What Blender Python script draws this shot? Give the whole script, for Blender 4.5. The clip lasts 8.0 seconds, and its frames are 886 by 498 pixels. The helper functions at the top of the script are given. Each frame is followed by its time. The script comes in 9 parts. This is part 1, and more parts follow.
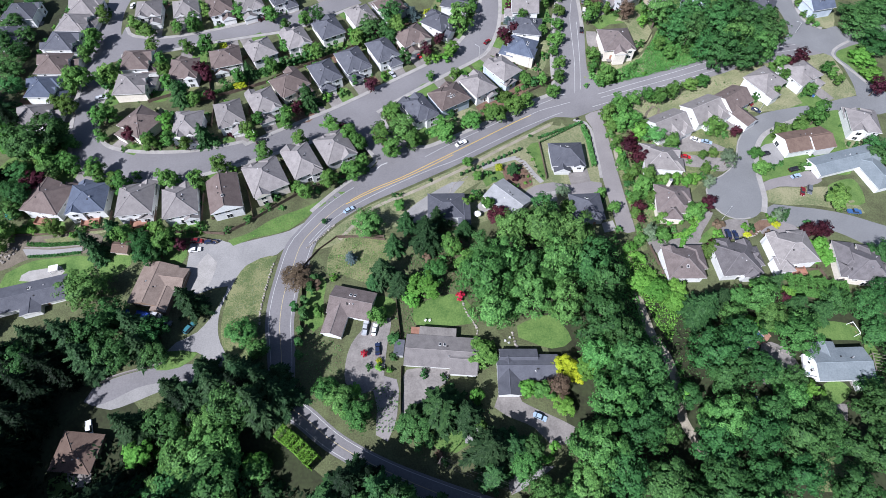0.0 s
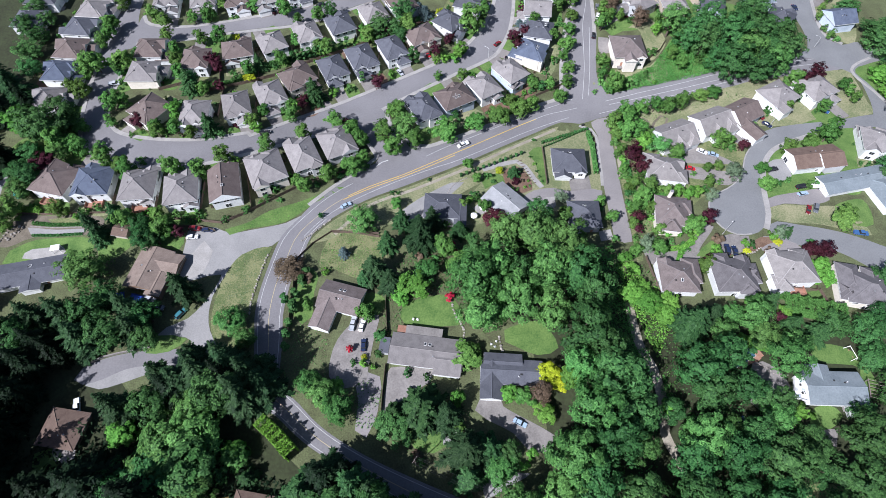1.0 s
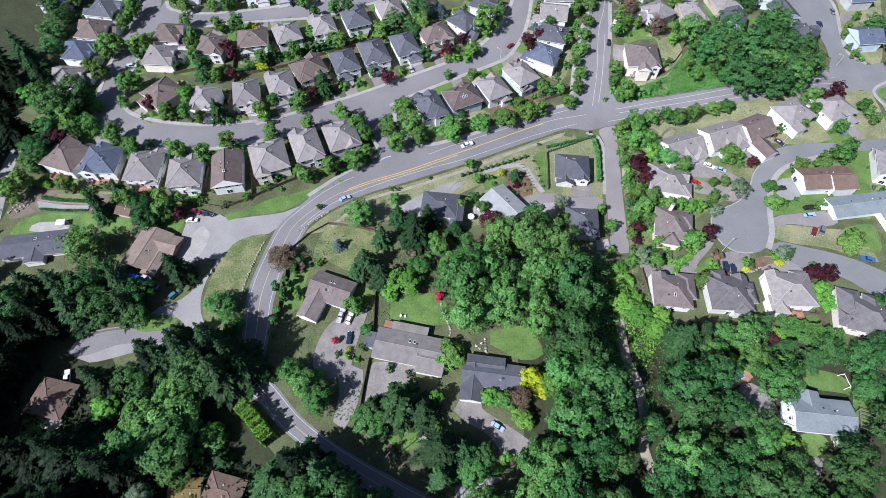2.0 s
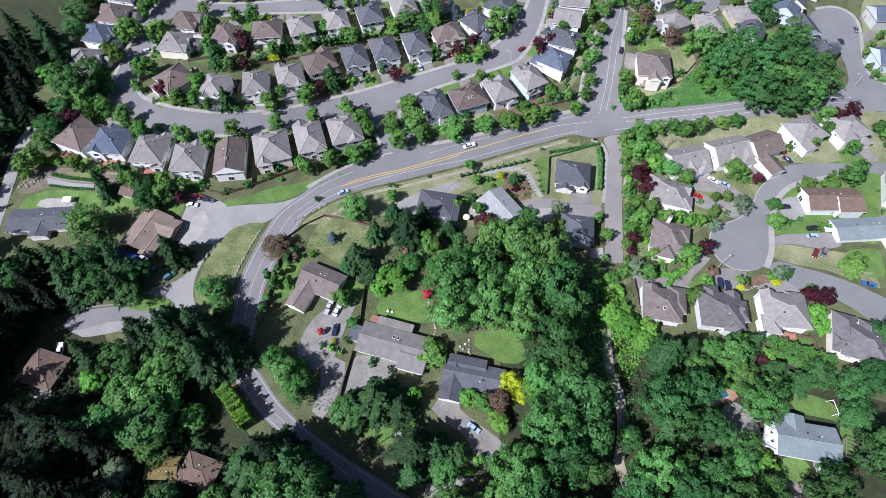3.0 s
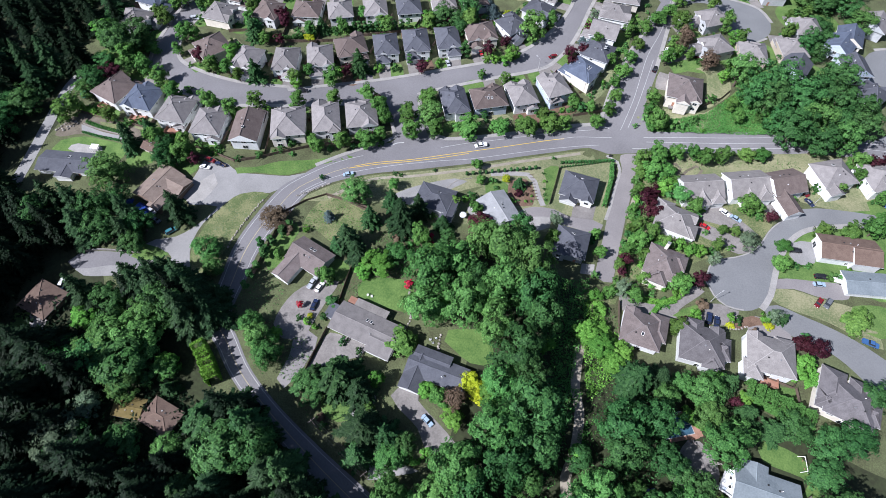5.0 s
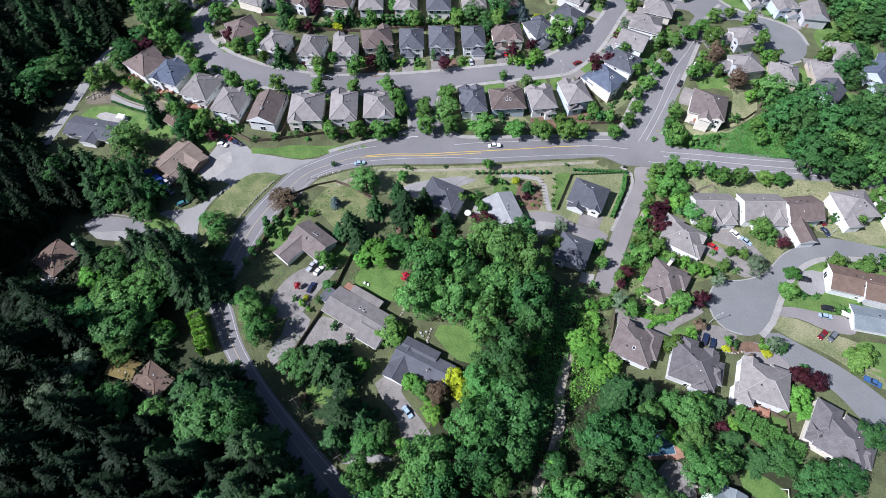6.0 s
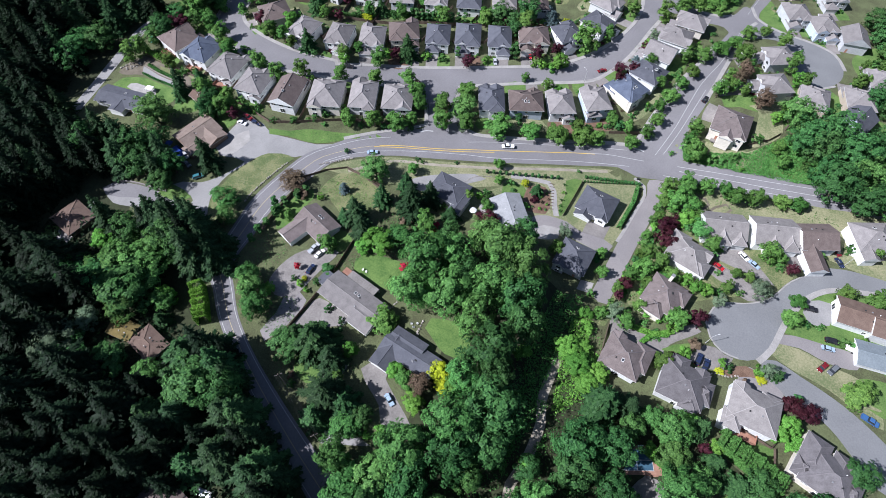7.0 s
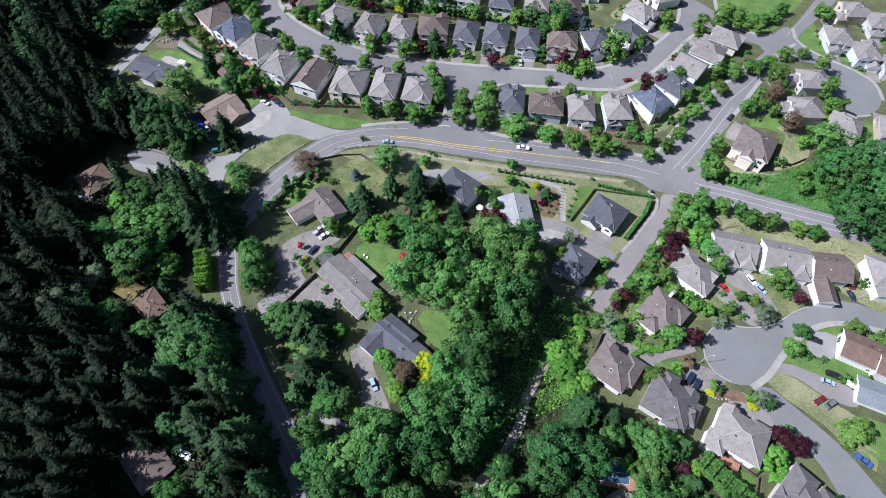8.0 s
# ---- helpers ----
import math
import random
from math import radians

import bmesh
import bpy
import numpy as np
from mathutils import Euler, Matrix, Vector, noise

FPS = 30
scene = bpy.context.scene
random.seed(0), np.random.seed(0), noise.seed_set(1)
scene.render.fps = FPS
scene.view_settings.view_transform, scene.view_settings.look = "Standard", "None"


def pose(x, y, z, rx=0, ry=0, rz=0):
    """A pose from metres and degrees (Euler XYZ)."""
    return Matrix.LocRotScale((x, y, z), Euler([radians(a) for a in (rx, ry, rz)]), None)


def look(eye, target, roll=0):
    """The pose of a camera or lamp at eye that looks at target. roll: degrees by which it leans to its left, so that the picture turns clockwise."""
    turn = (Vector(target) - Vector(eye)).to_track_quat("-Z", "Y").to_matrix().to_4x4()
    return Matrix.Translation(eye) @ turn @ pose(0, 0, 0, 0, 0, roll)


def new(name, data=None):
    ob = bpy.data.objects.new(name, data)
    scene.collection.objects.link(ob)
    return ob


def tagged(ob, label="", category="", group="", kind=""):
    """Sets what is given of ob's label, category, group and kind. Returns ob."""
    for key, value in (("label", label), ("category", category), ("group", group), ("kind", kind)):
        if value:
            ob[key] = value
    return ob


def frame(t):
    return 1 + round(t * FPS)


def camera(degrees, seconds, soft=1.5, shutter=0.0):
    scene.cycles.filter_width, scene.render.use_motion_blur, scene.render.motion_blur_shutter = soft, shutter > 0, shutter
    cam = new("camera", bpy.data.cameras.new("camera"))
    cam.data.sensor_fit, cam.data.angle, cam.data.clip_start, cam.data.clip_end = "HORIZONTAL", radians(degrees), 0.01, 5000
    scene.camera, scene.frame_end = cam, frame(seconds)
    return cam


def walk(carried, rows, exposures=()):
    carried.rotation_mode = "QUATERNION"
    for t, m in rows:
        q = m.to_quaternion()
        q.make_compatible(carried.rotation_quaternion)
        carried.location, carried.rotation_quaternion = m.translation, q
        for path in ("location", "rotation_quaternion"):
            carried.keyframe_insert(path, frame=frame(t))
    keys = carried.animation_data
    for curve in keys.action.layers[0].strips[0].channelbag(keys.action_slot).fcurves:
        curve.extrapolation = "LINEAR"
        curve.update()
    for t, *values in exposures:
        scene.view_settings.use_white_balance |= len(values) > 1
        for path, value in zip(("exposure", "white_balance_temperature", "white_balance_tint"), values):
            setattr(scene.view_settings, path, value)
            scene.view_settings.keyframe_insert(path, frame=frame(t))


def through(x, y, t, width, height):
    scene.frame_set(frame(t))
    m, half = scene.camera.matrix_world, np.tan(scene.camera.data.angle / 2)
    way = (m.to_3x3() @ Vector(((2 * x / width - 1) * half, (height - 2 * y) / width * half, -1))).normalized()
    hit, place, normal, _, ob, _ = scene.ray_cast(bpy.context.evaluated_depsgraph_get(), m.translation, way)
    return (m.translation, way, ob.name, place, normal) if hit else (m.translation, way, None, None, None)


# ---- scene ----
EXPOSURE = [(0.0, 0.67, 5750.0, 16.5), (8.0, 0.67, 5750.0, 16.5)]
cam = camera(78.8, 8.0, soft=0.5)
PATH = [
    (0, (-0.073, -0.045, 180.45), (-0.08, 0.992, 178.74), 0.6),
    (0.5, (4.715, 0.289, 180.469), (4.676, 1.324, 178.759), 0.5),
    (1, (9.604, 0.659, 180.486), (9.529, 1.692, 178.775), 0.4),
    (1.5, (14.583, 1.144, 180.487), (14.471, 2.172, 178.774), 0.5),
    (3, (30.175, 2.978, 180.911), (29.955, 3.987, 179.198), 0.6),
    (3.5, (35.557, 3.804, 181.021), (35.301, 4.803, 179.308), 0.6),
    (4, (40.863, 4.745, 181.124), (40.569, 5.734, 179.41), 0.7),
    (4.5, (46.133, 5.802, 181.174), (45.798, 6.777, 179.46), 0.8),
    (6, (61.553, 9.378, 181.039), (61.083, 10.296, 179.325), 1.4),
    (6.5, (66.632, 10.859, 180.966), (66.116, 11.752, 179.252), 1.7),
    (7, (71.74, 12.566, 180.863), (71.182, 13.433, 179.149), 1.9),
    (7.5, (76.866, 14.472, 180.719), (76.265, 15.309, 179.005), 2.1),
    (8, (81.922, 16.607, 180.584), (81.278, 17.411, 178.87), 2.3),
]
walk(cam, [(t, look(eye, target, roll)) for t, eye, target, roll in PATH], EXPOSURE)

# ---- light ----
SUN_HIGH, SUN_FROM = 45.0, 227.0   # degrees: height, and the way to the sun, anticlockwise from +x
world = bpy.data.worlds.new("sky")
scene.world = world
world.use_nodes = True
nodes = world.node_tree.nodes
sky = nodes.new("ShaderNodeTexSky")
sky.sky_type, sky.sun_disc = "NISHITA", False
sky.sun_elevation, sky.sun_rotation = radians(SUN_HIGH), radians(90.0 - SUN_FROM)
world.node_tree.links.new(sky.outputs[0], nodes["Background"].inputs[0])
nodes["Background"].inputs[1].default_value = 0.052
sun = new("sun", bpy.data.lights.new("sun", "SUN"))
sun.data.energy, sun.data.angle, sun.data.color = 5.0, radians(0.6), (1.0, 0.97, 0.92)
a, b = radians(SUN_FROM), radians(SUN_HIGH)
sun.matrix_world = look((math.cos(a) * math.cos(b) * 300, math.sin(a) * math.cos(b) * 300, math.sin(b) * 300), (0, 0, 0))

# ---- materials ----
def surface(name, dark, light, scale, rough=0.85, bump=0.0, fine=6.0, metal=0.0, each=0.0, island=0.0, contrast=0.3, spec=0.3):
    """Two tones mixed by coarse and fine noise at real-world size. each: brightness change from object to object; island: from piece to piece."""
    m = bpy.data.materials.new(name)
    m.use_nodes = True
    t, nd = m.node_tree, m.node_tree.nodes
    b = nd["Principled BSDF"]
    geo = nd.new("ShaderNodeNewGeometry")
    n1, n2 = nd.new("ShaderNodeTexNoise"), nd.new("ShaderNodeTexNoise")
    n1.inputs["Scale"].default_value, n1.inputs["Detail"].default_value = scale, 5.0
    n2.inputs["Scale"].default_value, n2.inputs["Detail"].default_value = scale * fine, 3.0
    for n in (n1, n2):
        t.links.new(geo.outputs["Position"], n.inputs["Vector"])
    add = nd.new("ShaderNodeMath")
    add.operation = "ADD"
    half = nd.new("ShaderNodeMath")
    half.operation, half.inputs[1].default_value = "MULTIPLY", 0.5
    t.links.new(n1.outputs[0], add.inputs[0])
    t.links.new(n2.outputs[0], add.inputs[1])
    t.links.new(add.outputs[0], half.inputs[0])
    ramp = nd.new("ShaderNodeValToRGB")
    ramp.color_ramp.elements[0].position, ramp.color_ramp.elements[1].position = 0.5 - contrast / 2, 0.5 + contrast / 2
    ramp.color_ramp.elements[0].color, ramp.color_ramp.elements[1].color = (*dark, 1), (*light, 1)
    t.links.new(half.outputs[0], ramp.inputs[0])
    out = ramp.outputs[0]
    for amount, node, socket in ((each, "ShaderNodeObjectInfo", "Random"), (island, "ShaderNodeNewGeometry", "Random Per Island")):
        if amount:
            src, hsv, rng = nd.new(node), nd.new("ShaderNodeHueSaturation"), nd.new("ShaderNodeMapRange")
            rng.inputs["To Min"].default_value, rng.inputs["To Max"].default_value = 1 - amount, 1 + amount
            t.links.new(src.outputs[socket], rng.inputs["Value"])
            t.links.new(rng.outputs[0], hsv.inputs["Value"])
            t.links.new(out, hsv.inputs["Color"])
            out = hsv.outputs[0]
    t.links.new(out, b.inputs["Base Color"])
    b.inputs["Roughness"].default_value, b.inputs["Metallic"].default_value = rough, metal
    b.inputs["Specular IOR Level"].default_value = spec
    if bump:
        bp = nd.new("ShaderNodeBump")
        bp.inputs["Strength"].default_value, bp.inputs["Distance"].default_value = 0.6, bump
        t.links.new(n2.outputs[0], bp.inputs["Height"])
        t.links.new(bp.outputs[0], b.inputs["Normal"])
    return m


def leaf(name, dark, light, hue=0.02, through=0.14):
    """Leaves: tone by piece and by tree, with some light let through."""
    m = bpy.data.materials.new(name)
    m.use_nodes = True
    t, nd = m.node_tree, m.node_tree.nodes
    nd.remove(nd["Principled BSDF"])
    geo, info = nd.new("ShaderNodeNewGeometry"), nd.new("ShaderNodeObjectInfo")
    ramp = nd.new("ShaderNodeValToRGB")
    ramp.color_ramp.elements[0].color, ramp.color_ramp.elements[1].color = (*dark, 1), (*light, 1)
    t.links.new(geo.outputs["Random Per Island"], ramp.inputs[0])
    hsv, hr, vr = nd.new("ShaderNodeHueSaturation"), nd.new("ShaderNodeMapRange"), nd.new("ShaderNodeMapRange")
    hr.inputs["To Min"].default_value, hr.inputs["To Max"].default_value = 0.5 - hue, 0.5 + hue
    vr.inputs["To Min"].default_value, vr.inputs["To Max"].default_value = 0.72, 1.3
    t.links.new(info.outputs["Random"], hr.inputs["Value"])
    mul, fr = nd.new("ShaderNodeMath"), nd.new("ShaderNodeMath")
    mul.operation, mul.inputs[1].default_value, fr.operation = "MULTIPLY", 7.31, "FRACT"
    t.links.new(info.outputs["Random"], mul.inputs[0])
    t.links.new(mul.outputs[0], fr.inputs[0])
    t.links.new(fr.outputs[0], vr.inputs["Value"])
    t.links.new(hr.outputs[0], hsv.inputs["Hue"])
    t.links.new(vr.outputs[0], hsv.inputs["Value"])
    t.links.new(ramp.outputs[0], hsv.inputs["Color"])
    d, tr, gl, mix, mix2 = (nd.new("ShaderNode" + k) for k in ("BsdfDiffuse", "BsdfTranslucent", "BsdfGlossy", "MixShader", "MixShader"))
    mix.inputs[0].default_value, mix2.inputs[0].default_value = through, 0.005
    gl.inputs["Roughness"].default_value = 0.5
    for s in (d, tr):
        t.links.new(hsv.outputs[0], s.inputs["Color"])
    t.links.new(d.outputs[0], mix.inputs[1])
    t.links.new(tr.outputs[0], mix.inputs[2])
    t.links.new(mix.outputs[0], mix2.inputs[1])
    t.links.new(gl.outputs[0], mix2.inputs[2])
    t.links.new(mix2.outputs[0], nd["Material Output"].inputs[0])
    return m


ASPHALT = surface("asphalt", (0.146, 0.141, 0.144), (0.209, 0.202, 0.206), 0.06, 0.9, 0.01, 30, contrast=0.35)
ASPHALT_COOL = surface("blue_grey_asphalt", (0.143, 0.146, 0.149), (0.205, 0.209, 0.209), 0.07, 0.9, 0.01, 30, contrast=0.35)
ASPHALT_OLD = surface("old_asphalt", (0.174, 0.162, 0.160), (0.266, 0.246, 0.238), 0.09, 0.9, 0.01, 25, contrast=0.4)
GRAVEL = surface("gravel", (0.19, 0.187, 0.182), (0.3, 0.293, 0.283), 0.12, 0.95, 0.03, 20, contrast=0.4)
CONCRETE = surface("concrete", (0.135, 0.124, 0.115), (0.262, 0.243, 0.226), 0.25, 0.85, 0.005, 7, each=0.1, contrast=0.42)
KERB = surface("kerb_concrete", (0.24, 0.23, 0.215), (0.35, 0.335, 0.315), 0.3, 0.85, 0.005, 10)
GROUND = surface("soil_and_grass", (0.058, 0.06, 0.03), (0.118, 0.14, 0.062), 0.16, 0.95, 0.3, 12, contrast=0.3)
# darker than the open ground: tree shade is put into this tone
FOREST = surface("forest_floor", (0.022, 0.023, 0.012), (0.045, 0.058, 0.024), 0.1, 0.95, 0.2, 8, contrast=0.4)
LAWN = surface("lawn", (0.055, 0.114, 0.026), (0.132, 0.208, 0.055), 0.2, 0.95, 0.12, 9, contrast=0.3)
DRY_LAWN = surface("dry_lawn", (0.122, 0.148, 0.066), (0.262, 0.25, 0.145), 0.11, 0.95, 0.08, 14, contrast=0.22)
ROUGH_GRASS = surface("rough_grass", (0.085, 0.118, 0.042), (0.195, 0.198, 0.095), 0.16, 0.95, 0.2, 12, contrast=0.16)
MULCH = surface("bark_mulch", (0.10, 0.06, 0.04), (0.2, 0.13, 0.09), 0.3, 0.95, 0.06, 9)
SOIL = surface("bare_soil", (0.1, 0.085, 0.062), (0.18, 0.155, 0.12), 0.3, 0.95, 0.08, 9)
DIRT = surface("dirt_path", (0.21, 0.185, 0.14), (0.34, 0.31, 0.245), 0.3, 0.95, 0.05, 9)
BRICK_PAVING = surface("brick_paving", (0.24, 0.13, 0.09), (0.36, 0.21, 0.15), 0.8, 0.9, 0.02, 8)
STONE = surface("field_stone", (0.18, 0.16, 0.14), (0.38, 0.35, 0.31), 0.9, 0.9, 0.06, 5, each=0.25)
WHITE_LINE = surface("white_road_paint", (0.33, 0.33, 0.33), (0.52, 0.52, 0.5), 0.8, 0.8)
OLD_YELLOW = surface("worn_yellow_road_paint", (0.36, 0.3, 0.17), (0.52, 0.44, 0.27), 0.8, 0.8)
YELLOW_LINE = surface("yellow_road_paint", (0.55, 0.36, 0.04), (0.72, 0.5, 0.08), 0.8, 0.8)
ROOFS = {
    "brown": surface("brown_shingles", (0.095, 0.072, 0.065), (0.15, 0.12, 0.108), 0.5, 0.9, 0.03, 7, each=0.16),
    "grey": surface("grey_shingles", (0.155, 0.144, 0.140), (0.242, 0.225, 0.217), 0.5, 0.9, 0.03, 7, each=0.16),
    "dark": surface("dark_grey_shingles", (0.062, 0.065, 0.078), (0.098, 0.102, 0.118), 0.5, 0.9, 0.03, 7, each=0.15),
    "blue": surface("blue_grey_shingles", (0.062, 0.075, 0.105), (0.105, 0.125, 0.17), 0.5, 0.9, 0.03, 7, each=0.12),
    "ash": surface("ash_grey_shingles", (0.09, 0.083, 0.085), (0.152, 0.142, 0.145), 0.5, 0.9, 0.04, 6, each=0.12),
    "taupe": surface("taupe_shingles", (0.119, 0.097, 0.091), (0.205, 0.171, 0.161), 0.5, 0.9, 0.04, 6, each=0.12),
    "shake": surface("weathered_cedar_shakes", (0.15, 0.138, 0.132), (0.29, 0.27, 0.255), 0.45, 0.9, 0.05, 6, each=0.08, contrast=0.45),
    "rust": surface("red_brown_shingles", (0.105, 0.07, 0.055), (0.165, 0.118, 0.092), 0.5, 0.9, 0.03, 7, each=0.1),
    "pale": surface("pale_blue_grey_metal_roof", (0.135, 0.16, 0.172), (0.2, 0.228, 0.242), 0.2, 0.6, 0.01, 9, each=0.06),
    "light": surface("light_grey_shingles", (0.2, 0.205, 0.21), (0.29, 0.295, 0.3), 0.4, 0.85, 0.02, 8, each=0.06),
    "tan": surface("tan_brown_shingles", (0.15, 0.115, 0.095), (0.24, 0.19, 0.158), 0.5, 0.9, 0.03, 7),
    "moss": surface("mossy_boards", (0.09, 0.07, 0.02), (0.17, 0.13, 0.05), 0.5, 0.95, 0.03, 6),
}
WALLS = {
    "white": surface("white_siding", (0.58, 0.59, 0.58), (0.74, 0.75, 0.74), 0.3, 0.7, each=0.16),
    "cream": surface("cream_siding", (0.6, 0.55, 0.47), (0.75, 0.7, 0.61), 0.3, 0.7, each=0.08),
    "grey": surface("grey_siding", (0.36, 0.37, 0.38), (0.5, 0.51, 0.52), 0.3, 0.7, each=0.1),
    "blue": surface("pale_blue_siding", (0.36, 0.42, 0.5), (0.5, 0.56, 0.63), 0.3, 0.7, each=0.1),
    "tan": surface("tan_siding", (0.38, 0.32, 0.25), (0.5, 0.43, 0.35), 0.3, 0.7, each=0.1),
    "brown": surface("brown_siding", (0.16, 0.11, 0.08), (0.24, 0.17, 0.12), 0.3, 0.8, each=0.1),
}
CAPS = {k: surface(k + "_ridge_cap_shingles", [c * 1.12 for c in v], [c * 1.6 for c in v], 0.8, 0.9) for k, v in {
    "brown": (0.12, 0.096, 0.087), "grey": (0.175, 0.162, 0.157), "dark": (0.08, 0.083, 0.098), "blue": (0.083, 0.1, 0.137), "taupe": (0.135, 0.119, 0.115), "ash": (0.125, 0.116, 0.118), "shake": (0.24, 0.225, 0.215),
    "rust": (0.135, 0.094, 0.073), "pale": (0.167, 0.194, 0.207), "light": (0.245, 0.25, 0.255), "tan": (0.195, 0.152, 0.126), "moss": (0.13, 0.1, 0.035)}.items()}
TRIM = surface("white_trim", (0.72, 0.72, 0.7), (0.82, 0.82, 0.8), 0.5, 0.6)
GARAGE = surface("garage_door_paint", (0.66, 0.65, 0.62), (0.78, 0.77, 0.74), 0.5, 0.6)
GLASS = surface("window_glass", (0.015, 0.018, 0.022), (0.03, 0.035, 0.04), 0.5, 0.06, spec=0.6)
METAL = surface("vent_metal", (0.3, 0.3, 0.3), (0.45, 0.45, 0.45), 1.0, 0.5, metal=0.6)
BLACK = surface("black_vent_plastic", (0.02, 0.02, 0.02), (0.04, 0.04, 0.04), 1.0, 0.6)
PIPE = surface("white_pipe", (0.7, 0.7, 0.7), (0.8, 0.8, 0.8), 1.0, 0.5)
CHIMNEY = surface("chimney_brick", (0.22, 0.12, 0.09), (0.34, 0.22, 0.17), 1.5, 0.9, 0.02)
FENCE = surface("weathered_fence_boards", (0.085, 0.06, 0.045), (0.16, 0.118, 0.09), 0.6, 0.9, 0.02, 10, each=0.2)
DECK = surface("red_cedar_deck", (0.25, 0.12, 0.08), (0.36, 0.2, 0.14), 0.6, 0.85, 0.01, 10, each=0.2)
BARK = surface("bark", (0.06, 0.045, 0.035), (0.14, 0.11, 0.085), 1.5, 0.95, 0.05)
RUBBER = surface("tyre_rubber", (0.015, 0.015, 0.015), (0.03, 0.03, 0.03), 2, 0.8)
RIM = surface("wheel_rim", (0.4, 0.4, 0.4), (0.6, 0.6, 0.6), 2, 0.35, metal=0.8)
LAMP_GLASS = surface("headlight_glass", (0.6, 0.6, 0.58), (0.75, 0.75, 0.72), 2, 0.15)
TAIL_GLASS = surface("tail_light_red", (0.25, 0.01, 0.01), (0.4, 0.02, 0.02), 2, 0.2)
PAINTS = {k: surface(k + "_car_paint", [c * 0.9 for c in v], v, 0.7, 0.25, spec=0.5) for k, v in {
    "white": (0.78, 0.78, 0.77), "silver": (0.42, 0.44, 0.46), "black": (0.02, 0.02, 0.024), "red": (0.42, 0.02, 0.025), "maroon": (0.16, 0.015, 0.02),
    "blue": (0.05, 0.12, 0.27), "pale_blue": (0.32, 0.42, 0.52), "grey": (0.14, 0.15, 0.16), "navy": (0.02, 0.03, 0.07), "teal": (0.05, 0.17, 0.2)}.items()}
POLE = surface("pale_metal_pole", (0.5, 0.5, 0.5), (0.65, 0.65, 0.63), 1, 0.5, metal=0.3)
WOOD_POLE = surface("grey_utility_pole", (0.16, 0.13, 0.11), (0.26, 0.22, 0.19), 1, 0.9)
WIRE = surface("black_wire", (0.03, 0.03, 0.03), (0.05, 0.05, 0.05), 1, 0.6)
COURT_PAINT = surface("dark_blue_court_paint", (0.025, 0.06, 0.1), (0.05, 0.12, 0.17), 0.4, 0.7)
TARP = surface("blue_tarpaulin", (0.02, 0.05, 0.3), (0.04, 0.1, 0.42), 0.8, 0.5, 0.04)
CANVAS = surface("white_canvas", (0.7, 0.7, 0.69), (0.82, 0.82, 0.8), 0.6, 0.7)
PLASTIC = surface("teal_plastic", (0.05, 0.3, 0.3), (0.08, 0.4, 0.38), 0.8, 0.5)
LEAVES = {
    "maple": leaf("maple_leaves", (0.036, 0.098, 0.026), (0.122, 0.27, 0.07), 0.016),
    "street": leaf("young_tree_leaves", (0.04, 0.1, 0.022), (0.118, 0.236, 0.052), 0.02),
    "bright": leaf("bright_green_leaves", (0.06, 0.16, 0.024), (0.155, 0.34, 0.06), 0.012),
    "lime": leaf("lime_green_leaves", (0.1, 0.22, 0.026), (0.2, 0.4, 0.055), 0.01),
    "cedar": leaf("cedar_sprays", (0.015, 0.045, 0.016), (0.056, 0.128, 0.042), 0.014, 0.1),
    "dark": leaf("dark_green_leaves", (0.022, 0.066, 0.021), (0.074, 0.18, 0.052), 0.016),
    "fir": leaf("fir_needles", (0.011, 0.031, 0.012), (0.044, 0.09, 0.036), 0.012, 0.08),
    # fir green taken near black: the wood's shade is put into the colour
    "deep": leaf("shade_dark_needles", (0.005, 0.012, 0.006), (0.014, 0.028, 0.013), 0.012, 0.05),
    "grey": leaf("grey_green_leaves", (0.06, 0.1, 0.055), (0.16, 0.22, 0.13), 0.015),
    "plum": leaf("dark_red_plum_leaves", (0.026, 0.008, 0.012), (0.085, 0.024, 0.036), 0.01),
    "red": leaf("red_maple_leaves", (0.22, 0.012, 0.02), (0.5, 0.035, 0.05), 0.01),
    "yellow": leaf("yellow_leaves", (0.22, 0.27, 0.012), (0.46, 0.5, 0.03), 0.008),
    "blue": leaf("blue_spruce_needles", (0.05, 0.085, 0.085), (0.14, 0.19, 0.19), 0.01, 0.15),
    "rusty": leaf("russet_leaves", (0.075, 0.055, 0.036), (0.175, 0.125, 0.085), 0.015),
    "bramble": leaf("bramble_leaves", (0.045, 0.135, 0.03), (0.1, 0.245, 0.06), 0.01),
}

# ---- ground shape ----
HILLS = [(-170, 100, -1.7), (-105, 140, 6.1), (-70, 175, -2.7), (-20, 150, 1.1), (75, 60, 2.8), (45, 150, -2.2), (68, 203, -7.3), (0, 215, 0.7), (62, 245, 5.3), (130, 140, 1.8), (100, 260, 1.8)]


def land(x, y):
    """The height of the ground."""
    return sum(h * math.exp(-((x - a) ** 2 + (y - b) ** 2) / 2888) for a, b, h in HILLS)


# ---- building blocks ----
def mesh_of(name, bm, material):
    me = bpy.data.meshes.new(name)
    bm.to_mesh(me)
    bm.free()
    for m in material if isinstance(material, (list, tuple)) else [material]:
        me.materials.append(m)
    return me


def part(name, bm, material, parent, label=""):
    """Links a bmesh, or a mesh, as one object under a thing or a part."""
    ob = new(name, mesh_of(name, bm, material) if isinstance(bm, bmesh.types.BMesh) else bm)
    ob.parent = parent
    return tagged(ob, label) if label else ob


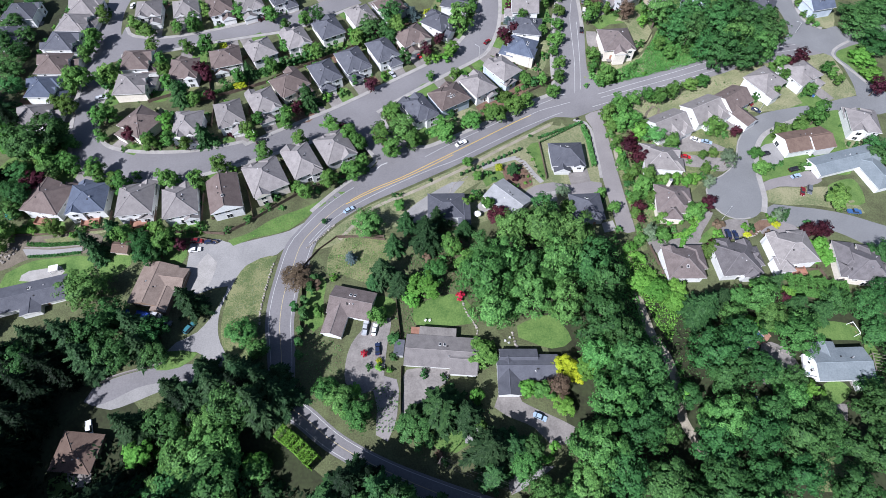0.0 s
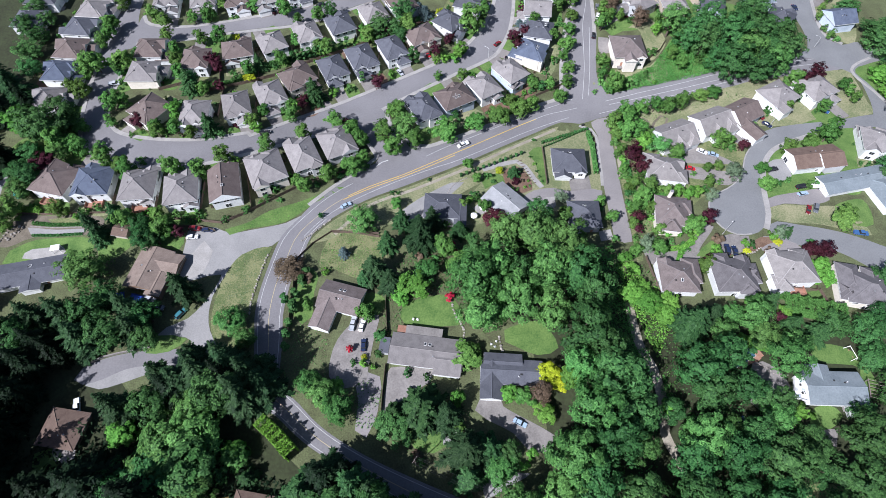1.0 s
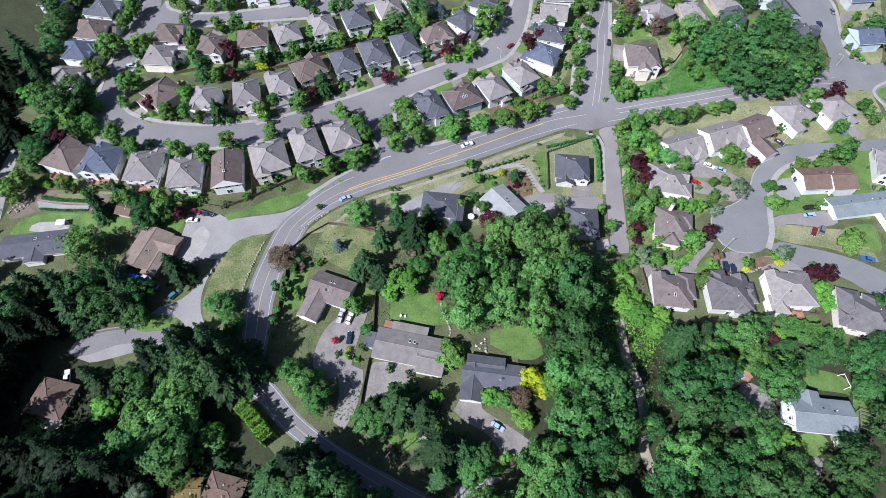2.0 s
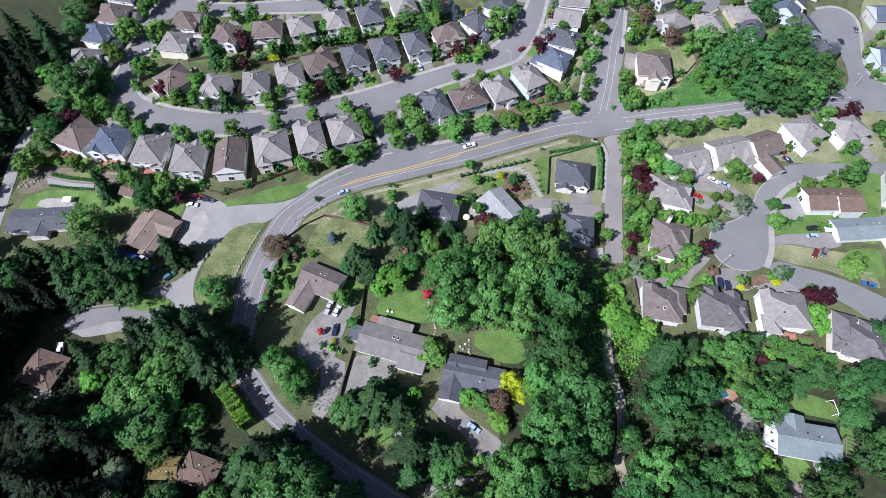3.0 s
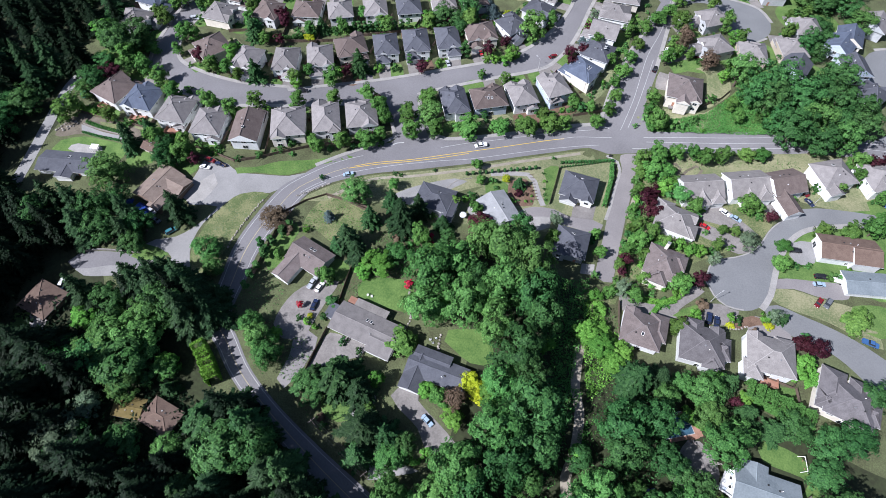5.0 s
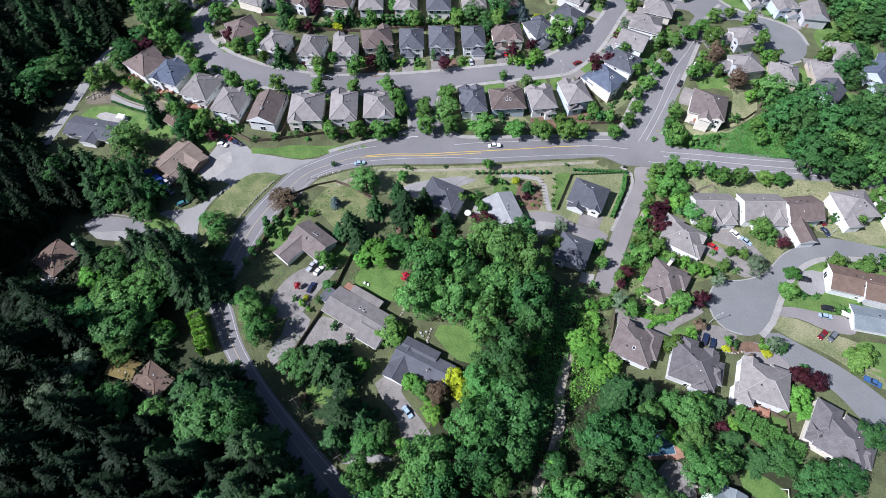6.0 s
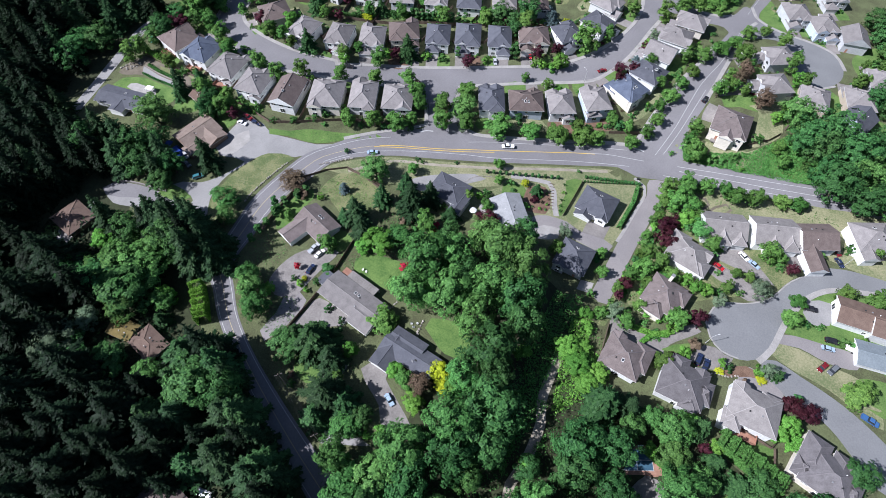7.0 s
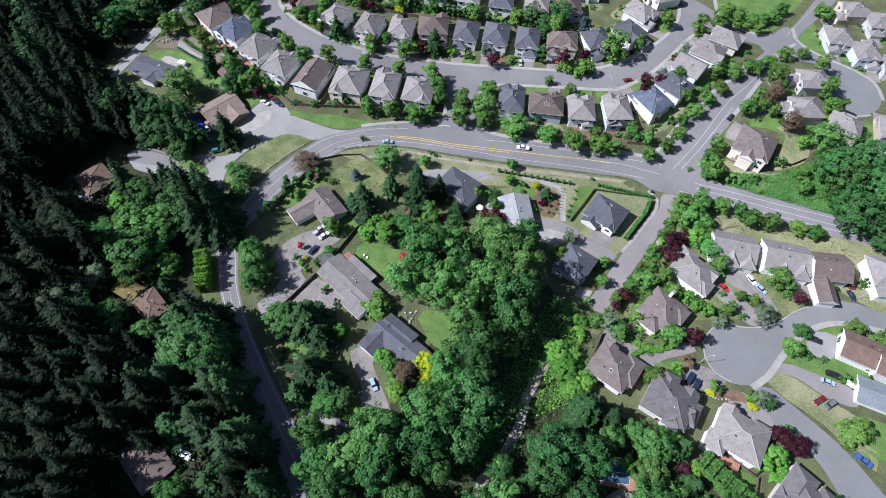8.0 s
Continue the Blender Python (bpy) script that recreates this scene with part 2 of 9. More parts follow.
def empty(name, x, y, turn=0.0, z=None, size=(1, 1, 1)):
    ob = new(name)
    ob.matrix_basis = pose(x, y, land(x, y) if z is None else z, 0, 0, turn) @ Matrix.Diagonal((*size, 1))
    return ob


def box(bm, x0, y0, z0, x1, y1, z1):
    v = [bm.verts.new((x, y, z)) for z in (z0, z1) for x, y in ((x0, y0), (x1, y0), (x1, y1), (x0, y1))]
    for f in ((3, 2, 1, 0), (4, 5, 6, 7), (0, 1, 5, 4), (1, 2, 6, 5), (2, 3, 7, 6), (3, 0, 4, 7)):
        bm.faces.new([v[i] for i in f])
    return v


def slab(x0, y0, z0, x1, y1, z1, bevel=0.0):
    bm = bmesh.new()
    box(bm, x0, y0, z0, x1, y1, z1)
    if bevel:
        bmesh.ops.bevel(bm, geom=bm.edges[:], offset=bevel, segments=1, affect="EDGES")
    return bm


def tube(bm, a, b, ra, rb, n=7):
    a, b = Vector(a), Vector(b)
    q = (b - a).to_track_quat("Z", "Y")
    rings = [[bm.verts.new(c + q @ Vector((r * math.cos(2 * math.pi * k / n), r * math.sin(2 * math.pi * k / n), 0))) for k in range(n)] for c, r in ((a, ra), (b, rb))]
    for k in range(n):
        bm.faces.new((rings[0][k], rings[0][(k + 1) % n], rings[1][(k + 1) % n], rings[1][k]))
    bm.faces.new(rings[1])
    bm.faces.new(rings[0][::-1])


def smooth(pts, closed=False, step=3.0):
    """A Catmull-Rom curve through the points."""
    out, n = [], len(pts)
    for i in range(n if closed else n - 1):
        p = [Vector(pts[(i + k) % n] if closed else pts[min(max(i + k, 0), n - 1)]) for k in (-1, 0, 1, 2)]
        m = max(1, int((p[2] - p[1]).length / step))
        for k in range(m):
            t = k / m
            out.append(tuple(0.5 * (2 * p[1] + (p[2] - p[0]) * t + (2 * p[0] - 5 * p[1] + 4 * p[2] - p[3]) * t * t + (3 * p[1] - p[0] - 3 * p[2] + p[3]) * t ** 3)))
    return out if closed else out + [tuple(pts[-1])]


def sheet(name, pts, lift, material, label, category, curved=True, kind="structure", parent=None, thick=0.3):
    """A patch of ground cover with an edge, laid over the land."""
    pts = smooth(pts, True) if curved else pts
    bm = bmesh.new()
    f = bm.faces.new([bm.verts.new((x, y, 0)) for x, y in pts])
    f.normal_update()
    if f.normal.z < 0:
        f.normal_flip()
    bmesh.ops.triangulate(bm, faces=bm.faces[:])
    for limit in (24, 12, 6, 6):
        edges = [e for e in bm.edges if e.calc_length() > limit]
        if edges:
            bmesh.ops.subdivide_edges(bm, edges=edges, cuts=1)
            bmesh.ops.triangulate(bm, faces=bm.faces[:])
    for v in bm.verts:
        v.co.z = land(v.co.x, v.co.y) + lift
    rim = [e for e in bm.edges if e.is_boundary]
    skirt = bmesh.ops.extrude_edge_only(bm, edges=rim)["geom"]
    for v in skirt:
        if isinstance(v, bmesh.types.BMVert):
            v.co.z -= thick
    ob = part(name, bm, material, parent)
    return ob if parent else tagged(ob, label, category, kind=kind)


def beside(pts, d):
    """The line d metres to the left of a line."""
    out = []
    for i, p in enumerate(pts):
        a, b = Vector(pts[max(i - 1, 0)]), Vector(pts[min(i + 1, len(pts) - 1)])
        t = (b - a).normalized()
        out.append((p[0] - t.y * d, p[1] + t.x * d))
    return out


def ribbon(name, pts, width, lift, material, label="", category="", curved=True, parent=None, thick=0.25, shift=0.0):
    """A strip of ground cover along a line."""
    line = smooth(pts) if curved else pts
    line = beside(line, shift) if shift else line
    left, right = beside(line, width / 2), beside(line, -width / 2)
    bm = bmesh.new()
    rows = []
    for a, b in zip(left, right):
        za, zb = land(*a) + lift, land(*b) + lift
        rows.append([bm.verts.new(p) for p in ((*a, za - thick), (*a, za), (*b, zb), (*b, zb - thick))])
    for r, s in zip(rows, rows[1:]):
        for k in range(3):
            bm.faces.new((r[k], r[k + 1], s[k + 1], s[k]))
    bm.faces.new(rows[0][::-1])
    bm.faces.new(rows[-1])
    bmesh.ops.recalc_face_normals(bm, faces=bm.faces[:])
    ob = part(name, bm, material, parent)
    return tagged(ob, label, category, kind="structure") if not parent else ob

# ---- trees ----
RNG = np.random.default_rng(7)


def cards(centres, normals, size, rng, spread=0.7, slim=0.46):
    """Small leaf pieces, a triangle each, facing roughly along the normals."""
    n = len(centres)
    nm = normals + rng.normal(0, spread, (n, 3))
    nm /= np.linalg.norm(nm, axis=1)[:, None]
    u = np.cross(nm, rng.normal(0, 1, (n, 3)))
    u /= np.linalg.norm(u, axis=1)[:, None]
    v = np.cross(nm, u)
    s = (size * rng.uniform(0.6, 1.35, n))[:, None]
    pts = np.stack([centres + u * s, centres - u * s * 0.55 + v * s * slim, centres - u * s * 0.55 - v * s * slim], 1)
    return pts.reshape(-1, 3)


def leaf_mesh(name, pts):
    me = bpy.data.meshes.new(name)
    me.from_pydata(pts.tolist(), [], [(i, i + 1, i + 2) for i in range(0, len(pts), 3)])
    return me


def ball(n, rng):
    d = rng.normal(0, 1, (n, 3))
    return d / np.linalg.norm(d, axis=1)[:, None]


def broad_crown(name, seed, r, low, high, clumps, leaves, size):
    """A crown of leafy sprays set on a few large lobes, with an uneven outline, hollows and gaps."""
    rng = np.random.default_rng(seed)
    lobes = max(5, clumps // 9)
    u = np.clip((np.arange(lobes) + 0.5) / lobes + rng.normal(0, 0.05, lobes), 0.1, 0.92)
    turn = np.arange(lobes) * 2.4 + rng.normal(0, 0.4, lobes)
    wide = r * (0.5 if r > 3.5 else 0.38) * np.sqrt(1 - ((u - 0.38) / 0.66) ** 2) * rng.uniform(0.75, 1.1, lobes)
    lc = np.c_[np.cos(turn) * wide, np.sin(turn) * wide, low + (high - low) * (0.12 + 0.76 * u)]
    lr = r * rng.uniform(*((0.36, 0.56) if r > 3.5 else (0.5, 0.64)), lobes)
    out, ends = [], []
    for i in range(clumps):
        k = i % lobes
        dd = ball(1, rng)[0]
        if dd[2] < -0.3 and rng.random() < 0.8:
            dd[2] = -dd[2]
        c = lc[k] + dd * lr[k] * (rng.uniform(0.8, 1.0) if r > 3.5 else rng.uniform(0.66, 0.92)) * [1, 1, 0.9]
        cr = r * (rng.uniform(0.11, 0.18) if r > 3.5 else rng.uniform(0.15, 0.22))
        e = ball(leaves, rng)
        e[:, 2] = np.where((e[:, 2] < -0.1) & (rng.random(leaves) < 0.8), -e[:, 2], e[:, 2])
        rad = cr * rng.uniform(0.6, 1.1, leaves)[:, None]
        at = c + e * rad * [1, 1, 0.7]
        dome = (at - [0, 0, low + (high - low) * 0.35]) / [r, r, (high - low) * 0.6]
        out.append(cards(at, e * 0.45 + dd * 0.6 + dome * 0.8 + [0, 0, 0.1], size, rng, 0.3, 0.52))
        ends.append(c)
    # the leaves inside, which close the crown
    n = clumps * leaves // 6
    e = ball(n, rng)
    k = rng.integers(0, lobes, n)
    out.append(cards(lc[k] + e * (lr[k] * rng.uniform(0.3, 0.8, n))[:, None] * [1, 1, 0.8], e + [0, 0, 0.5], size * 1.25, rng))
    pts, cc = np.concatenate(out), np.array(ends)
    k = r / np.quantile(np.hypot(pts[:, 0], pts[:, 1]), 0.96)
    pts[:, :2] *= k
    cc[:, :2] *= k
    return leaf_mesh(name, pts), cc


def trunk_mesh(name, seed, h, r, ends):
    """A tapered trunk with limbs that reach into the crown."""
    rng = np.random.default_rng(seed)
    bm = bmesh.new()
    pts = [(0, 0, -0.4), (0.1 * r, 0, h * 0.35), (rng.normal(0, r), rng.normal(0, r), h * 0.7), (rng.normal(0, r), rng.normal(0, r), h)]
    for i, (a, b) in enumerate(zip(pts, pts[1:])):
        tube(bm, a, b, r * (1.15, 0.85, 0.5)[i], r * (0.85, 0.5, 0.12)[i], 7)
    for e in ends:
        k = rng.uniform(0.3, 0.7)
        base = Vector((0, 0, min(h * k, e[2] * 0.8)))
        tube(bm, base, e, r * 0.38, r * 0.08, 5)
    return mesh_of(name, bm, BARK)


def fir_crown(name, seed, r, h, tiers, fine=10, droop=0.25, broad=1.0):
    """Tiers of drooping boughs round a straight stem, each bough a feather of slim twigs."""
    rng = np.random.default_rng(seed)
    base, way, up, long = [], [], [], []
    for i in range(tiers):
        f = i / (tiers - 1)
        z = h * (0.07 + 0.9 * f)
        reach = r * (1 - f ** 1.35) ** 0.85 * rng.uniform(0.72, 1.1) + 0.25
        n = int(8.5 - 3 * f)
        turn = rng.uniform(0, 6.28)
        for k in range(n):
            if rng.random() < 0.07:
                continue
            ang, length = turn + k * 6.283 / n + rng.normal(0, 0.22), reach * rng.uniform(0.5, 1.18)
            sink = droop * rng.uniform(0.5, 1.5)
            m = max(3, int(length / r * fine))
            t = np.clip(np.linspace(0.12, 0.97, m) + rng.normal(0, 0.02, m), 0.08, 1.0)
            for side in (-1, 1, 0):
                q = t if side else t[-2:]
                a = ang + side * rng.uniform(0.45, 1.05, len(q)) + rng.normal(0, 0.12, len(q))
                base.append(np.c_[np.cos(ang) * length * q, np.sin(ang) * length * q, z - sink * length * q ** 1.6 + rng.normal(0, 0.06, len(q))])
                way.append(np.c_[np.cos(a), np.sin(a), rng.normal(-0.28, 0.16, len(q))])
                up.append(np.c_[np.cos(ang) * 0.3 + rng.normal(0, 0.25, len(q)), np.sin(ang) * 0.3 + rng.normal(0, 0.25, len(q)), np.ones(len(q))])
                long.append((length * 0.36 * (1.12 - q * 0.8) + 0.22) * rng.uniform(0.7, 1.3, len(q)))
    base, way, up, long = np.concatenate(base), np.concatenate(way), np.concatenate(up), np.concatenate(long)[:, None]
    side = np.cross(way, up)
    side /= np.linalg.norm(side, axis=1)[:, None]
    wide = (np.minimum(long * 0.2, 0.22) + 0.06) * broad
    pts = np.stack([base - side * wide, base + side * wide, base + way * long], 1).reshape(-1, 3)
    return leaf_mesh(name, pts)


KINDS = {}
PLACED = []


def kind(key, name, category, leaves, labels, crown_radius, height, variants):
    """Registers a kind of plant: meshes for trunk and crown, to be shared by all of its kind."""
    KINDS[key] = (name, category, LEAVES[leaves], labels, crown_radius, height, variants)


def broad_kind(key, name, leaves, label, r, h, clumps, n, size, low=0.28, count=3, category="tree"):
    variants = []
    for i in range(count):
        seed = sum(map(ord, key)) * 10 + i
        cm, ends = broad_crown(name + "_crown", seed, r, h * low, h, clumps, n, size)
        cm.materials.append(LEAVES[leaves])
        variants.append((trunk_mesh(name + "_trunk", seed, h * 0.85, max(0.06, r * 0.06), ends[:7]), cm))
    kind(key, name, category, leaves, label, r, h, variants)


def fir_kind(key, name, leaves, label, r, h, tiers, fine, droop=0.25, count=3, broad=1.0):
    variants = []
    for i in range(count):
        seed = sum(map(ord, key)) * 10 + i
        cm = fir_crown(name + "_crown", seed, r, h, tiers, fine, droop, broad)
        cm.materials.append(LEAVES[leaves])
        bm = bmesh.new()
        tube(bm, (0, 0, -0.4), (0, 0, h * 0.96), h * 0.018, 0.03, 7)
        variants.append((mesh_of(name + "_trunk", bm, BARK), cm))
    kind(key, name, "tree", leaves, label, r, h, variants)


broad_kind("M", "maple_tree", "maple", "tall maple with a dense mid-green crown", 7.5, 15.0, 104, 42, 0.44, 0.12)
broad_kind("K", "alder_tree", "dark", "tall broadleaf tree with a dense dark green crown", 7.0, 14.0, 96, 40, 0.43, 0.1)
broad_kind("G", "birch_tree", "bright", "broadleaf tree with a bright green crown", 4.0, 9.0, 66, 42, 0.32, 0.1)
broad_kind("W", "willow_tree", "grey", "pale grey-green tree with a loose round crown", 4.0, 9.0, 66, 46, 0.24, 0.1)
broad_kind("S", "street_tree", "street", "small round green tree in a front garden", 3.2, 6.5, 48, 34, 0.32, 0.12)
broad_kind("P", "plum_tree", "plum", "small tree with a dark red crown", 3.0, 5.5, 46, 34, 0.26, 0.2, 2)
broad_kind("R", "red_maple_tree", "red", "small bright red maple tree in a garden", 1.8, 3.6, 26, 40, 0.22, 0.15, 1)
broad_kind("Y", "yellow_tree", "yellow", "broadleaf tree with a bright yellow crown", 4.0, 8.0, 66, 46, 0.25, 0.15, 1)
broad_kind("O", "russet_tree", "rusty", "tree with a thin russet brown crown", 3.2, 7.0, 54, 44, 0.2, 0.2, 1)
broad_kind("B", "shrub", "maple", "rounded green garden shrub", 1.4, 1.8, 10, 26, 0.27, 0.0, 3, "shrub")
broad_kind("C", "shrub", "bright", "rounded bright green garden shrub", 1.4, 1.7, 10, 26, 0.27, 0.0, 2, "shrub")
broad_kind("D", "shrub", "dark", "dark green garden shrub", 1.4, 2.0, 10, 26, 0.27, 0.0, 2, "shrub")
broad_kind("Q", "shrub", "rusty", "rounded russet garden shrub", 1.2, 1.5, 10, 26, 0.25, 0.0, 1, "shrub")
broad_kind("Z", "shrub", "plum", "rounded dark red garden shrub", 1.2, 1.5, 10, 26, 0.25, 0.0, 1, "shrub")
broad_kind("L", "cypress_tree", "dark", "narrow dark green columnar cypress", 0.8, 5.0, 14, 40, 0.28, 0.02, 1)
fir_kind("F", "fir_tree", "fir", "tall dark green fir with drooping boughs", 6.0, 22.0, 30, 15, 0.32, 3, 1.4)
# like F, but with the shade of the wood in its needle colour
fir_kind("V", "fir_tree", "deep", "tall fir in a dense wood, its needles darkened for shade", 7.0, 24.0, 26, 12, 0.36, 5, 1.6)
fir_kind("N", "cedar_tree", "cedar", "green cedar with layered boughs", 5.0, 14.0, 24, 13, 0.2, 2, 1.9)
fir_kind("U", "blue_spruce_tree", "blue", "small blue-grey spruce in a garden", 2.6, 6.0, 15, 9, 0.15, 1)


def plant(key, x, y, r=None, h=None, group=""):
    """One tree or shrub of a kind, with crown radius r and height h."""
    name, category, _, label, r0, h0, variants = KINDS[key]
    r, h = r or r0 * RNG.uniform(0.85, 1.15), h or h0 * RNG.uniform(0.85, 1.15)
    trunk, crown = variants[int(RNG.integers(len(variants)))]
    size = (r / r0, r / r0 * RNG.uniform(0.9, 1.1), h / h0)
    if h > 3.5:
        PLACED.append((x, y))
    if category == "shrub":
        ob = new(name, crown)
        ob.matrix_basis = pose(x, y, land(x, y), 0, 0, RNG.uniform(0, 360)) @ Matrix.Diagonal((*size, 1))
        return tagged(ob, label, category, group)
    ob = empty(name, x, y, RNG.uniform(0, 360), None, size)
    part("trunk", trunk, None, ob)
    part("crown", crown, None, ob)
    tall = ("tall " if h > 16 else "") + label.replace("tall ", "")
    return tagged(ob, tall, category, group)


GARDEN = {}


def small_shrub(key, x, y, r, h):
    """Notes one of the countless small garden shrubs, which are joined by kind at the end."""
    GARDEN.setdefault(key, []).append((x, y, r, h, RNG.uniform(0, 6.28)))


def grow_shrubs():
    for key, rows in GARDEN.items():
        name, _, material, label, r0, h0, variants = KINDS[key]
        pts = []
        for i, (x, y, r, h, a) in enumerate(rows):
            me = variants[i % len(variants)][1]
            co = np.empty(len(me.vertices) * 3)
            me.vertices.foreach_get("co", co)
            co = co.reshape(-1, 3)
            c, s = math.cos(a) * r / r0, math.sin(a) * r / r0
            pts.append(np.c_[co[:, 0] * c - co[:, 1] * s + x, co[:, 0] * s + co[:, 1] * c + y, co[:, 2] * h / h0 + land(x, y)])
        me = leaf_mesh("garden_shrubs", np.concatenate(pts))
        me.materials.append(material)
        tagged(new("garden_shrubs", me), "many " + label.replace("shrub", "shrubs") + " around the houses", "shrubs", kind="stuff")


def hedge(pts, wide, high, leaves, label, lift=0.0, name="hedge"):
    """A clipped or rough hedge along a line: leaf pieces over its top and sides round a woody core."""
    rng = np.random.default_rng(int(abs(pts[0][0] * 7 + pts[0][1] * 13)))
    cen, nor = [], []
    for a, b in zip(pts, pts[1:]):
        a, b = np.array(a), np.array(b)
        length = np.linalg.norm(b - a)
        t = (b - a) / length
        s = np.array([-t[1], t[0]])
        n = int(length * (wide + 2 * high) * 34)
        for _ in range(n):
            k, q = rng.random() * length, rng.random() * (wide + 2 * high)
            off, z, nn = (-wide / 2, q, (*-s, 0.3)) if q < high else (wide / 2, q - high, (*s, 0.3)) if q < 2 * high else (q - 2 * high - wide / 2, high, (0, 0, 1))
            p = a + t * k + s * (off + rng.normal(0, 0.09))
            lump = 1 + 0.16 * math.sin(k * 1.7 + a[0]) + 0.1 * math.sin(k * 4.1)
            cen.append((p[0], p[1], land(p[0], p[1]) + max(0.1, z * lump + rng.normal(0, 0.08)) + lift))
            nor.append(nn)
    me = leaf_mesh(name, cards(np.array(cen), np.array(nor), 0.34, rng, 0.6))
    me.materials.append(LEAVES[leaves])
    ob = new(name, me)
    return tagged(ob, label, "hedge", kind="stuff")


def thicket(name, pts, high, leaves, label, density=1.6, size=0.5):
    """Low growth that covers a patch of ground, uneven in height."""
    rng = np.random.default_rng(int(abs(pts[0][0] * 5 + pts[0][1] * 11)))
    P = np.array(pts)
    lo, hi = P.min(0), P.max(0)
    n = int((hi - lo).prod() * density)
    q = rng.uniform(lo, hi, (n, 2))
    inside = np.zeros(n, bool)
    for a, b in zip(P, np.roll(P, -1, 0)):
        cross = ((a[1] > q[:, 1]) != (b[1] > q[:, 1])) & (q[:, 0] < (b[0] - a[0]) * (q[:, 1] - a[1]) / (b[1] - a[1] + 1e-9) + a[0])
        inside ^= cross
    q = q[inside]
    z = np.array([land(x, y) + high * (0.45 + 0.9 * noise.noise(Vector((x * 0.16, y * 0.16, 3))) + 0.5 * noise.noise(Vector((x * 0.5, y * 0.5, 1)))) for x, y in q])
    base = np.array([land(x, y) for x, y in q])
    z = np.maximum(z, base + 0.08) + rng.normal(0, 0.1, len(q))
    nor = np.tile([0.0, 0.0, 1.0], (len(q), 1))
    me = leaf_mesh(name, cards(np.c_[q, z], nor, size, rng, 0.7))
    me.materials.append(LEAVES[leaves])
    return tagged(new(name, me), label, "undergrowth", kind="stuff")


def wood(pts, keys, gap, seed, heights, clear=()):
    """Fills a patch with trees at random, none nearer than gap to another or to a clear place (x, y, radius)."""
    rng = np.random.default_rng(seed)
    P = np.array(pts, float)
    lo, hi = P.min(0), P.max(0)
    for x, y in rng.uniform(lo, hi, (int((hi - lo).prod() / gap ** 2 * 2.2), 2)):
        inside = False
        for a, b in zip(P, np.roll(P, -1, 0)):
            if (a[1] > y) != (b[1] > y) and x < (b[0] - a[0]) * (y - a[1]) / (b[1] - a[1]) + a[0]:
                inside = not inside
        if inside and all((x - u) ** 2 + (y - v) ** 2 > gap * gap for u, v in PLACED) and all((x - u) ** 2 + (y - v) ** 2 > r * r for u, v, r in clear):
            h = rng.uniform(*heights)
            plant(keys[int(rng.integers(len(keys)))], float(x), float(y), h * rng.uniform(0.23, 0.36), h)


# ---- houses ----
WINDOWS = {}


def window(parent, x, y, z, w, h, turn):
    """A window with its frame, sill and pane; turn: the wall's outward way, degrees from -y."""
    key = (w, h)
    if key not in WINDOWS:
        bm = bmesh.new()
        for q in ((-w / 2 - 0.1, -h / 2 - 0.1, w / 2 + 0.1, -h / 2), (-w / 2 - 0.1, h / 2, w / 2 + 0.1, h / 2 + 0.1), (-w / 2 - 0.1, -h / 2, -w / 2, h / 2), (w / 2, -h / 2, w / 2 + 0.1, h / 2), (-0.03, -h / 2, 0.03, h / 2)):
            box(bm, q[0], -0.07, q[1], q[2], 0.0, q[3])
        frame_mesh = mesh_of("window_frame", bm, TRIM)
        WINDOWS[key] = frame_mesh, mesh_of("window_pane", slab(-w / 2, -0.03, -h / 2, w / 2, 0.02, h / 2), GLASS)
    ob = part("window", WINDOWS[key][0], None, parent)
    ob.matrix_basis = pose(x, y, z, 0, 0, turn)
    part("pane", WINDOWS[key][1], None, ob)
    return ob


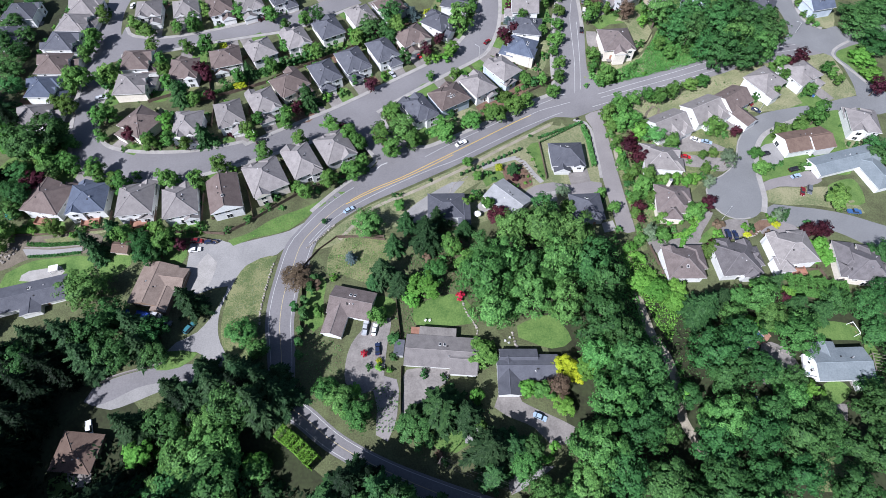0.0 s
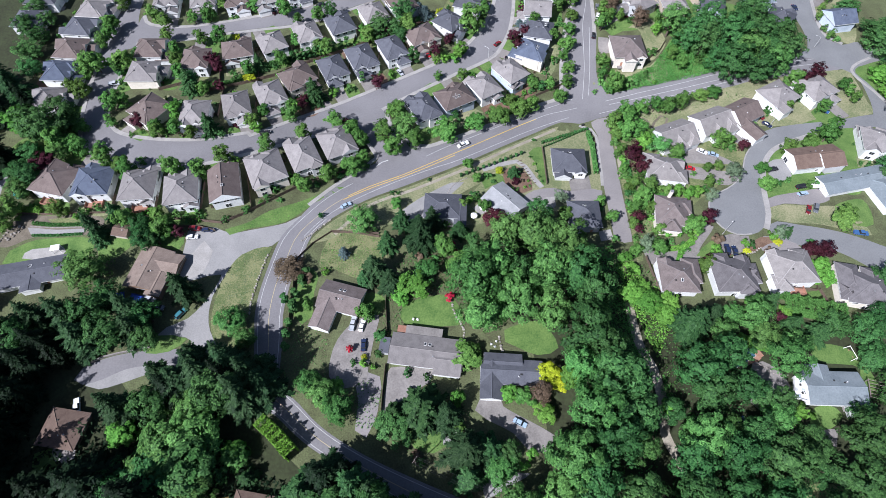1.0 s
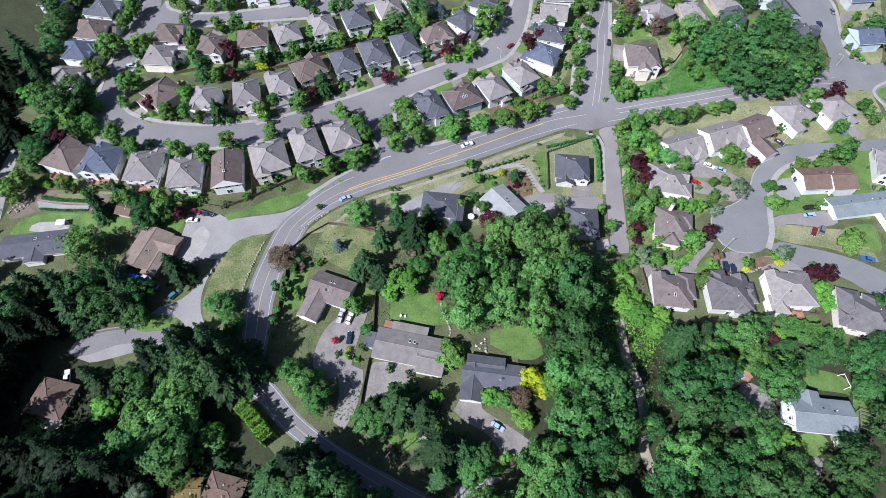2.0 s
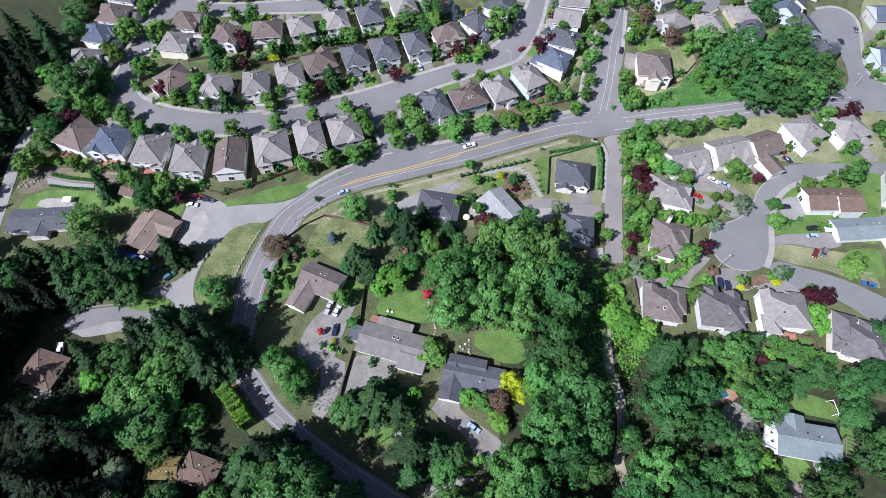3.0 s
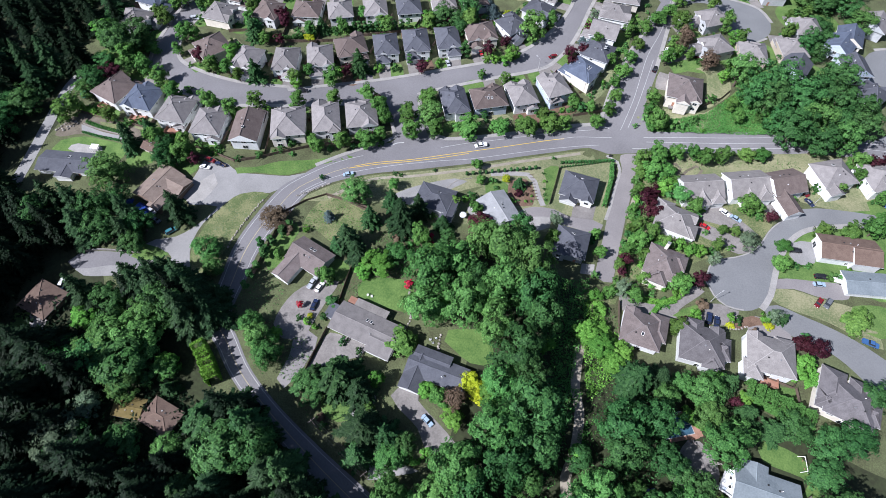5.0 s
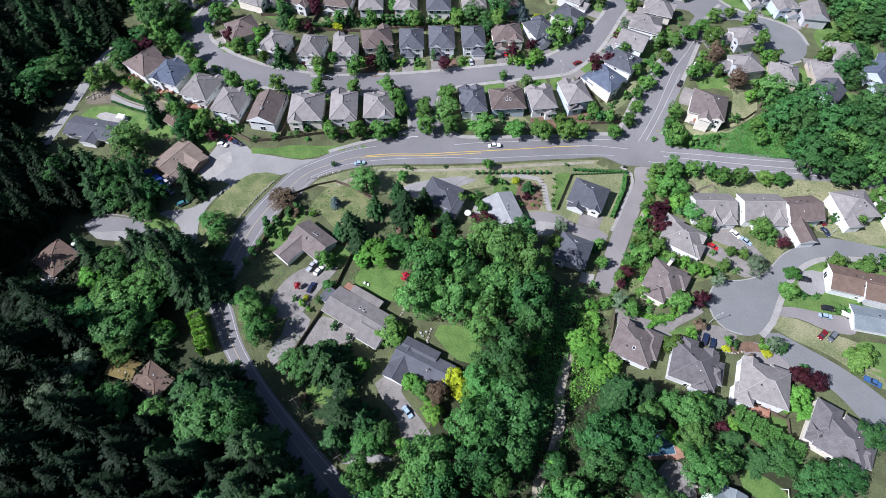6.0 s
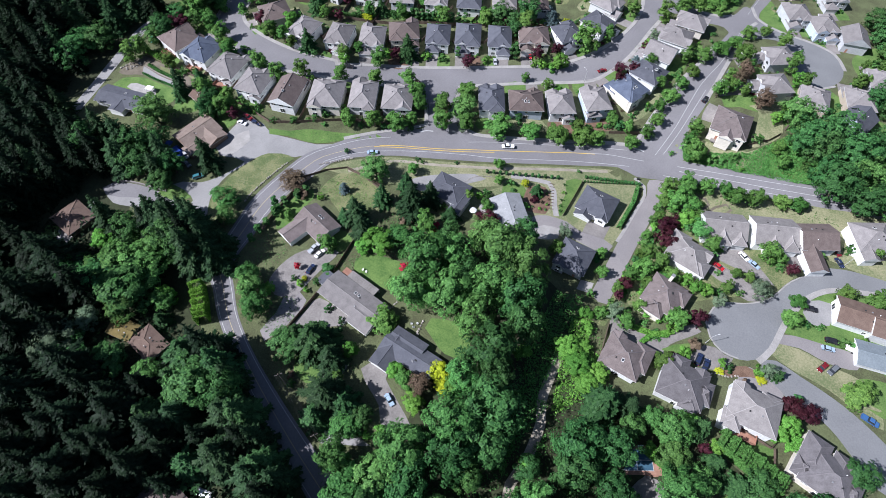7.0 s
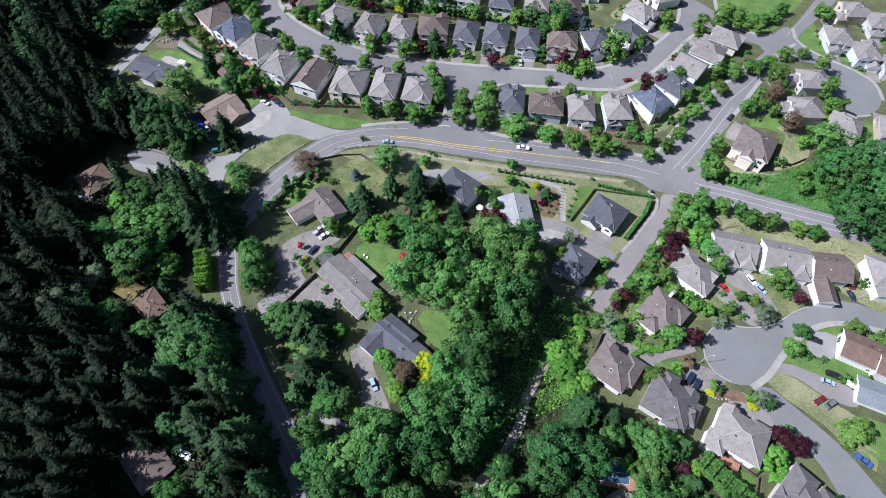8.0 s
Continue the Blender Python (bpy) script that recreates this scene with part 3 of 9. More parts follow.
def roof_mesh(kind_of, x0, y0, x1, y1, z, pitch, over=0.75, along=None, fascia=0.22):
    """A hip or gable roof over a rectangle, with eaves and fascia; also the lines of its ridge and hips."""
    x0, y0, x1, y1 = x0 - over, y0 - over, x1 + over, y1 + over
    w, d = x1 - x0, y1 - y0
    along = along or ("x" if w >= d else "y")
    half = (d if along == "x" else w) / 2
    top = z + half * pitch
    if along == "x":
        m = (y0 + y1) / 2
        ridge = [(x0, m, top), (x1, m, top)] if kind_of == "gable" else [(x0 + half, m, top), (x1 - half, m, top)]
    else:
        m = (x0 + x1) / 2
        ridge = [(m, y0, top), (m, y1, top)] if kind_of == "gable" else [(m, y0 + half, top), (m, y1 - half, top)]
    bm = bmesh.new()
    low = [(x0, y0, z), (x1, y0, z), (x1, y1, z), (x0, y1, z)]
    b = [bm.verts.new(p) for p in low]
    u = [bm.verts.new((p[0], p[1], p[2] - fascia)) for p in low]
    r = [bm.verts.new(p) for p in ridge]
    if along == "x":
        faces = [(b[0], b[1], r[1], r[0]), (b[2], b[3], r[0], r[1]), (b[1], b[2], r[1]), (b[3], b[0], r[0])]
        lines = [(low[0], ridge[0]), (low[3], ridge[0]), (low[1], ridge[1]), (low[2], ridge[1]), tuple(ridge)]
    else:
        faces = [(b[1], b[2], r[1], r[0]), (b[3], b[0], r[0], r[1]), (b[0], b[1], r[0]), (b[2], b[3], r[1])]
        lines = [(low[0], ridge[0]), (low[1], ridge[0]), (low[2], ridge[1]), (low[3], ridge[1]), tuple(ridge)]
    ends = faces[2:]
    for f in faces:
        bm.faces.new(f)
    for k in range(4):
        bm.faces.new((u[k], u[(k + 1) % 4], b[(k + 1) % 4], b[k])).material_index = 2
    bm.faces.new(u[::-1])
    if kind_of == "gable":
        bm.faces.ensure_lookup_table()
        bm.faces[2].material_index = bm.faces[3].material_index = 1
        lines = lines[4:]
    return bm, lines, top


def body(x0, y0, x1, y1, z1, z0=-1.2):
    return slab(x0, y0, z0, x1, y1, z1)


def house(x, y, turn, w, d, roof="grey", wall="white", style="hip", eave=5.5, side=1, pitch=0.56, wing=None, garage=True, drive=9.0, chimney=False, deck=False, label="", name="house", porch=True, bumps=1, skylights=0, lawn="LAWN", shrubs=True):
    """A house whose front faces local -y. side: on which side its garage stands; wing: (x0, y0, x1, y1, eave, roof style, along) in metres from its middle."""
    rng = random.Random(int(abs(x) * 13 + abs(y) * 7))
    ob = empty(name, x, y, turn)
    rm, wm, fascia = ROOFS[roof], WALLS[wall], TRIM if wall in ("white", "cream", "blue") else WALLS["grey"]
    sh = "two-storey" if eave > 4.4 else "single-storey"
    words = {"shake": "weathered shake", "pale": "pale blue-grey", "blue": "blue-grey", "dark": "dark grey", "taupe": "taupe", "ash": "ash grey", "rust": "red-brown", "moss": "mossy", "light": "light grey", "tan": "tan-brown"}.get(roof, roof)
    tagged(ob, label or f"{sh} {wall} house with a {words} {'hipped' if style == 'hip' else 'gabled'} roof", "house", "houses")
    hx, hy = w / 2 - 0.5, d / 2 - 0.5
    part("wall", body(-hx, -hy, hx, hy, eave), wm, ob)
    lines = []
    bm, ln, top = roof_mesh(style, -hx, -hy, hx, hy, eave, pitch, along="x" if w >= d else "y")
    part("roof", bm, [rm, wm, fascia], ob)
    lines += ln
    if wing:
        for q in wing if isinstance(wing, list) else [wing]:
            a0, b0, a1, b1, e, st, al = q[:7]
            part("wall", body(a0, b0, a1, b1, e), wm, ob)
            bm, ln, _ = roof_mesh(st, a0, b0, a1, b1, e, q[7] if len(q) > 7 else pitch, 0.45, al)
            part("roof", bm, [rm, wm, fascia], ob)
            lines += ln
    gx = side * (hx - 3.1)
    if garage:
        part("wall", body(gx - 3.1, -hy - 3.6, gx + 3.1, -hy + 0.2, 3.0), wm, ob)
        bm, ln, _ = roof_mesh("gable" if rng.random() < 0.5 else "hip", gx - 3.1, -hy - 3.6, gx + 3.1, -hy + 3.0, 3.0, pitch, 0.4, "y")
        part("roof", bm, [rm, wm, fascia], ob)
        lines += ln
        part("garage_door", slab(gx - 2.4, -hy - 3.66, 0.05, gx + 2.4, -hy - 3.58, 2.3), GARAGE, ob, "white panelled garage door")
    if bumps and style == "hip":
        half, out = (hx * rng.uniform(0.42, 0.58), rng.uniform(0.8, 1.6)) if garage else (2.2, 1.1)
        bx = -side * (hx - half)
        part("wall", body(bx - half, -hy - out, bx + half, -hy + 0.3, eave - 0.05), wm, ob)
        bm, ln, _ = roof_mesh(rng.choice(("gable", "hip")) if garage else "gable", bx - half, -hy - out, bx + half, -hy + 4.0 + half, eave - 0.03, pitch, 0.35, "y")
        part("roof", bm, [rm, wm, fascia], ob)
        lines += ln
        window(ob, bx, -hy - out - 0.02, eave - 1.2, 1.8, 1.3, 0)
        if eave > 4.4:
            window(ob, bx, -hy - out - 0.02, 1.5, 1.8, 1.4, 0)
    if garage and style == "hip" and eave > 4.4 and rng.random() < 0.8:
        half, out = hx * rng.uniform(0.38, 0.6), rng.uniform(0.7, 2.0)
        bx, low = rng.choice((-1, 1)) * (hx - half), rng.choice((0.05, 0.05, 2.6))
        part("wall", body(bx - half, hy - 0.3, bx + half, hy + out, eave - low), wm, ob)
        bm, ln, _ = roof_mesh(rng.choice(("gable", "hip")), bx - half, hy - 4.2 - (half if low < 1 else -2.5), bx + half, hy + out, eave - low + 0.02, pitch, 0.35, "y")
        part("roof", bm, [rm, wm, fascia], ob)
        lines += ln
        if low < 1:
            window(ob, bx, hy + out + 0.02, eave - 1.3, 2.0, 1.4, 180)
        window(ob, bx, hy + out + 0.02, 1.4, 2.0, 1.6, 180)
    if garage and style == "hip" and eave > 4.4:
        dx = side * hx * rng.uniform(0.25, 0.5)
        bm, _, _ = roof_mesh("gable", dx - 1.5, -hy - 0.25, dx + 1.5, -hy + 3.2, eave - 0.02, pitch * 1.15, 0.3, "y")
        part("dormer", bm, [rm, TRIM, fascia], ob)
    bm = bmesh.new()
    for p, q in lines:
        tube(bm, (p[0], p[1], p[2] + 0.02), (q[0], q[1], q[2] + 0.02), 0.13, 0.13, 5)
    tagged(part("ridge_cap", bm, CAPS[roof], ob), kind="stuff")
    if porch:
        px = 0.0 if garage else side * hx * 0.5
        part("porch", slab(px - 1.6, -hy - 1.7, -0.4, px + 1.6, -hy, 0.18), CONCRETE, ob)
        part("door", slab(px - 0.5, -hy - 0.06, 0.18, px + 0.5, -hy + 0.02, 2.25), rng.choice([TRIM, DECK, WALLS["grey"]]), ob)
    # windows of the back and the sides
    storeys = (1.45, eave - 1.25) if eave > 4.4 else (1.6,)
    for z in storeys:
        n = 3 if w > 11 else 2
        for k in range(n):
            bw = rng.choice((1.0, 1.5, 2.0))
            if z < 2 and k == n // 2:
                window(ob, (k - (n - 1) / 2) * (2 * hx / n), hy + 0.02, 1.15, 2.2, 2.0, 180)
            elif z > 2 or eave < 4.4:
                window(ob, (k - (n - 1) / 2) * (2 * hx / n), hy + 0.02, z, bw, 1.3, 180)
        for s in (rng.choice((-1, 1)),) if z == storeys[-1] else ():
            window(ob, s * (hx + 0.02), rng.uniform(-0.3, 0.5) * hy, z, rng.choice((0.8, 1.2)), 1.1, 90 * s)
    # vents, pipes and skylights lie on the roof's back and side slopes
    for k in range(rng.randint(2, 4)):
        vx = rng.uniform(-0.45, 0.45) * hx
        far = rng.uniform(0.25, 0.5) * hy * (1 if rng.random() < 0.6 else -1)
        if w >= d:
            vz = top - abs(far) * pitch
        else:
            far, vx = rng.uniform(-0.3, 0.3) * hy, rng.uniform(0.2, 0.45) * hx * rng.choice((-1, 1))
            vz = top - abs(vx) * pitch
        if k % 3 == 2:
            bm = bmesh.new()
            tube(bm, (vx, far, vz - 0.3), (vx, far, vz + 0.45), 0.13, 0.13, 6)
            part("vent_pipe", bm, PIPE, ob)
        else:
            part("roof_vent", slab(vx - 0.25, far - 0.25, vz - 0.3, vx + 0.25, far + 0.25, vz + 0.2, 0.04), BLACK if k % 2 else METAL, ob)
    for k in range(skylights):
        sx = (k - (skylights - 1) / 2) * 1.6
        yy = hy * 0.45
        ob2 = part("skylight", slab(sx - 0.45, -0.6, -0.08, sx + 0.45, 0.6, 0.1), TRIM, ob)
        ob2.matrix_basis = pose(0, yy, top - (yy if w >= d else abs(sx)) * pitch, -math.degrees(math.atan(pitch)) if w >= d else 0)
        part("pane", slab(sx - 0.36, -0.5, 0.06, sx + 0.36, 0.5, 0.12), GLASS, ob2)
    if chimney:
        cx = side * (hx - 0.2)
        part("chimney", slab(cx - 0.5, 0.4, 0, cx + 0.5, 1.5, top + 0.9, 0.04), CHIMNEY if chimney == "brick" else wm, ob)
        part("chimney_cap", slab(cx - 0.6, 0.3, top + 0.9, cx + 0.6, 1.6, top + 1.05), METAL, ob)
    if deck:
        part("deck", slab(-hx * 0.55, hy, 0.35, hx * 0.45, hy + 3.4, 0.55), DECK, ob, "red cedar deck")
        for s in (-0.55, 0.45):
            part("railing", slab(hx * s - 0.04, hy, 0.55, hx * s + 0.04, hy + 3.4, 1.45), DECK, ob)
        part("railing", slab(-hx * 0.55, hy + 3.34, 0.55, hx * 0.45, hy + 3.42, 1.45), DECK, ob)
    m = pose(x, y, 0, 0, 0, turn)
    at = lambda u, v: tuple((m @ Vector((u, v, 0)))[:2])
    if garage and drive:
        y0, y1 = -hy - 3.5, -hy - 3.5 - drive
        sheet("driveway", [at(gx - 2.9, y0), at(gx + 2.9, y0), at(gx + 2.8, y1), at(gx - 2.8, y1)], 0.09, CONCRETE, "pale concrete driveway in front of a garage", "driveway", False)
        if lawn:
            lx0, lx1 = (-hx - 0.8, gx - 3.3) if side > 0 else (gx + 3.3, hx + 0.8)
            sheet("lawn", [at(lx0, -hy - 2.2), at(lx1, -hy - 2.2), at(lx1, y1 + 0.6), at(lx0, y1 + 0.6)], 0.06, {"LAWN": LAWN, "DRY": DRY_LAWN, "MULCH": MULCH}[lawn], "small front garden beside a driveway", "lawn", True)
    if shrubs and garage:
        for k in range(rng.randint(4, 7)):
            small_shrub(rng.choice("BBCDQZB"), *at(rng.uniform(-hx, gx * 0.2) if side > 0 else rng.uniform(gx * 0.2, hx), -hy - rng.uniform(1.2, 4.0)), rng.uniform(0.6, 1.2), rng.uniform(0.8, 1.6))
        for k in range(rng.randint(4, 8)):
            small_shrub(rng.choice("BCDDB"), *at(rng.uniform(-hx - 0.5, hx + 0.5), hy + rng.uniform(3.4, 6.9)), rng.uniform(0.8, 1.7), rng.uniform(1.0, 2.4))
        for k in range(rng.randint(2, 4)):
            small_shrub(rng.choice("BDDQ"), *at(rng.choice((-1, 1)) * (hx + rng.uniform(0.9, 1.5)), rng.uniform(-hy, hy)), rng.uniform(0.5, 0.9), rng.uniform(0.8, 2.2))
        lx = hx + 0.8
        sheet("lawn", [at(-lx, hy + 0.6), at(lx, hy + 0.6), at(lx, hy + 6.6), at(-lx, hy + 6.6)], 0.055, rng.choice((LAWN, DRY_LAWN, ROUGH_GRASS, GROUND, MULCH)), "small fenced back garden", "lawn")
    return ob


# ---- cars ----
CARS = {}


def car_meshes(shape):
    length, wide, tall, hood, tail = {"sedan": (4.7, 1.82, 1.45, 1.25, 0.95), "suv": (4.8, 1.9, 1.75, 1.1, 0.25), "pickup": (5.6, 1.95, 1.85, 1.2, 2.0), "van": (5.0, 1.95, 1.8, 0.8, 0.15)}[shape]
    L, W = length / 2, wide / 2
    bm = bmesh.new()
    box(bm, -L, -W, 0.32, L, W, tall * 0.56)
    bmesh.ops.bevel(bm, geom=bm.edges[:], offset=0.16, segments=2, affect="EDGES")
    if shape == "pickup":
        box(bm, -L + 0.15, -W + 0.12, tall * 0.56 - 0.02, -L + tail - 0.1, -W + 0.22, tall * 0.64)
        box(bm, -L + 0.15, W - 0.22, tall * 0.56 - 0.02, -L + tail - 0.1, W - 0.12, tall * 0.64)
        box(bm, -L + 0.12, -W + 0.12, tall * 0.56 - 0.02, -L + 0.22, W - 0.12, tall * 0.64)
    body_mesh = bm
    x0, x1 = -L + tail, L - hood
    low, high = tall * 0.56 - 0.03, tall - 0.09
    s = 0.62

    def cabin(z0, z1, a0, a1, b0, b1, i0, i1):
        c = bmesh.new()
        p = [c.verts.new(q) for q in ((a0, -i0, z0), (a1, -i0, z0), (a1, i0, z0), (a0, i0, z0), (b0, -i1, z1), (b1, -i1, z1), (b1, i1, z1), (b0, i1, z1))]
        for f in ((3, 2, 1, 0), (4, 5, 6, 7), (0, 1, 5, 4), (1, 2, 6, 5), (2, 3, 7, 6), (3, 0, 4, 7)):
            c.faces.new([p[k] for k in f])
        return c
    glass = cabin(low, high, x0, x1, x0 + s * 0.5, x1 - s, W - 0.07, W - 0.25)
    top = cabin(high - 0.02, tall, x0 + s * 0.45, x1 - s * 0.95, x0 + s * 0.6, x1 - s * 1.1, W - 0.22, W - 0.32)
    tyre, rim = bmesh.new(), bmesh.new()
    tube(tyre, (0, -0.11, 0), (0, 0.11, 0), 0.34, 0.34, 14)
    tube(rim, (0, -0.125, 0), (0, 0.125, 0), 0.21, 0.21, 10)
    return L, W, body_mesh, glass, top, tyre, rim


def car(x, y, turn, shape="sedan", paint="silver", where="parked on a driveway"):
    key = (shape, paint)
    if key not in CARS:
        L, W, b, g, t, ty, rm = car_meshes(shape)
        CARS[key] = (L, W, mesh_of("car_body", b, PAINTS[paint]), mesh_of("car_glass", g, GLASS), mesh_of("car_roof", t, PAINTS[paint]), mesh_of("tyre", ty, RUBBER), mesh_of("rim", rm, RIM),
                     mesh_of("headlight", slab(-0.06, -0.2, -0.09, 0.06, 0.2, 0.09, 0.02), LAMP_GLASS), mesh_of("tail_light", slab(-0.05, -0.14, -0.12, 0.05, 0.14, 0.12, 0.02), TAIL_GLASS))
    L, W, b, g, t, ty, rm, hl, tl = CARS[key]
    ob = empty("pickup_truck" if shape == "pickup" else "car", x, y, turn, land(x, y) + 0.1)
    part("body", b, None, ob)
    part("window_glass", g, None, ob, "dark tinted glass")
    part("roof", t, None, ob)
    for sx in (-1, 1):
        for sy in (-1, 1):
            wh = part("wheel", ty, None, ob)
            wh.matrix_basis = pose(sx * L * 0.6, sy * (W - 0.1), 0.34)
            part("rim", rm, None, wh)
    for sy in (-1, 1):
        part("headlight", hl, None, ob).matrix_basis = pose(L - 0.05, sy * (W - 0.4), 0.7)
        part("tail_light", tl, None, ob).matrix_basis = pose(-L + 0.04, sy * (W - 0.3), 0.75)
    kind_word = {"sedan": "sedan", "suv": "sport utility car", "pickup": "pickup truck", "van": "van"}[shape]
    return tagged(ob, f"{paint.replace('_', ' ')} {kind_word} {where}", "car", "cars")


# ---- fences, poles, walls ----
def fence(pts, high=1.7, material=None, label="weathered brown board fence round a back garden", step=2.4):
    material = material or FENCE
    ob = empty("fence", *pts[0], 0, 0.0)
    ob.matrix_basis = Matrix()
    for a, b in zip(pts, pts[1:]):
        a, b = Vector(a), Vector(b)
        n = max(1, int((b - a).length / step))
        for k in range(n):
            p, q = a.lerp(b, k / n), a.lerp(b, (k + 1) / n)
            m, ang = (p + q) / 2, math.degrees(math.atan2(q.y - p.y, q.x - p.x))
            half = (q - p).length / 2
            z = land(m.x, m.y)
            key = ("fence", round(half, 1), high, material.name)
            if key not in WINDOWS:
                bm = bmesh.new()
                xs = [-half + 2 * half * i / 10 for i in range(11)]
                rings = []
                for i, u in enumerate(xs):
                    o = 0.02 * (i % 2)
                    rings.append([bm.verts.new(q) for q in ((u, o - 0.03, 0.02), (u, o + 0.03, 0.02), (u, o + 0.03, high - 0.04 * (i % 2)), (u, o - 0.03, high - 0.04 * (i % 2)))])
                for r, t in zip(rings, rings[1:]):
                    for k2 in range(4):
                        bm.faces.new((r[k2], t[k2], t[(k2 + 1) % 4], r[(k2 + 1) % 4]))
                bm.faces.new(rings[0])
                bm.faces.new(rings[-1][::-1])
                bmesh.ops.recalc_face_normals(bm, faces=bm.faces[:])
                WINDOWS[key] = mesh_of("fence_panel", bm, material), mesh_of("fence_post", slab(-0.07, -0.07, -0.4, 0.07, 0.07, high + 0.1), material)
            o = part("panel", WINDOWS[key][0], None, ob)
            o.matrix_basis = pose(m.x, m.y, z, 0, 0, ang)
            o = part("post", WINDOWS[key][1], None, ob)
            o.matrix_basis = pose(p.x, p.y, land(p.x, p.y), 0, 0, ang)
    return tagged(ob, label, "fence")


def street_lamp(x, y, turn, h=5.8, reach=2.0):
    ob = empty("street_lamp", x, y, turn)
    bm = bmesh.new()
    tube(bm, (0, 0, -0.3), (0, 0, h), 0.11, 0.07, 8)
    part("pole", bm, POLE, ob)
    bm = bmesh.new()
    tube(bm, (0, 0, h - 0.1), (reach * 0.5, 0, h + 0.35), 0.05, 0.045, 6)
    tube(bm, (reach * 0.5, 0, h + 0.35), (reach, 0, h + 0.4), 0.045, 0.04, 6)
    part("arm", bm, POLE, ob)
    part("lamp_head", slab(reach - 0.1, -0.16, h + 0.32, reach + 0.6, 0.16, h + 0.48, 0.04), POLE, ob)
    bm = bmesh.new()
    tube(bm, (0, 0, -0.2), (0, 0, 0.25), 0.25, 0.22, 8)
    part("footing", bm, CONCRETE, ob)
    return tagged(ob, "pale metal street lamp with a curved arm beside the road", "street lamp", "street lamps")


def utility_pole(x, y, turn, h=11.0):
    ob = empty("utility_pole", x, y, turn)
    bm = bmesh.new()
    tube(bm, (0, 0, -0.5), (0, 0, h), 0.18, 0.12, 8)
    part("pole", bm, WOOD_POLE, ob)
    part("crossarm", slab(-1.2, -0.06, h - 0.9, 1.2, 0.06, h - 0.76), WOOD_POLE, ob)
    for k in (-1.1, -0.5, 0.5, 1.1):
        bm = bmesh.new()
        tube(bm, (k, 0, h - 0.76), (k, 0, h - 0.55), 0.05, 0.04, 6)
        part("insulator", bm, POLE, ob)
    return tagged(ob, "grey wooden utility pole with a crossarm", "utility pole", "utility poles")


def wire(a, b, off, h=10.45, sag=0.9):
    a, b = Vector(a), Vector(b)
    n = (b - a).normalized()
    o = Vector((-n.y, n.x)) * off
    p = [(a + o).lerp(b + o, k / 10) for k in range(11)]
    za, zb = land(*a) + h, land(*b) + h
    q = [(v.x, v.y, za + (zb - za) * k / 10 - sag * 4 * (k / 10) * (1 - k / 10)) for k, v in enumerate(p)]
    bm = bmesh.new()
    rings = []
    for x, y, z in q:
        side = Vector((-n.y, n.x, 0)) * 0.022
        rings.append([bm.verts.new(Vector((x, y, z)) + d) for d in (side, Vector((0, 0, 0.022)), -side, Vector((0, 0, -0.022)))])
    for u, v in zip(rings, rings[1:]):
        for k in range(4):
            bm.faces.new((u[k], u[(k + 1) % 4], v[(k + 1) % 4], v[k]))
    return tagged(part("power_line", bm, WIRE, None), "thin black power line strung between poles", "power line")


def rocks(name, pts, label, size=0.5, kind_of="wall"):
    """A line of rough stones, each a piece of its own."""
    rng = random.Random(int(abs(pts[0][0]) * 3))
    ob = new(name)
    shapes = []
    for s in range(4):
        bm = bmesh.new()
        bmesh.ops.create_icosphere(bm, subdivisions=1, radius=1.0)
        for v in bm.verts:
            v.co *= rng.uniform(0.75, 1.15)
        shapes.append(mesh_of("stone", bm, STONE))
    line = smooth(pts, False, size * 1.7)
    for x, y in line:
        s = size * rng.uniform(0.7, 1.25)
        o = part("stone", rng.choice(shapes), None, ob)
        x, y = x + rng.gauss(0, size * 0.2), y + rng.gauss(0, size * 0.2)
        o.matrix_basis = pose(x, y, land(x, y) + s * 0.3, 0, 0, rng.uniform(0, 360)) @ Matrix.Diagonal((s, s * rng.uniform(0.6, 1), s * 0.7, 1))
    return tagged(ob, label, kind_of)

# ---- ground ----
bm = bmesh.new()
steps = [-2600, -1400, -800, -500, *range(-360, 361, 6), 500, 800, 1400, 2600]
grid = [[bm.verts.new((x, y + 120, land(x, y + 120))) for x in steps] for y in steps]
for r, s in zip(grid, grid[1:]):
    for k in range(len(steps) - 1):
        bm.faces.new((r[k], r[k + 1], s[k + 1], s[k]))
tagged(part("ground", bm, GROUND, None), "soil and thin grass between gardens and trees", "ground", kind="structure")

# sheets whose dark tone includes the shade under the trees
sheet("forest_floor", [(-420, -160), (-420, 300), (-215, 300), (-203, 160), (-176, 105), (-172, 60), (-112, 52), (-95, 42), (-75, 45), (-52, 36), (-26, 19), (14, 3), (60, -13), (150, -42), (150, -160)], 0.02, FOREST, "forest floor under dense trees, darkened for their shade", "ground", thick=0.1)
sheet("forest_floor", [(45, 25), (38, 62), (30, 90), (18, 112), (46, 117), (66, 110), (84, 90), (120, 92), (165, 84), (215, 80), (230, 20), (200, -60), (70, -14)], 0.02, FOREST, "forest floor under dense trees, darkened for their shade", "ground", thick=0.1)
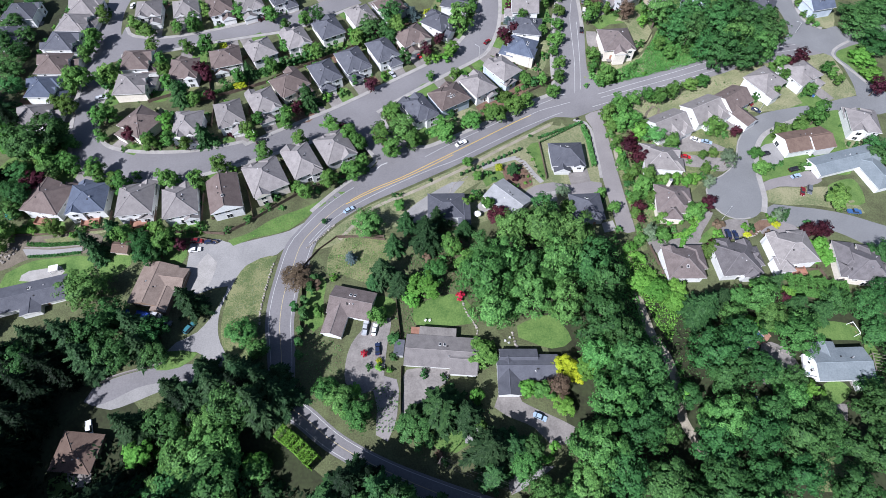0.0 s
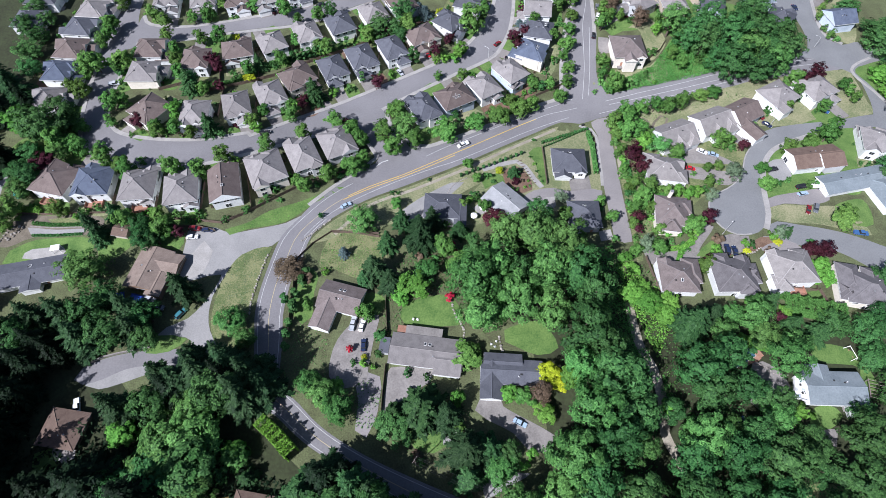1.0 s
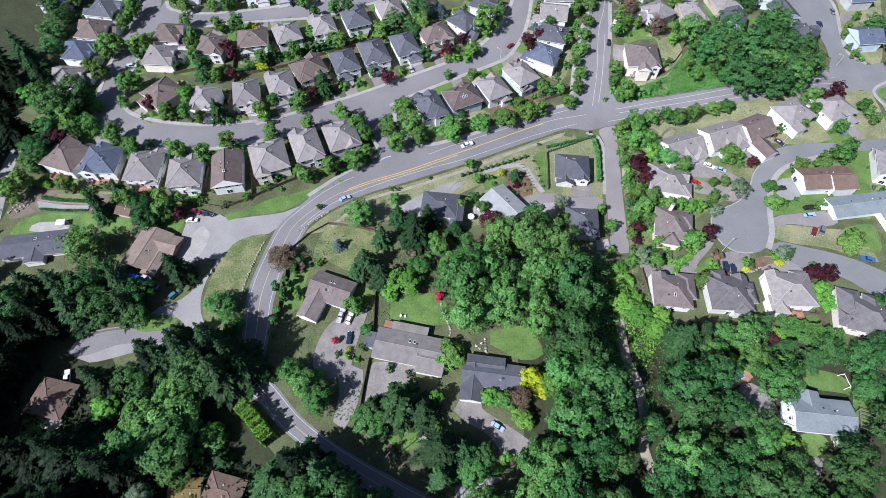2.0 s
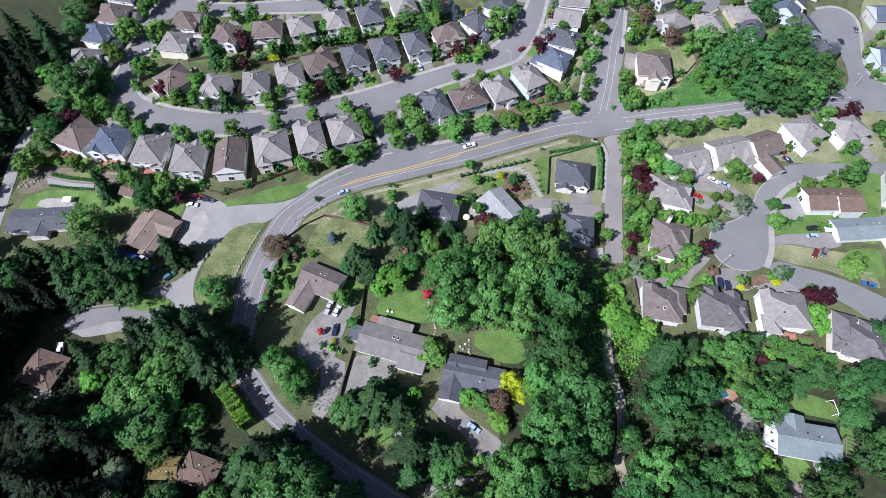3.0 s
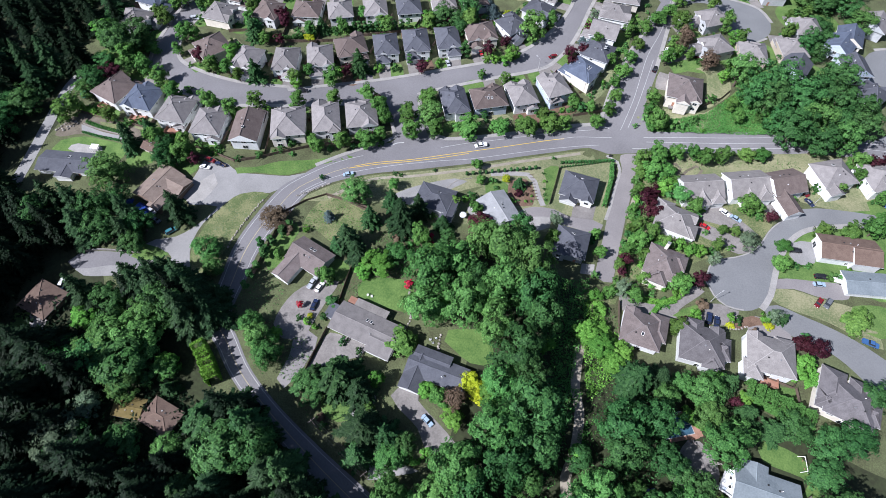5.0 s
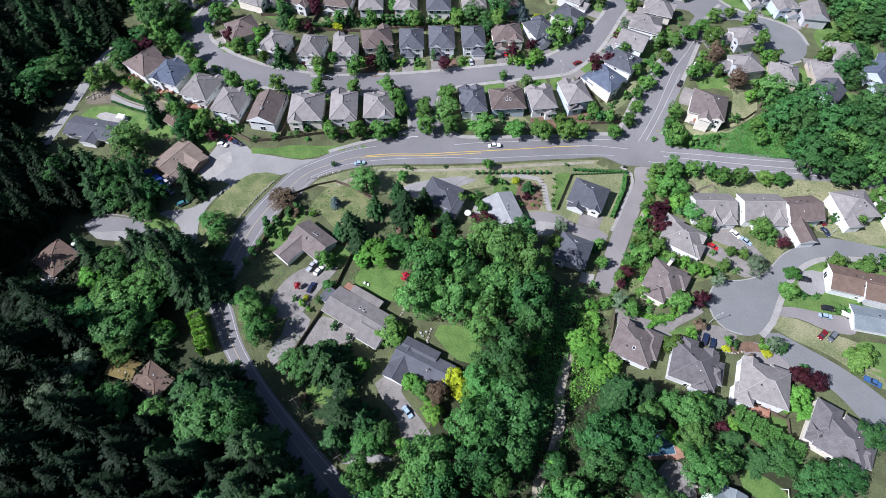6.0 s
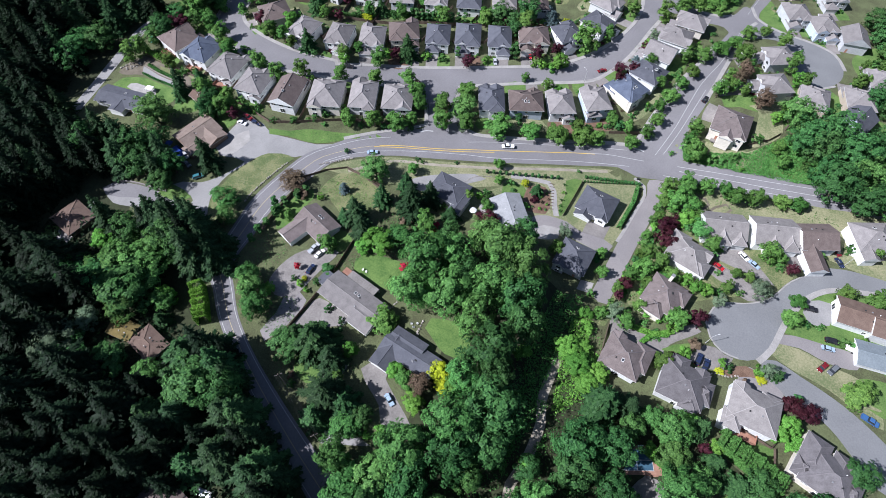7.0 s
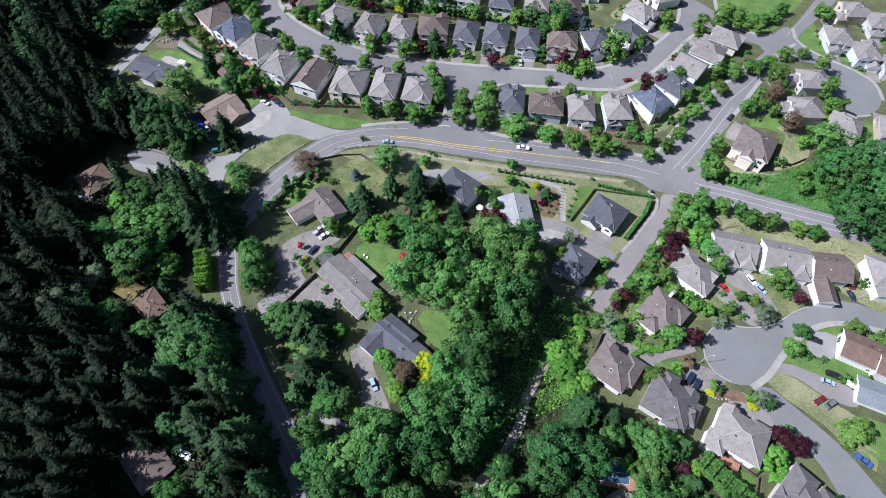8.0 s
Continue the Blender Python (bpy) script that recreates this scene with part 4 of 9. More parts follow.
# ---- roads ----
MAIN_NORTH = [(-55.9, 119.5), (-56.8, 117.8), (-53.6, 124.4), (-44.2, 136.4), (-33, 148.6), (-28.4, 151.1), (-17, 159.5), (-8.9, 161.6), (-1.9, 165.2), (11, 173.5), (23.6, 182.4), (40.4, 194.3), (51.2, 201), (72.5, 205.5), (87.2, 209.9), (108.5, 216.8), (129.1, 223.9), (142.8, 229.1), (188.2, 240), (207.6, 245), (230.6, 252.5)]
MAIN_SOUTH = [(226.6, 242.8), (206.8, 235.2), (193.3, 229.6), (146.7, 217.3), (133.4, 212.2), (113.4, 205.5), (92.6, 199), (70.9, 191.4), (59.8, 186.7), (51.2, 186.6), (38.8, 178.1), (26.5, 169.2), (6.4, 154.2), (-14.4, 140.6), (-31.6, 130.1), (-44.6, 118.8), (-50.2, 110.6)]
BEND_OUTER = [(-55.9, 119.5), (-60.2, 112.5), (-62.4, 106.5), (-63.7, 96.5), (-64.5, 86.1), (-64.2, 77.1), (-61.9, 66.7), (-56, 46.7), (-47.4, 40.7), (-36.8, 33.4), (-21.9, 26.1), (-4.9, 19), (14.8, 11.3), (31.9, 6)]
BEND_INNER = [(-51.9, 99.9), (-53.7, 92.5), (-54.1, 84.5), (-53.9, 76.9), (-51.9, 67), (-49.2, 52.6), (-41.6, 45.8), (-31.3, 38.1), (-16.3, 31), (1.9, 24.8), (17.1, 20.4), (31.3, 16.3), (43.9, 12)]
main_road = MAIN_NORTH + MAIN_SOUTH + BEND_INNER + [(90, -2), (150, -22), (147, -34), (84, -15)] + BEND_OUTER[:0:-1]
sheet("road", main_road, 0.05, ASPHALT, "grey asphalt arterial road with painted lines, curving through the suburb", "road")
N_LEFT = [(50.4, 198.4), (52.3, 209.6), (52.7, 220.7), (53.7, 232.7), (55, 246.5), (57.7, 261), (59.5, 280.1), (62.1, 305), (63.9, 332.2), (64.6, 363.5)]
N_RIGHT = [(72.7, 367.5), (70.7, 338.7), (69.1, 322.5), (71.2, 312.7), (68.4, 300.1), (69.3, 282.4), (69.3, 268.5), (69.5, 254.2), (69.7, 241), (69.2, 228), (69.5, 215.4), (73.2, 204.2)]
sheet("road", N_LEFT + N_RIGHT, 0.055, ASPHALT, "grey asphalt side road running uphill between houses", "road")
JUNCTION = [(24.4, 293.4), (24.8, 310.3), (30.9, 309), (40.8, 304.5), (51.4, 305.2), (58, 311.6), (61.4, 324.4), (71.3, 315.5), (69.7, 298.2), (68.8, 281.3), (62.6, 277.7), (62.4, 291), (57.4, 297.7), (47.5, 296), (39.2, 297.5), (31.3, 294.2)]
sheet("road", JUNCTION, 0.069, ASPHALT, "grey asphalt road junction", "road")
LOOP_IN = [(-163.1, 205.7), (-161.3, 189.9), (-160, 176.9), (-156, 166.1), (-147.3, 156.6), (-130.6, 152.5), (-108.7, 153), (-88.8, 159.9), (-88.5, 159.4), (-87.4, 158.3), (-70.2, 172.1), (-51.9, 184.9), (-29.2, 201.1), (-6.8, 217.2), (2.4, 226.2), (10.9, 240.4), (16.6, 258), (18.3, 277.4), (14.4, 295.9), (4.7, 311.5)]
LOOP_OUT = [(25.3, 310.7), (31.1, 299.5), (26.9, 283.6), (26.4, 271.9), (26.2, 257.4), (24.8, 243.5), (21.8, 233), (17.7, 224.5), (8.6, 216.7), (-1.4, 209.4), (-22.7, 192.5), (-32.9, 183.5), (-44.9, 172.4), (-58.3, 165.1), (-66.9, 160.5), (-80.8, 151.7), (-90.7, 146.4), (-100.9, 141.4), (-110.2, 137.9), (-128.1, 138.5), (-143.8, 141.4), (-156.9, 148.2), (-163.8, 157.4), (-169.8, 177), (-174.3, 199.6), (-181.4, 230.8), (-182.2, 256.2), (-183.3, 268.5)]
sheet("road", LOOP_IN + LOOP_OUT, 0.05, ASPHALT, "grey asphalt crescent road between rows of houses", "road")
UPPER = [(-167.4, 240.1), (-161.3, 233), (-142.4, 232.5), (-115.5, 241), (-81.7, 255.4), (-60.2, 270.5), (-47.2, 264.2), (-53, 260.7), (-79.8, 243.5), (-102.7, 236), (-127.1, 229), (-140, 224.2), (-162.9, 220.3)]
sheet("road", UPPER, 0.06, ASPHALT, "grey asphalt residential street", "road")
WEST_STREET = [(-159.4, 218.2), (-168, 235.5), (-171.9, 254), (-172.7, 279.1), (-186.8, 278.7), (-182.2, 256.2), (-181.4, 230.8), (-176.8, 211.7)]
sheet("road", WEST_STREET, 0.065, ASPHALT, "grey asphalt residential street", "road")
ENTRY = [(-50.7, 171.7), (-40.2, 168.2), (-33.8, 160.3), (-29.8, 153.2), (-31.9, 147.3), (-26.8, 147.4), (-6.3, 160.4), (-9.3, 161.3), (-15.2, 161.3), (-21.2, 165.1), (-27.6, 172.2), (-30.6, 179.8), (-32.2, 187.9)]
sheet("road", ENTRY, 0.062, ASPHALT, "short entry street with a planted island", "road")
S_ROAD = [(65.6, 188.2), (68.1, 179.5), (67.6, 170.6), (67.4, 160.2), (68.3, 140.9), (68.9, 129), (69.6, 119.8), (73, 118.4), (76.1, 119.3), (75.6, 133.9), (74.9, 152.4), (74.4, 172.6), (73.6, 186.3), (74.9, 191.8)]
sheet("road", S_ROAD, 0.062, ASPHALT_OLD, "worn grey asphalt lane that ends at the trees", "road")
COURT = [(195.4, 198.2), (174.6, 192.3), (160.4, 189.3), (146.1, 185.5), (138.5, 181.2), (141.3, 182.1), (136.2, 177.1), (129.9, 168.4), (126.5, 159.2), (123.6, 153.7), (117.9, 148.6), (111, 144.4), (109, 140.4), (108.8, 132.6), (112, 127.8), (117.2, 124.7), (123.2, 125.3), (128.3, 128.8), (130.8, 135.9), (131.8, 147), (133.2, 155.3), (135.6, 163.1), (140.4, 170.9), (147.7, 176.5), (163.7, 184.3), (178.3, 187.9), (195.2, 190.6), (205.1, 195.4)]
sheet("road", COURT, 0.05, ASPHALT_COOL, "grey asphalt court with a round turning place", "road")
EAST_STREET = [(174.4, 237.7), (183.8, 231.1), (194.2, 224.1), (195.7, 205.9), (193.1, 188.7), (203.8, 187.2), (209.3, 200.4), (202.8, 210), (198.3, 220.1), (194.9, 226.3), (198.3, 231.5), (211.4, 239.7), (227, 243.7), (230.6, 252.5), (207.6, 245), (188.2, 240)]
sheet("road", EAST_STREET, 0.066, ASPHALT_COOL, "grey asphalt street meeting the arterial road", "road")
FRONTAGE = [(-55, 120.4), (-61.5, 115.3), (-74.3, 110.5), (-81.6, 108.3), (-87.6, 110.1), (-93.3, 110), (-97.8, 109.2), (-97.5, 102.9), (-96.3, 90.7), (-91.6, 87), (-85.5, 89.5), (-80.3, 90.6), (-82.6, 81.1), (-87.5, 72.6), (-94.1, 68.6), (-96.5, 65.3), (-93.1, 64.6), (-86.4, 65.5), (-83.7, 64.3), (-82.9, 61.6), (-89.7, 59.1), (-97.9, 58), (-113.9, 54.4), (-116.6, 50.6), (-114.6, 45.9), (-109.6, 45.1), (-102.9, 47.6), (-91.1, 53.1), (-80.5, 55), (-71.6, 53.8), (-69.4, 58), (-73.7, 62.6), (-78.3, 68.5), (-80.6, 74.5), (-81.1, 81.6), (-79.3, 88.7), (-76.3, 95.7), (-72.2, 101.2), (-64.4, 104.6), (-59.7, 111.5)]
sheet("frontage_road", FRONTAGE, 0.045, GRAVEL, "pale worn asphalt and gravel frontage road and parking place", "road")
sheet("frontage_road", [(-76, 62.5), (-84.4, 61.2), (-94, 60.4), (-104.5, 58.2), (-112, 55.6), (-118, 51.8), (-119.4, 47.6), (-115.6, 46.2), (-109.6, 48.6), (-102.9, 52.6), (-94, 54.8), (-84, 56.2), (-72, 57)], 0.06, ASPHALT, "worn grey-brown asphalt drive below the frontage road", "road")
LANE = [(129.7, 130), (134.4, 132.4), (142.4, 131.5), (151.4, 130.6), (161.2, 128.8), (172.2, 124.9), (181.5, 120), (176.5, 108.8), (166.7, 113.1), (158.5, 118.2), (152.8, 120.5), (147, 121.4), (139.2, 121.7), (131.3, 126)]
sheet("driveway_lane", LANE, 0.07, ASPHALT_COOL, "worn asphalt lane to the houses behind the court", "road")
SHARED_DRIVE = [(131.9, 142.9), (136.7, 145.5), (146.2, 148.2), (158.4, 151.3), (158.8, 145.3), (150, 142), (139.7, 141.8), (131.8, 138.9)]
sheet("driveway", SHARED_DRIVE, 0.075, ASPHALT_OLD, "wide grey asphalt drive with parked cars", "driveway")
NE_COURT = [(163.6, 281.3), (164.5, 293.5), (169.2, 300.7), (177.3, 304.7), (184, 303.4), (187.9, 297), (188.4, 287.5), (187.3, 275.8), (186.4, 266.8), (186.6, 258.3), (188, 252.4), (194.6, 247.1), (203.4, 250), (201.6, 240.9), (171.2, 235.2), (176.5, 243.5), (177.6, 247.8), (177.6, 258.2), (175.3, 270.6), (171.4, 274.1), (166.1, 275.9)]
sheet("road", NE_COURT, 0.06, ASPHALT_COOL, "grey asphalt court with a round turning place", "road")
N_COURT = [(63.6, 297.2), (70.7, 315.6), (76.4, 312.8), (86.7, 311.8), (98.7, 312.9), (110.5, 310.7), (117.4, 301.1), (117, 289.1), (108.5, 278), (102.6, 277.7), (96.6, 289.8), (90.6, 301), (83.1, 303.7), (73.5, 298.2), (69.2, 293.9)]
sheet("road", N_COURT, 0.067, ASPHALT_COOL, "grey asphalt court with a round turning place", "road")

# ---- pavements and kerbs ----
PAVE = "pale concrete pavement with a raised kerb"
ribbon("pavement", LOOP_IN, 1.9, 0.17, KERB, PAVE, "pavement", shift=0.9)
ribbon("pavement", [(-32.9, 183.5), (-22.7, 192.5), (-1.4, 209.4), (8.6, 216.7), (17.7, 224.5), (21.8, 233), (24.8, 243.5), (26.2, 257.4), (26.4, 271.9), (26.9, 283.6)], 1.9, 0.17, KERB, PAVE, "pavement", shift=-0.9)
ribbon("pavement", [(-50.5, 171.4), (-58.3, 165.1), (-66.9, 160.5), (-80.8, 151.7), (-90.7, 146.4), (-100.9, 141.4), (-110.2, 137.9), (-128.1, 138.5), (-143.8, 141.4), (-156.9, 148.2), (-163.8, 157.4), (-169.8, 177), (-174.3, 199.6), (-181.4, 230.8), (-182.2, 256.2)], 1.9, 0.17, KERB, PAVE, "pavement", shift=0.9)
ribbon("pavement", [(-30.6, 179.8), (-27.6, 172.2), (-21.2, 165.1), (-15.2, 161.3), (-9.3, 161.3), (-1.9, 165.2), (11, 173.5), (23.6, 182.4), (40.4, 194.3), (51.2, 201), (52.6, 209.1), (52.7, 220.7), (53.7, 232.7), (55, 246.5), (57.7, 261), (59.2, 278.7)], 1.9, 0.17, KERB, PAVE, "pavement", shift=0.9)
ribbon("pavement", [(-40.2, 168.2), (-33.8, 160.3), (-29.8, 153.2), (-33, 148.6), (-44.2, 136.4), (-53.6, 124.4)], 1.7, 0.17, KERB, PAVE, "pavement", shift=-0.9)
ribbon("pavement", [(71.2, 312.7), (68.4, 300.1), (69.3, 282.4), (69.3, 268.5), (69.5, 254.2), (69.7, 241)], 1.9, 0.17, KERB, PAVE, "pavement", shift=-0.9)
ribbon("pavement", [(141.3, 182.1), (136.2, 177.1), (129.9, 168.4), (126.5, 159.2), (123.6, 153.7), (117.9, 148.6), (111, 144.4), (109, 140.4), (108.8, 132.6), (112, 127.8), (117.2, 124.7), (123.2, 125.3)], 0.5, 0.17, KERB, "low concrete kerb", "kerb", shift=0.3)
ribbon("pavement", [(128.3, 128.8), (130.8, 135.9), (131.8, 147), (133.2, 155.3), (135.6, 163.1), (140.4, 170.9), (147.7, 176.5), (163.7, 184.3)], 2.2, 0.17, KERB, PAVE, "pavement", shift=-1.0)
ribbon("pavement", [(169.2, 300.7), (177.3, 304.7), (184, 303.4), (187.9, 297), (188.4, 287.5), (187.3, 275.8), (186.4, 266.8), (186.6, 258.3), (188, 252.4), (194.6, 247.1)], 1.7, 0.17, KERB, PAVE, "pavement", shift=0.9)
ribbon("pavement", [(90.6, 301), (96.6, 289.8), (102.6, 277.7), (108.5, 278), (116.3, 286.9)], 1.2, 0.17, KERB, PAVE, "pavement", shift=-0.6)
ribbon("pavement", [(63.5, 325.1), (67.9, 317.4), (70.9, 315.1), (76.4, 312.8), (86.7, 311.8), (98.7, 312.9), (110.5, 310.7), (117.4, 301.1)], 1.7, 0.17, KERB, PAVE, "pavement", shift=0.8)
ribbon("pavement", [(-167.4, 240.1), (-161.3, 233), (-142.4, 232.5), (-115.5, 241), (-81.7, 255.4)], 1.9, 0.17, KERB, PAVE, "pavement", shift=0.9)
ribbon("pavement", [(-162.7, 219.4), (-139.9, 223.8), (-126.9, 228.5), (-102.7, 235.6), (-79.7, 243), (-52.9, 260.2)], 1.9, 0.17, KERB, PAVE, "pavement", shift=-0.9)
ribbon("pavement", [(205.2, 238.7), (197.8, 234.1), (192.8, 228.3), (194.5, 221.2), (198.8, 213.9), (203.2, 204.1)], 1.4, 0.17, KERB, PAVE, "pavement", shift=0.7)

# ---- road markings ----
def between(a, b, k, n=40):
    """The line that runs between two lines, the share k of the way from one to the other."""
    def even(line):
        line = np.array(smooth(line))
        far = np.r_[0, np.cumsum(np.hypot(*np.diff(line, axis=0).T))]
        at = np.linspace(0, far[-1], n)
        return np.c_[np.interp(at, far, line[:, 0]), np.interp(at, far, line[:, 1])]
    return [tuple(p) for p in even(a) * (1 - k) + even(b) * k]


BEND_SIDES = BEND_OUTER, [(-44.6, 118.8), (-50.2, 110.6)] + BEND_INNER[:-1]
for share, words in ((0.12, "long white painted edge line"), (0.5, "worn yellow centre line"), (0.88, "long white painted edge line")):
    line = between(*BEND_SIDES, share)
    ribbon("road_marking", ([(-41.2, 129.6), (-45.6, 125.2)] if share == 0.5 else []) + line, 0.17, 0.085, OLD_YELLOW if share == 0.5 else WHITE_LINE, words, "road marking", thick=0.03)
ribbon("road_marking", [(-56.1, 117.1), (-49.3, 127.2), (-42.6, 134.6), (-38.4, 138.2)], 0.17, 0.085, WHITE_LINE, "long white painted edge line", "road marking", thick=0.03)
ribbon("road_marking", [(-9.4, 156.5), (-0.6, 163.3), (10, 170.6), (30, 184.9), (41.6, 192.5), (50.4, 197.5)], 0.17, 0.085, WHITE_LINE, "long white painted edge line", "road marking", thick=0.03)
ribbon("road_marking", [(-39.4, 131.2), (-31.3, 137.2), (-18.2, 145), (-7.9, 152.2), (2.4, 159.5), (12.6, 167), (32.1, 181.8), (39.3, 186.6)], 0.24, 0.085, YELLOW_LINE, "double yellow centre line", "road marking", thick=0.03)
ribbon("road_marking", [(-41, 129.3), (-30.6, 136.4), (-17.6, 144.2), (-7.1, 151.2), (3, 158.7)], 0.24, 0.085, YELLOW_LINE, "double yellow centre line", "road marking", thick=0.03)
ribbon("road_marking", [(-53.1, 110), (-47.7, 118.5), (-39.2, 127.4), (-25.2, 137.9), (-6, 149.9), (4.9, 156.2), (25.2, 171), (34.7, 177.9), (46.2, 185.2), (55, 190)], 0.17, 0.085, WHITE_LINE, "long white painted edge line", "road marking", thick=0.03)
ribbon("road_marking", [(32.1, 181.8), (43.4, 189.7), (51.5, 193.3), (59.2, 196.4)], 0.17, 0.085, WHITE_LINE, "white lane line", "road marking", thick=0.03)
ribbon("road_marking", [(74.5, 199.6), (90, 204.3), (111.2, 210.6), (131.5, 217.6), (144.9, 222.7), (179.6, 231.8)], 0.17, 0.085, WHITE_LINE, "white lane line", "road marking", thick=0.03)
ribbon("road_marking", [(72.8, 201.6), (88.7, 207), (110, 213.6), (143.9, 225.7), (177.1, 234.8)], 0.17, 0.085, WHITE_LINE, "long white painted edge line", "road marking", thick=0.03)
ribbon("road_marking", [(69.6, 193.8), (91.5, 201.4), (112.4, 208), (145.9, 219.7), (179.4, 227.8)], 0.17, 0.085, WHITE_LINE, "long white painted edge line", "road marking", thick=0.03)
ribbon("road_marking", [(-30.3, 148.3), (-28, 151), (-25.5, 152.4)], 0.45, 0.085, WHITE_LINE, "white stop line", "road marking", thick=0.03)
ribbon("road_marking", [(64.9, 204.5), (65.9, 220.8), (66.2, 246.9)], 0.17, 0.085, WHITE_LINE, "white lane line", "road marking", thick=0.03)
ribbon("road_marking", [(62, 202.2), (63.2, 220), (63, 234.9), (63, 249.1), (65.2, 264.9), (66, 276.3)], 0.17, 0.085, WHITE_LINE, "white centre line", "road marking", thick=0.03)
ribbon("road_marking", [(65.5, 284), (65.8, 297.5)], 0.17, 0.085, WHITE_LINE, "white centre line", "road marking", thick=0.03)
ribbon("road_marking", [(64.2, 317.7), (66, 353.1)], 0.17, 0.085, WHITE_LINE, "white centre line", "road marking", thick=0.03)
ribbon("road_marking", [(51.6, 200.2), (56.9, 201.1)], 0.45, 0.085, WHITE_LINE, "white stop line", "road marking", thick=0.03)

# ---- lawns, beds and paths ----
sheet("verge", [(-64.1, 103.9), (-70.4, 102.6), (-75, 99.4), (-78.1, 93.4), (-79.6, 84.7), (-79.7, 76.8), (-77.9, 68.6), (-73.3, 62.7), (-65.8, 62.6), (-66.3, 73.5), (-66.6, 78.4), (-66.4, 88.9), (-65.2, 98.2)], 0.09, ROUGH_GRASS, "dry rough grass verge between two roads", "lawn")
sheet("verge", [(-96.5, 65.3), (-90.7, 65.9), (-85.4, 65), (-90.2, 59.9), (-98.3, 58.6), (-98.3, 62.3)], 0.1, LAWN, "small green island beside the frontage road", "lawn")
sheet("lawn", [(-81.6, 107.4), (-74.7, 111.2), (-61.8, 115.8), (-51.5, 126.7), (-41.3, 135.9), (-45, 135.5), (-56.8, 127), (-69, 120.2), (-76, 113.8), (-84, 109.5)], 0.05, LAWN, "green grass bank below the garden fences", "lawn")
sheet("verge", [(-50.4, 107.5), (-43.7, 117.9), (-30.9, 129.4), (-13.6, 139.6), (7.2, 153.2), (27.2, 168.2), (39.3, 177.3), (50, 183.8), (48.9, 180.8), (38.9, 173.2), (25, 162.6), (9.4, 150.3), (-10, 135.3), (-22.7, 127.6), (-34.4, 118.8), (-40.5, 111.2)], 0.06, DRY_LAWN, "dry grass verge with a worn footpath", "lawn")
sheet("lawn", [(-43.7, 108.9), (-36.1, 114.3), (-24.4, 115.8), (-19.5, 112.6), (-20.6, 99.7), (-27.5, 93.5), (-38.3, 96.7), (-44.6, 97.4)], 0.05, ROUGH_GRASS, "rough garden grass behind a house", "lawn")
sheet("lawn", [(-50.8, 90), (-47.1, 96.5), (-44.1, 93.5), (-44.5, 86.8), (-43.4, 77), (-46.4, 73.6), (-50.5, 77.2)], 0.05, LAWN, "green side lawn", "lawn")
sheet("lawn", [(-11.2, 84.6), (5, 89.7), (11.6, 79.6), (4.9, 77.1), (-8.8, 75.7), (-11.5, 79.6)], 0.06, LAWN, "mown back lawn", "lawn")
sheet("lawn", [(26.2, 77.1), (38.7, 81.3), (45.1, 71.7), (37.9, 68.5), (31.2, 70.8), (26.5, 72.7)], 0.06, LAWN, "mown back lawn in the shade of trees", "lawn")
sheet("lawn", [(-4.4, 38.6), (-1.9, 42.3), (8.3, 44.8), (10.3, 42.1), (8.6, 36), (4.7, 33.5), (-1.7, 34.7)], 0.06, LAWN, "small front lawn", "lawn")
sheet("driveway", [(-24, 57), (-15.8, 57), (-14.8, 49), (-15.4, 42), (-17.4, 36.6), (-21.4, 38.6), (-21.6, 47)], 0.065, ASPHALT_OLD, "worn asphalt drive from the bend to a parking place", "driveway")
sheet("lawn", [(-30.7, 84.8), (-23, 88.5), (-17.1, 85.3), (-19.4, 79.6), (-22.5, 76.2), (-27.3, 79.6)], 0.05, LAWN, "side lawn", "lawn")
sheet("lawn", [(-131.3, 104), (-124.6, 105.3), (-119.5, 103.5), (-118.6, 99), (-122, 95), (-129.3, 93.6)], 0.05, LAWN, "green lawn behind a house", "lawn")
sheet("lawn", [(-113.3, 103), (-98.6, 105.4), (-98.1, 102.2), (-99.4, 98.9), (-114, 102)], 0.05, LAWN, "green lawn behind a house", "lawn")
sheet("lawn", [(-167.4, 90), (-167, 95.7), (-163.8, 98.2), (-158.4, 101.1), (-149, 102.3), (-139.9, 103), (-134, 101), (-134, 94), (-144.1, 93), (-155, 90)], 0.05, LAWN, "green lawn behind a long low house", "lawn")
sheet("patio", [(-160.4, 92.6), (-160.5, 95), (-158.2, 96.8), (-151, 98), (-146.1, 98.7), (-143.9, 96.3), (-145.6, 93.6), (-152, 92)], 0.1, KERB, "pale concrete patio behind a long low house", "patio", curved=False)
sheet("lawn", [(42.4, 170.6), (50, 176.4), (60.4, 182.6), (63.4, 179.6), (64.2, 170), (64.4, 155.6), (53, 151.6), (43.4, 148.6)], 0.05, DRY_LAWN, "dry lawn inside a clipped hedge", "lawn", curved=False)
sheet("lawn", [(15.1, 146.6), (18.6, 149.4), (22, 151.2), (25.7, 149), (27, 144.6), (20.4, 144.4), (17.1, 141.5)], 0.05, LAWN, "small garden lawn between shrub beds", "lawn")
sheet("garden_bed", [(24.6, 152.6), (30.6, 156.4), (34, 154), (37, 148.4), (37.2, 143.9), (30, 140.6), (26.6, 143)], 0.06, MULCH, "bare brown garden bed with shrubs", "garden bed")
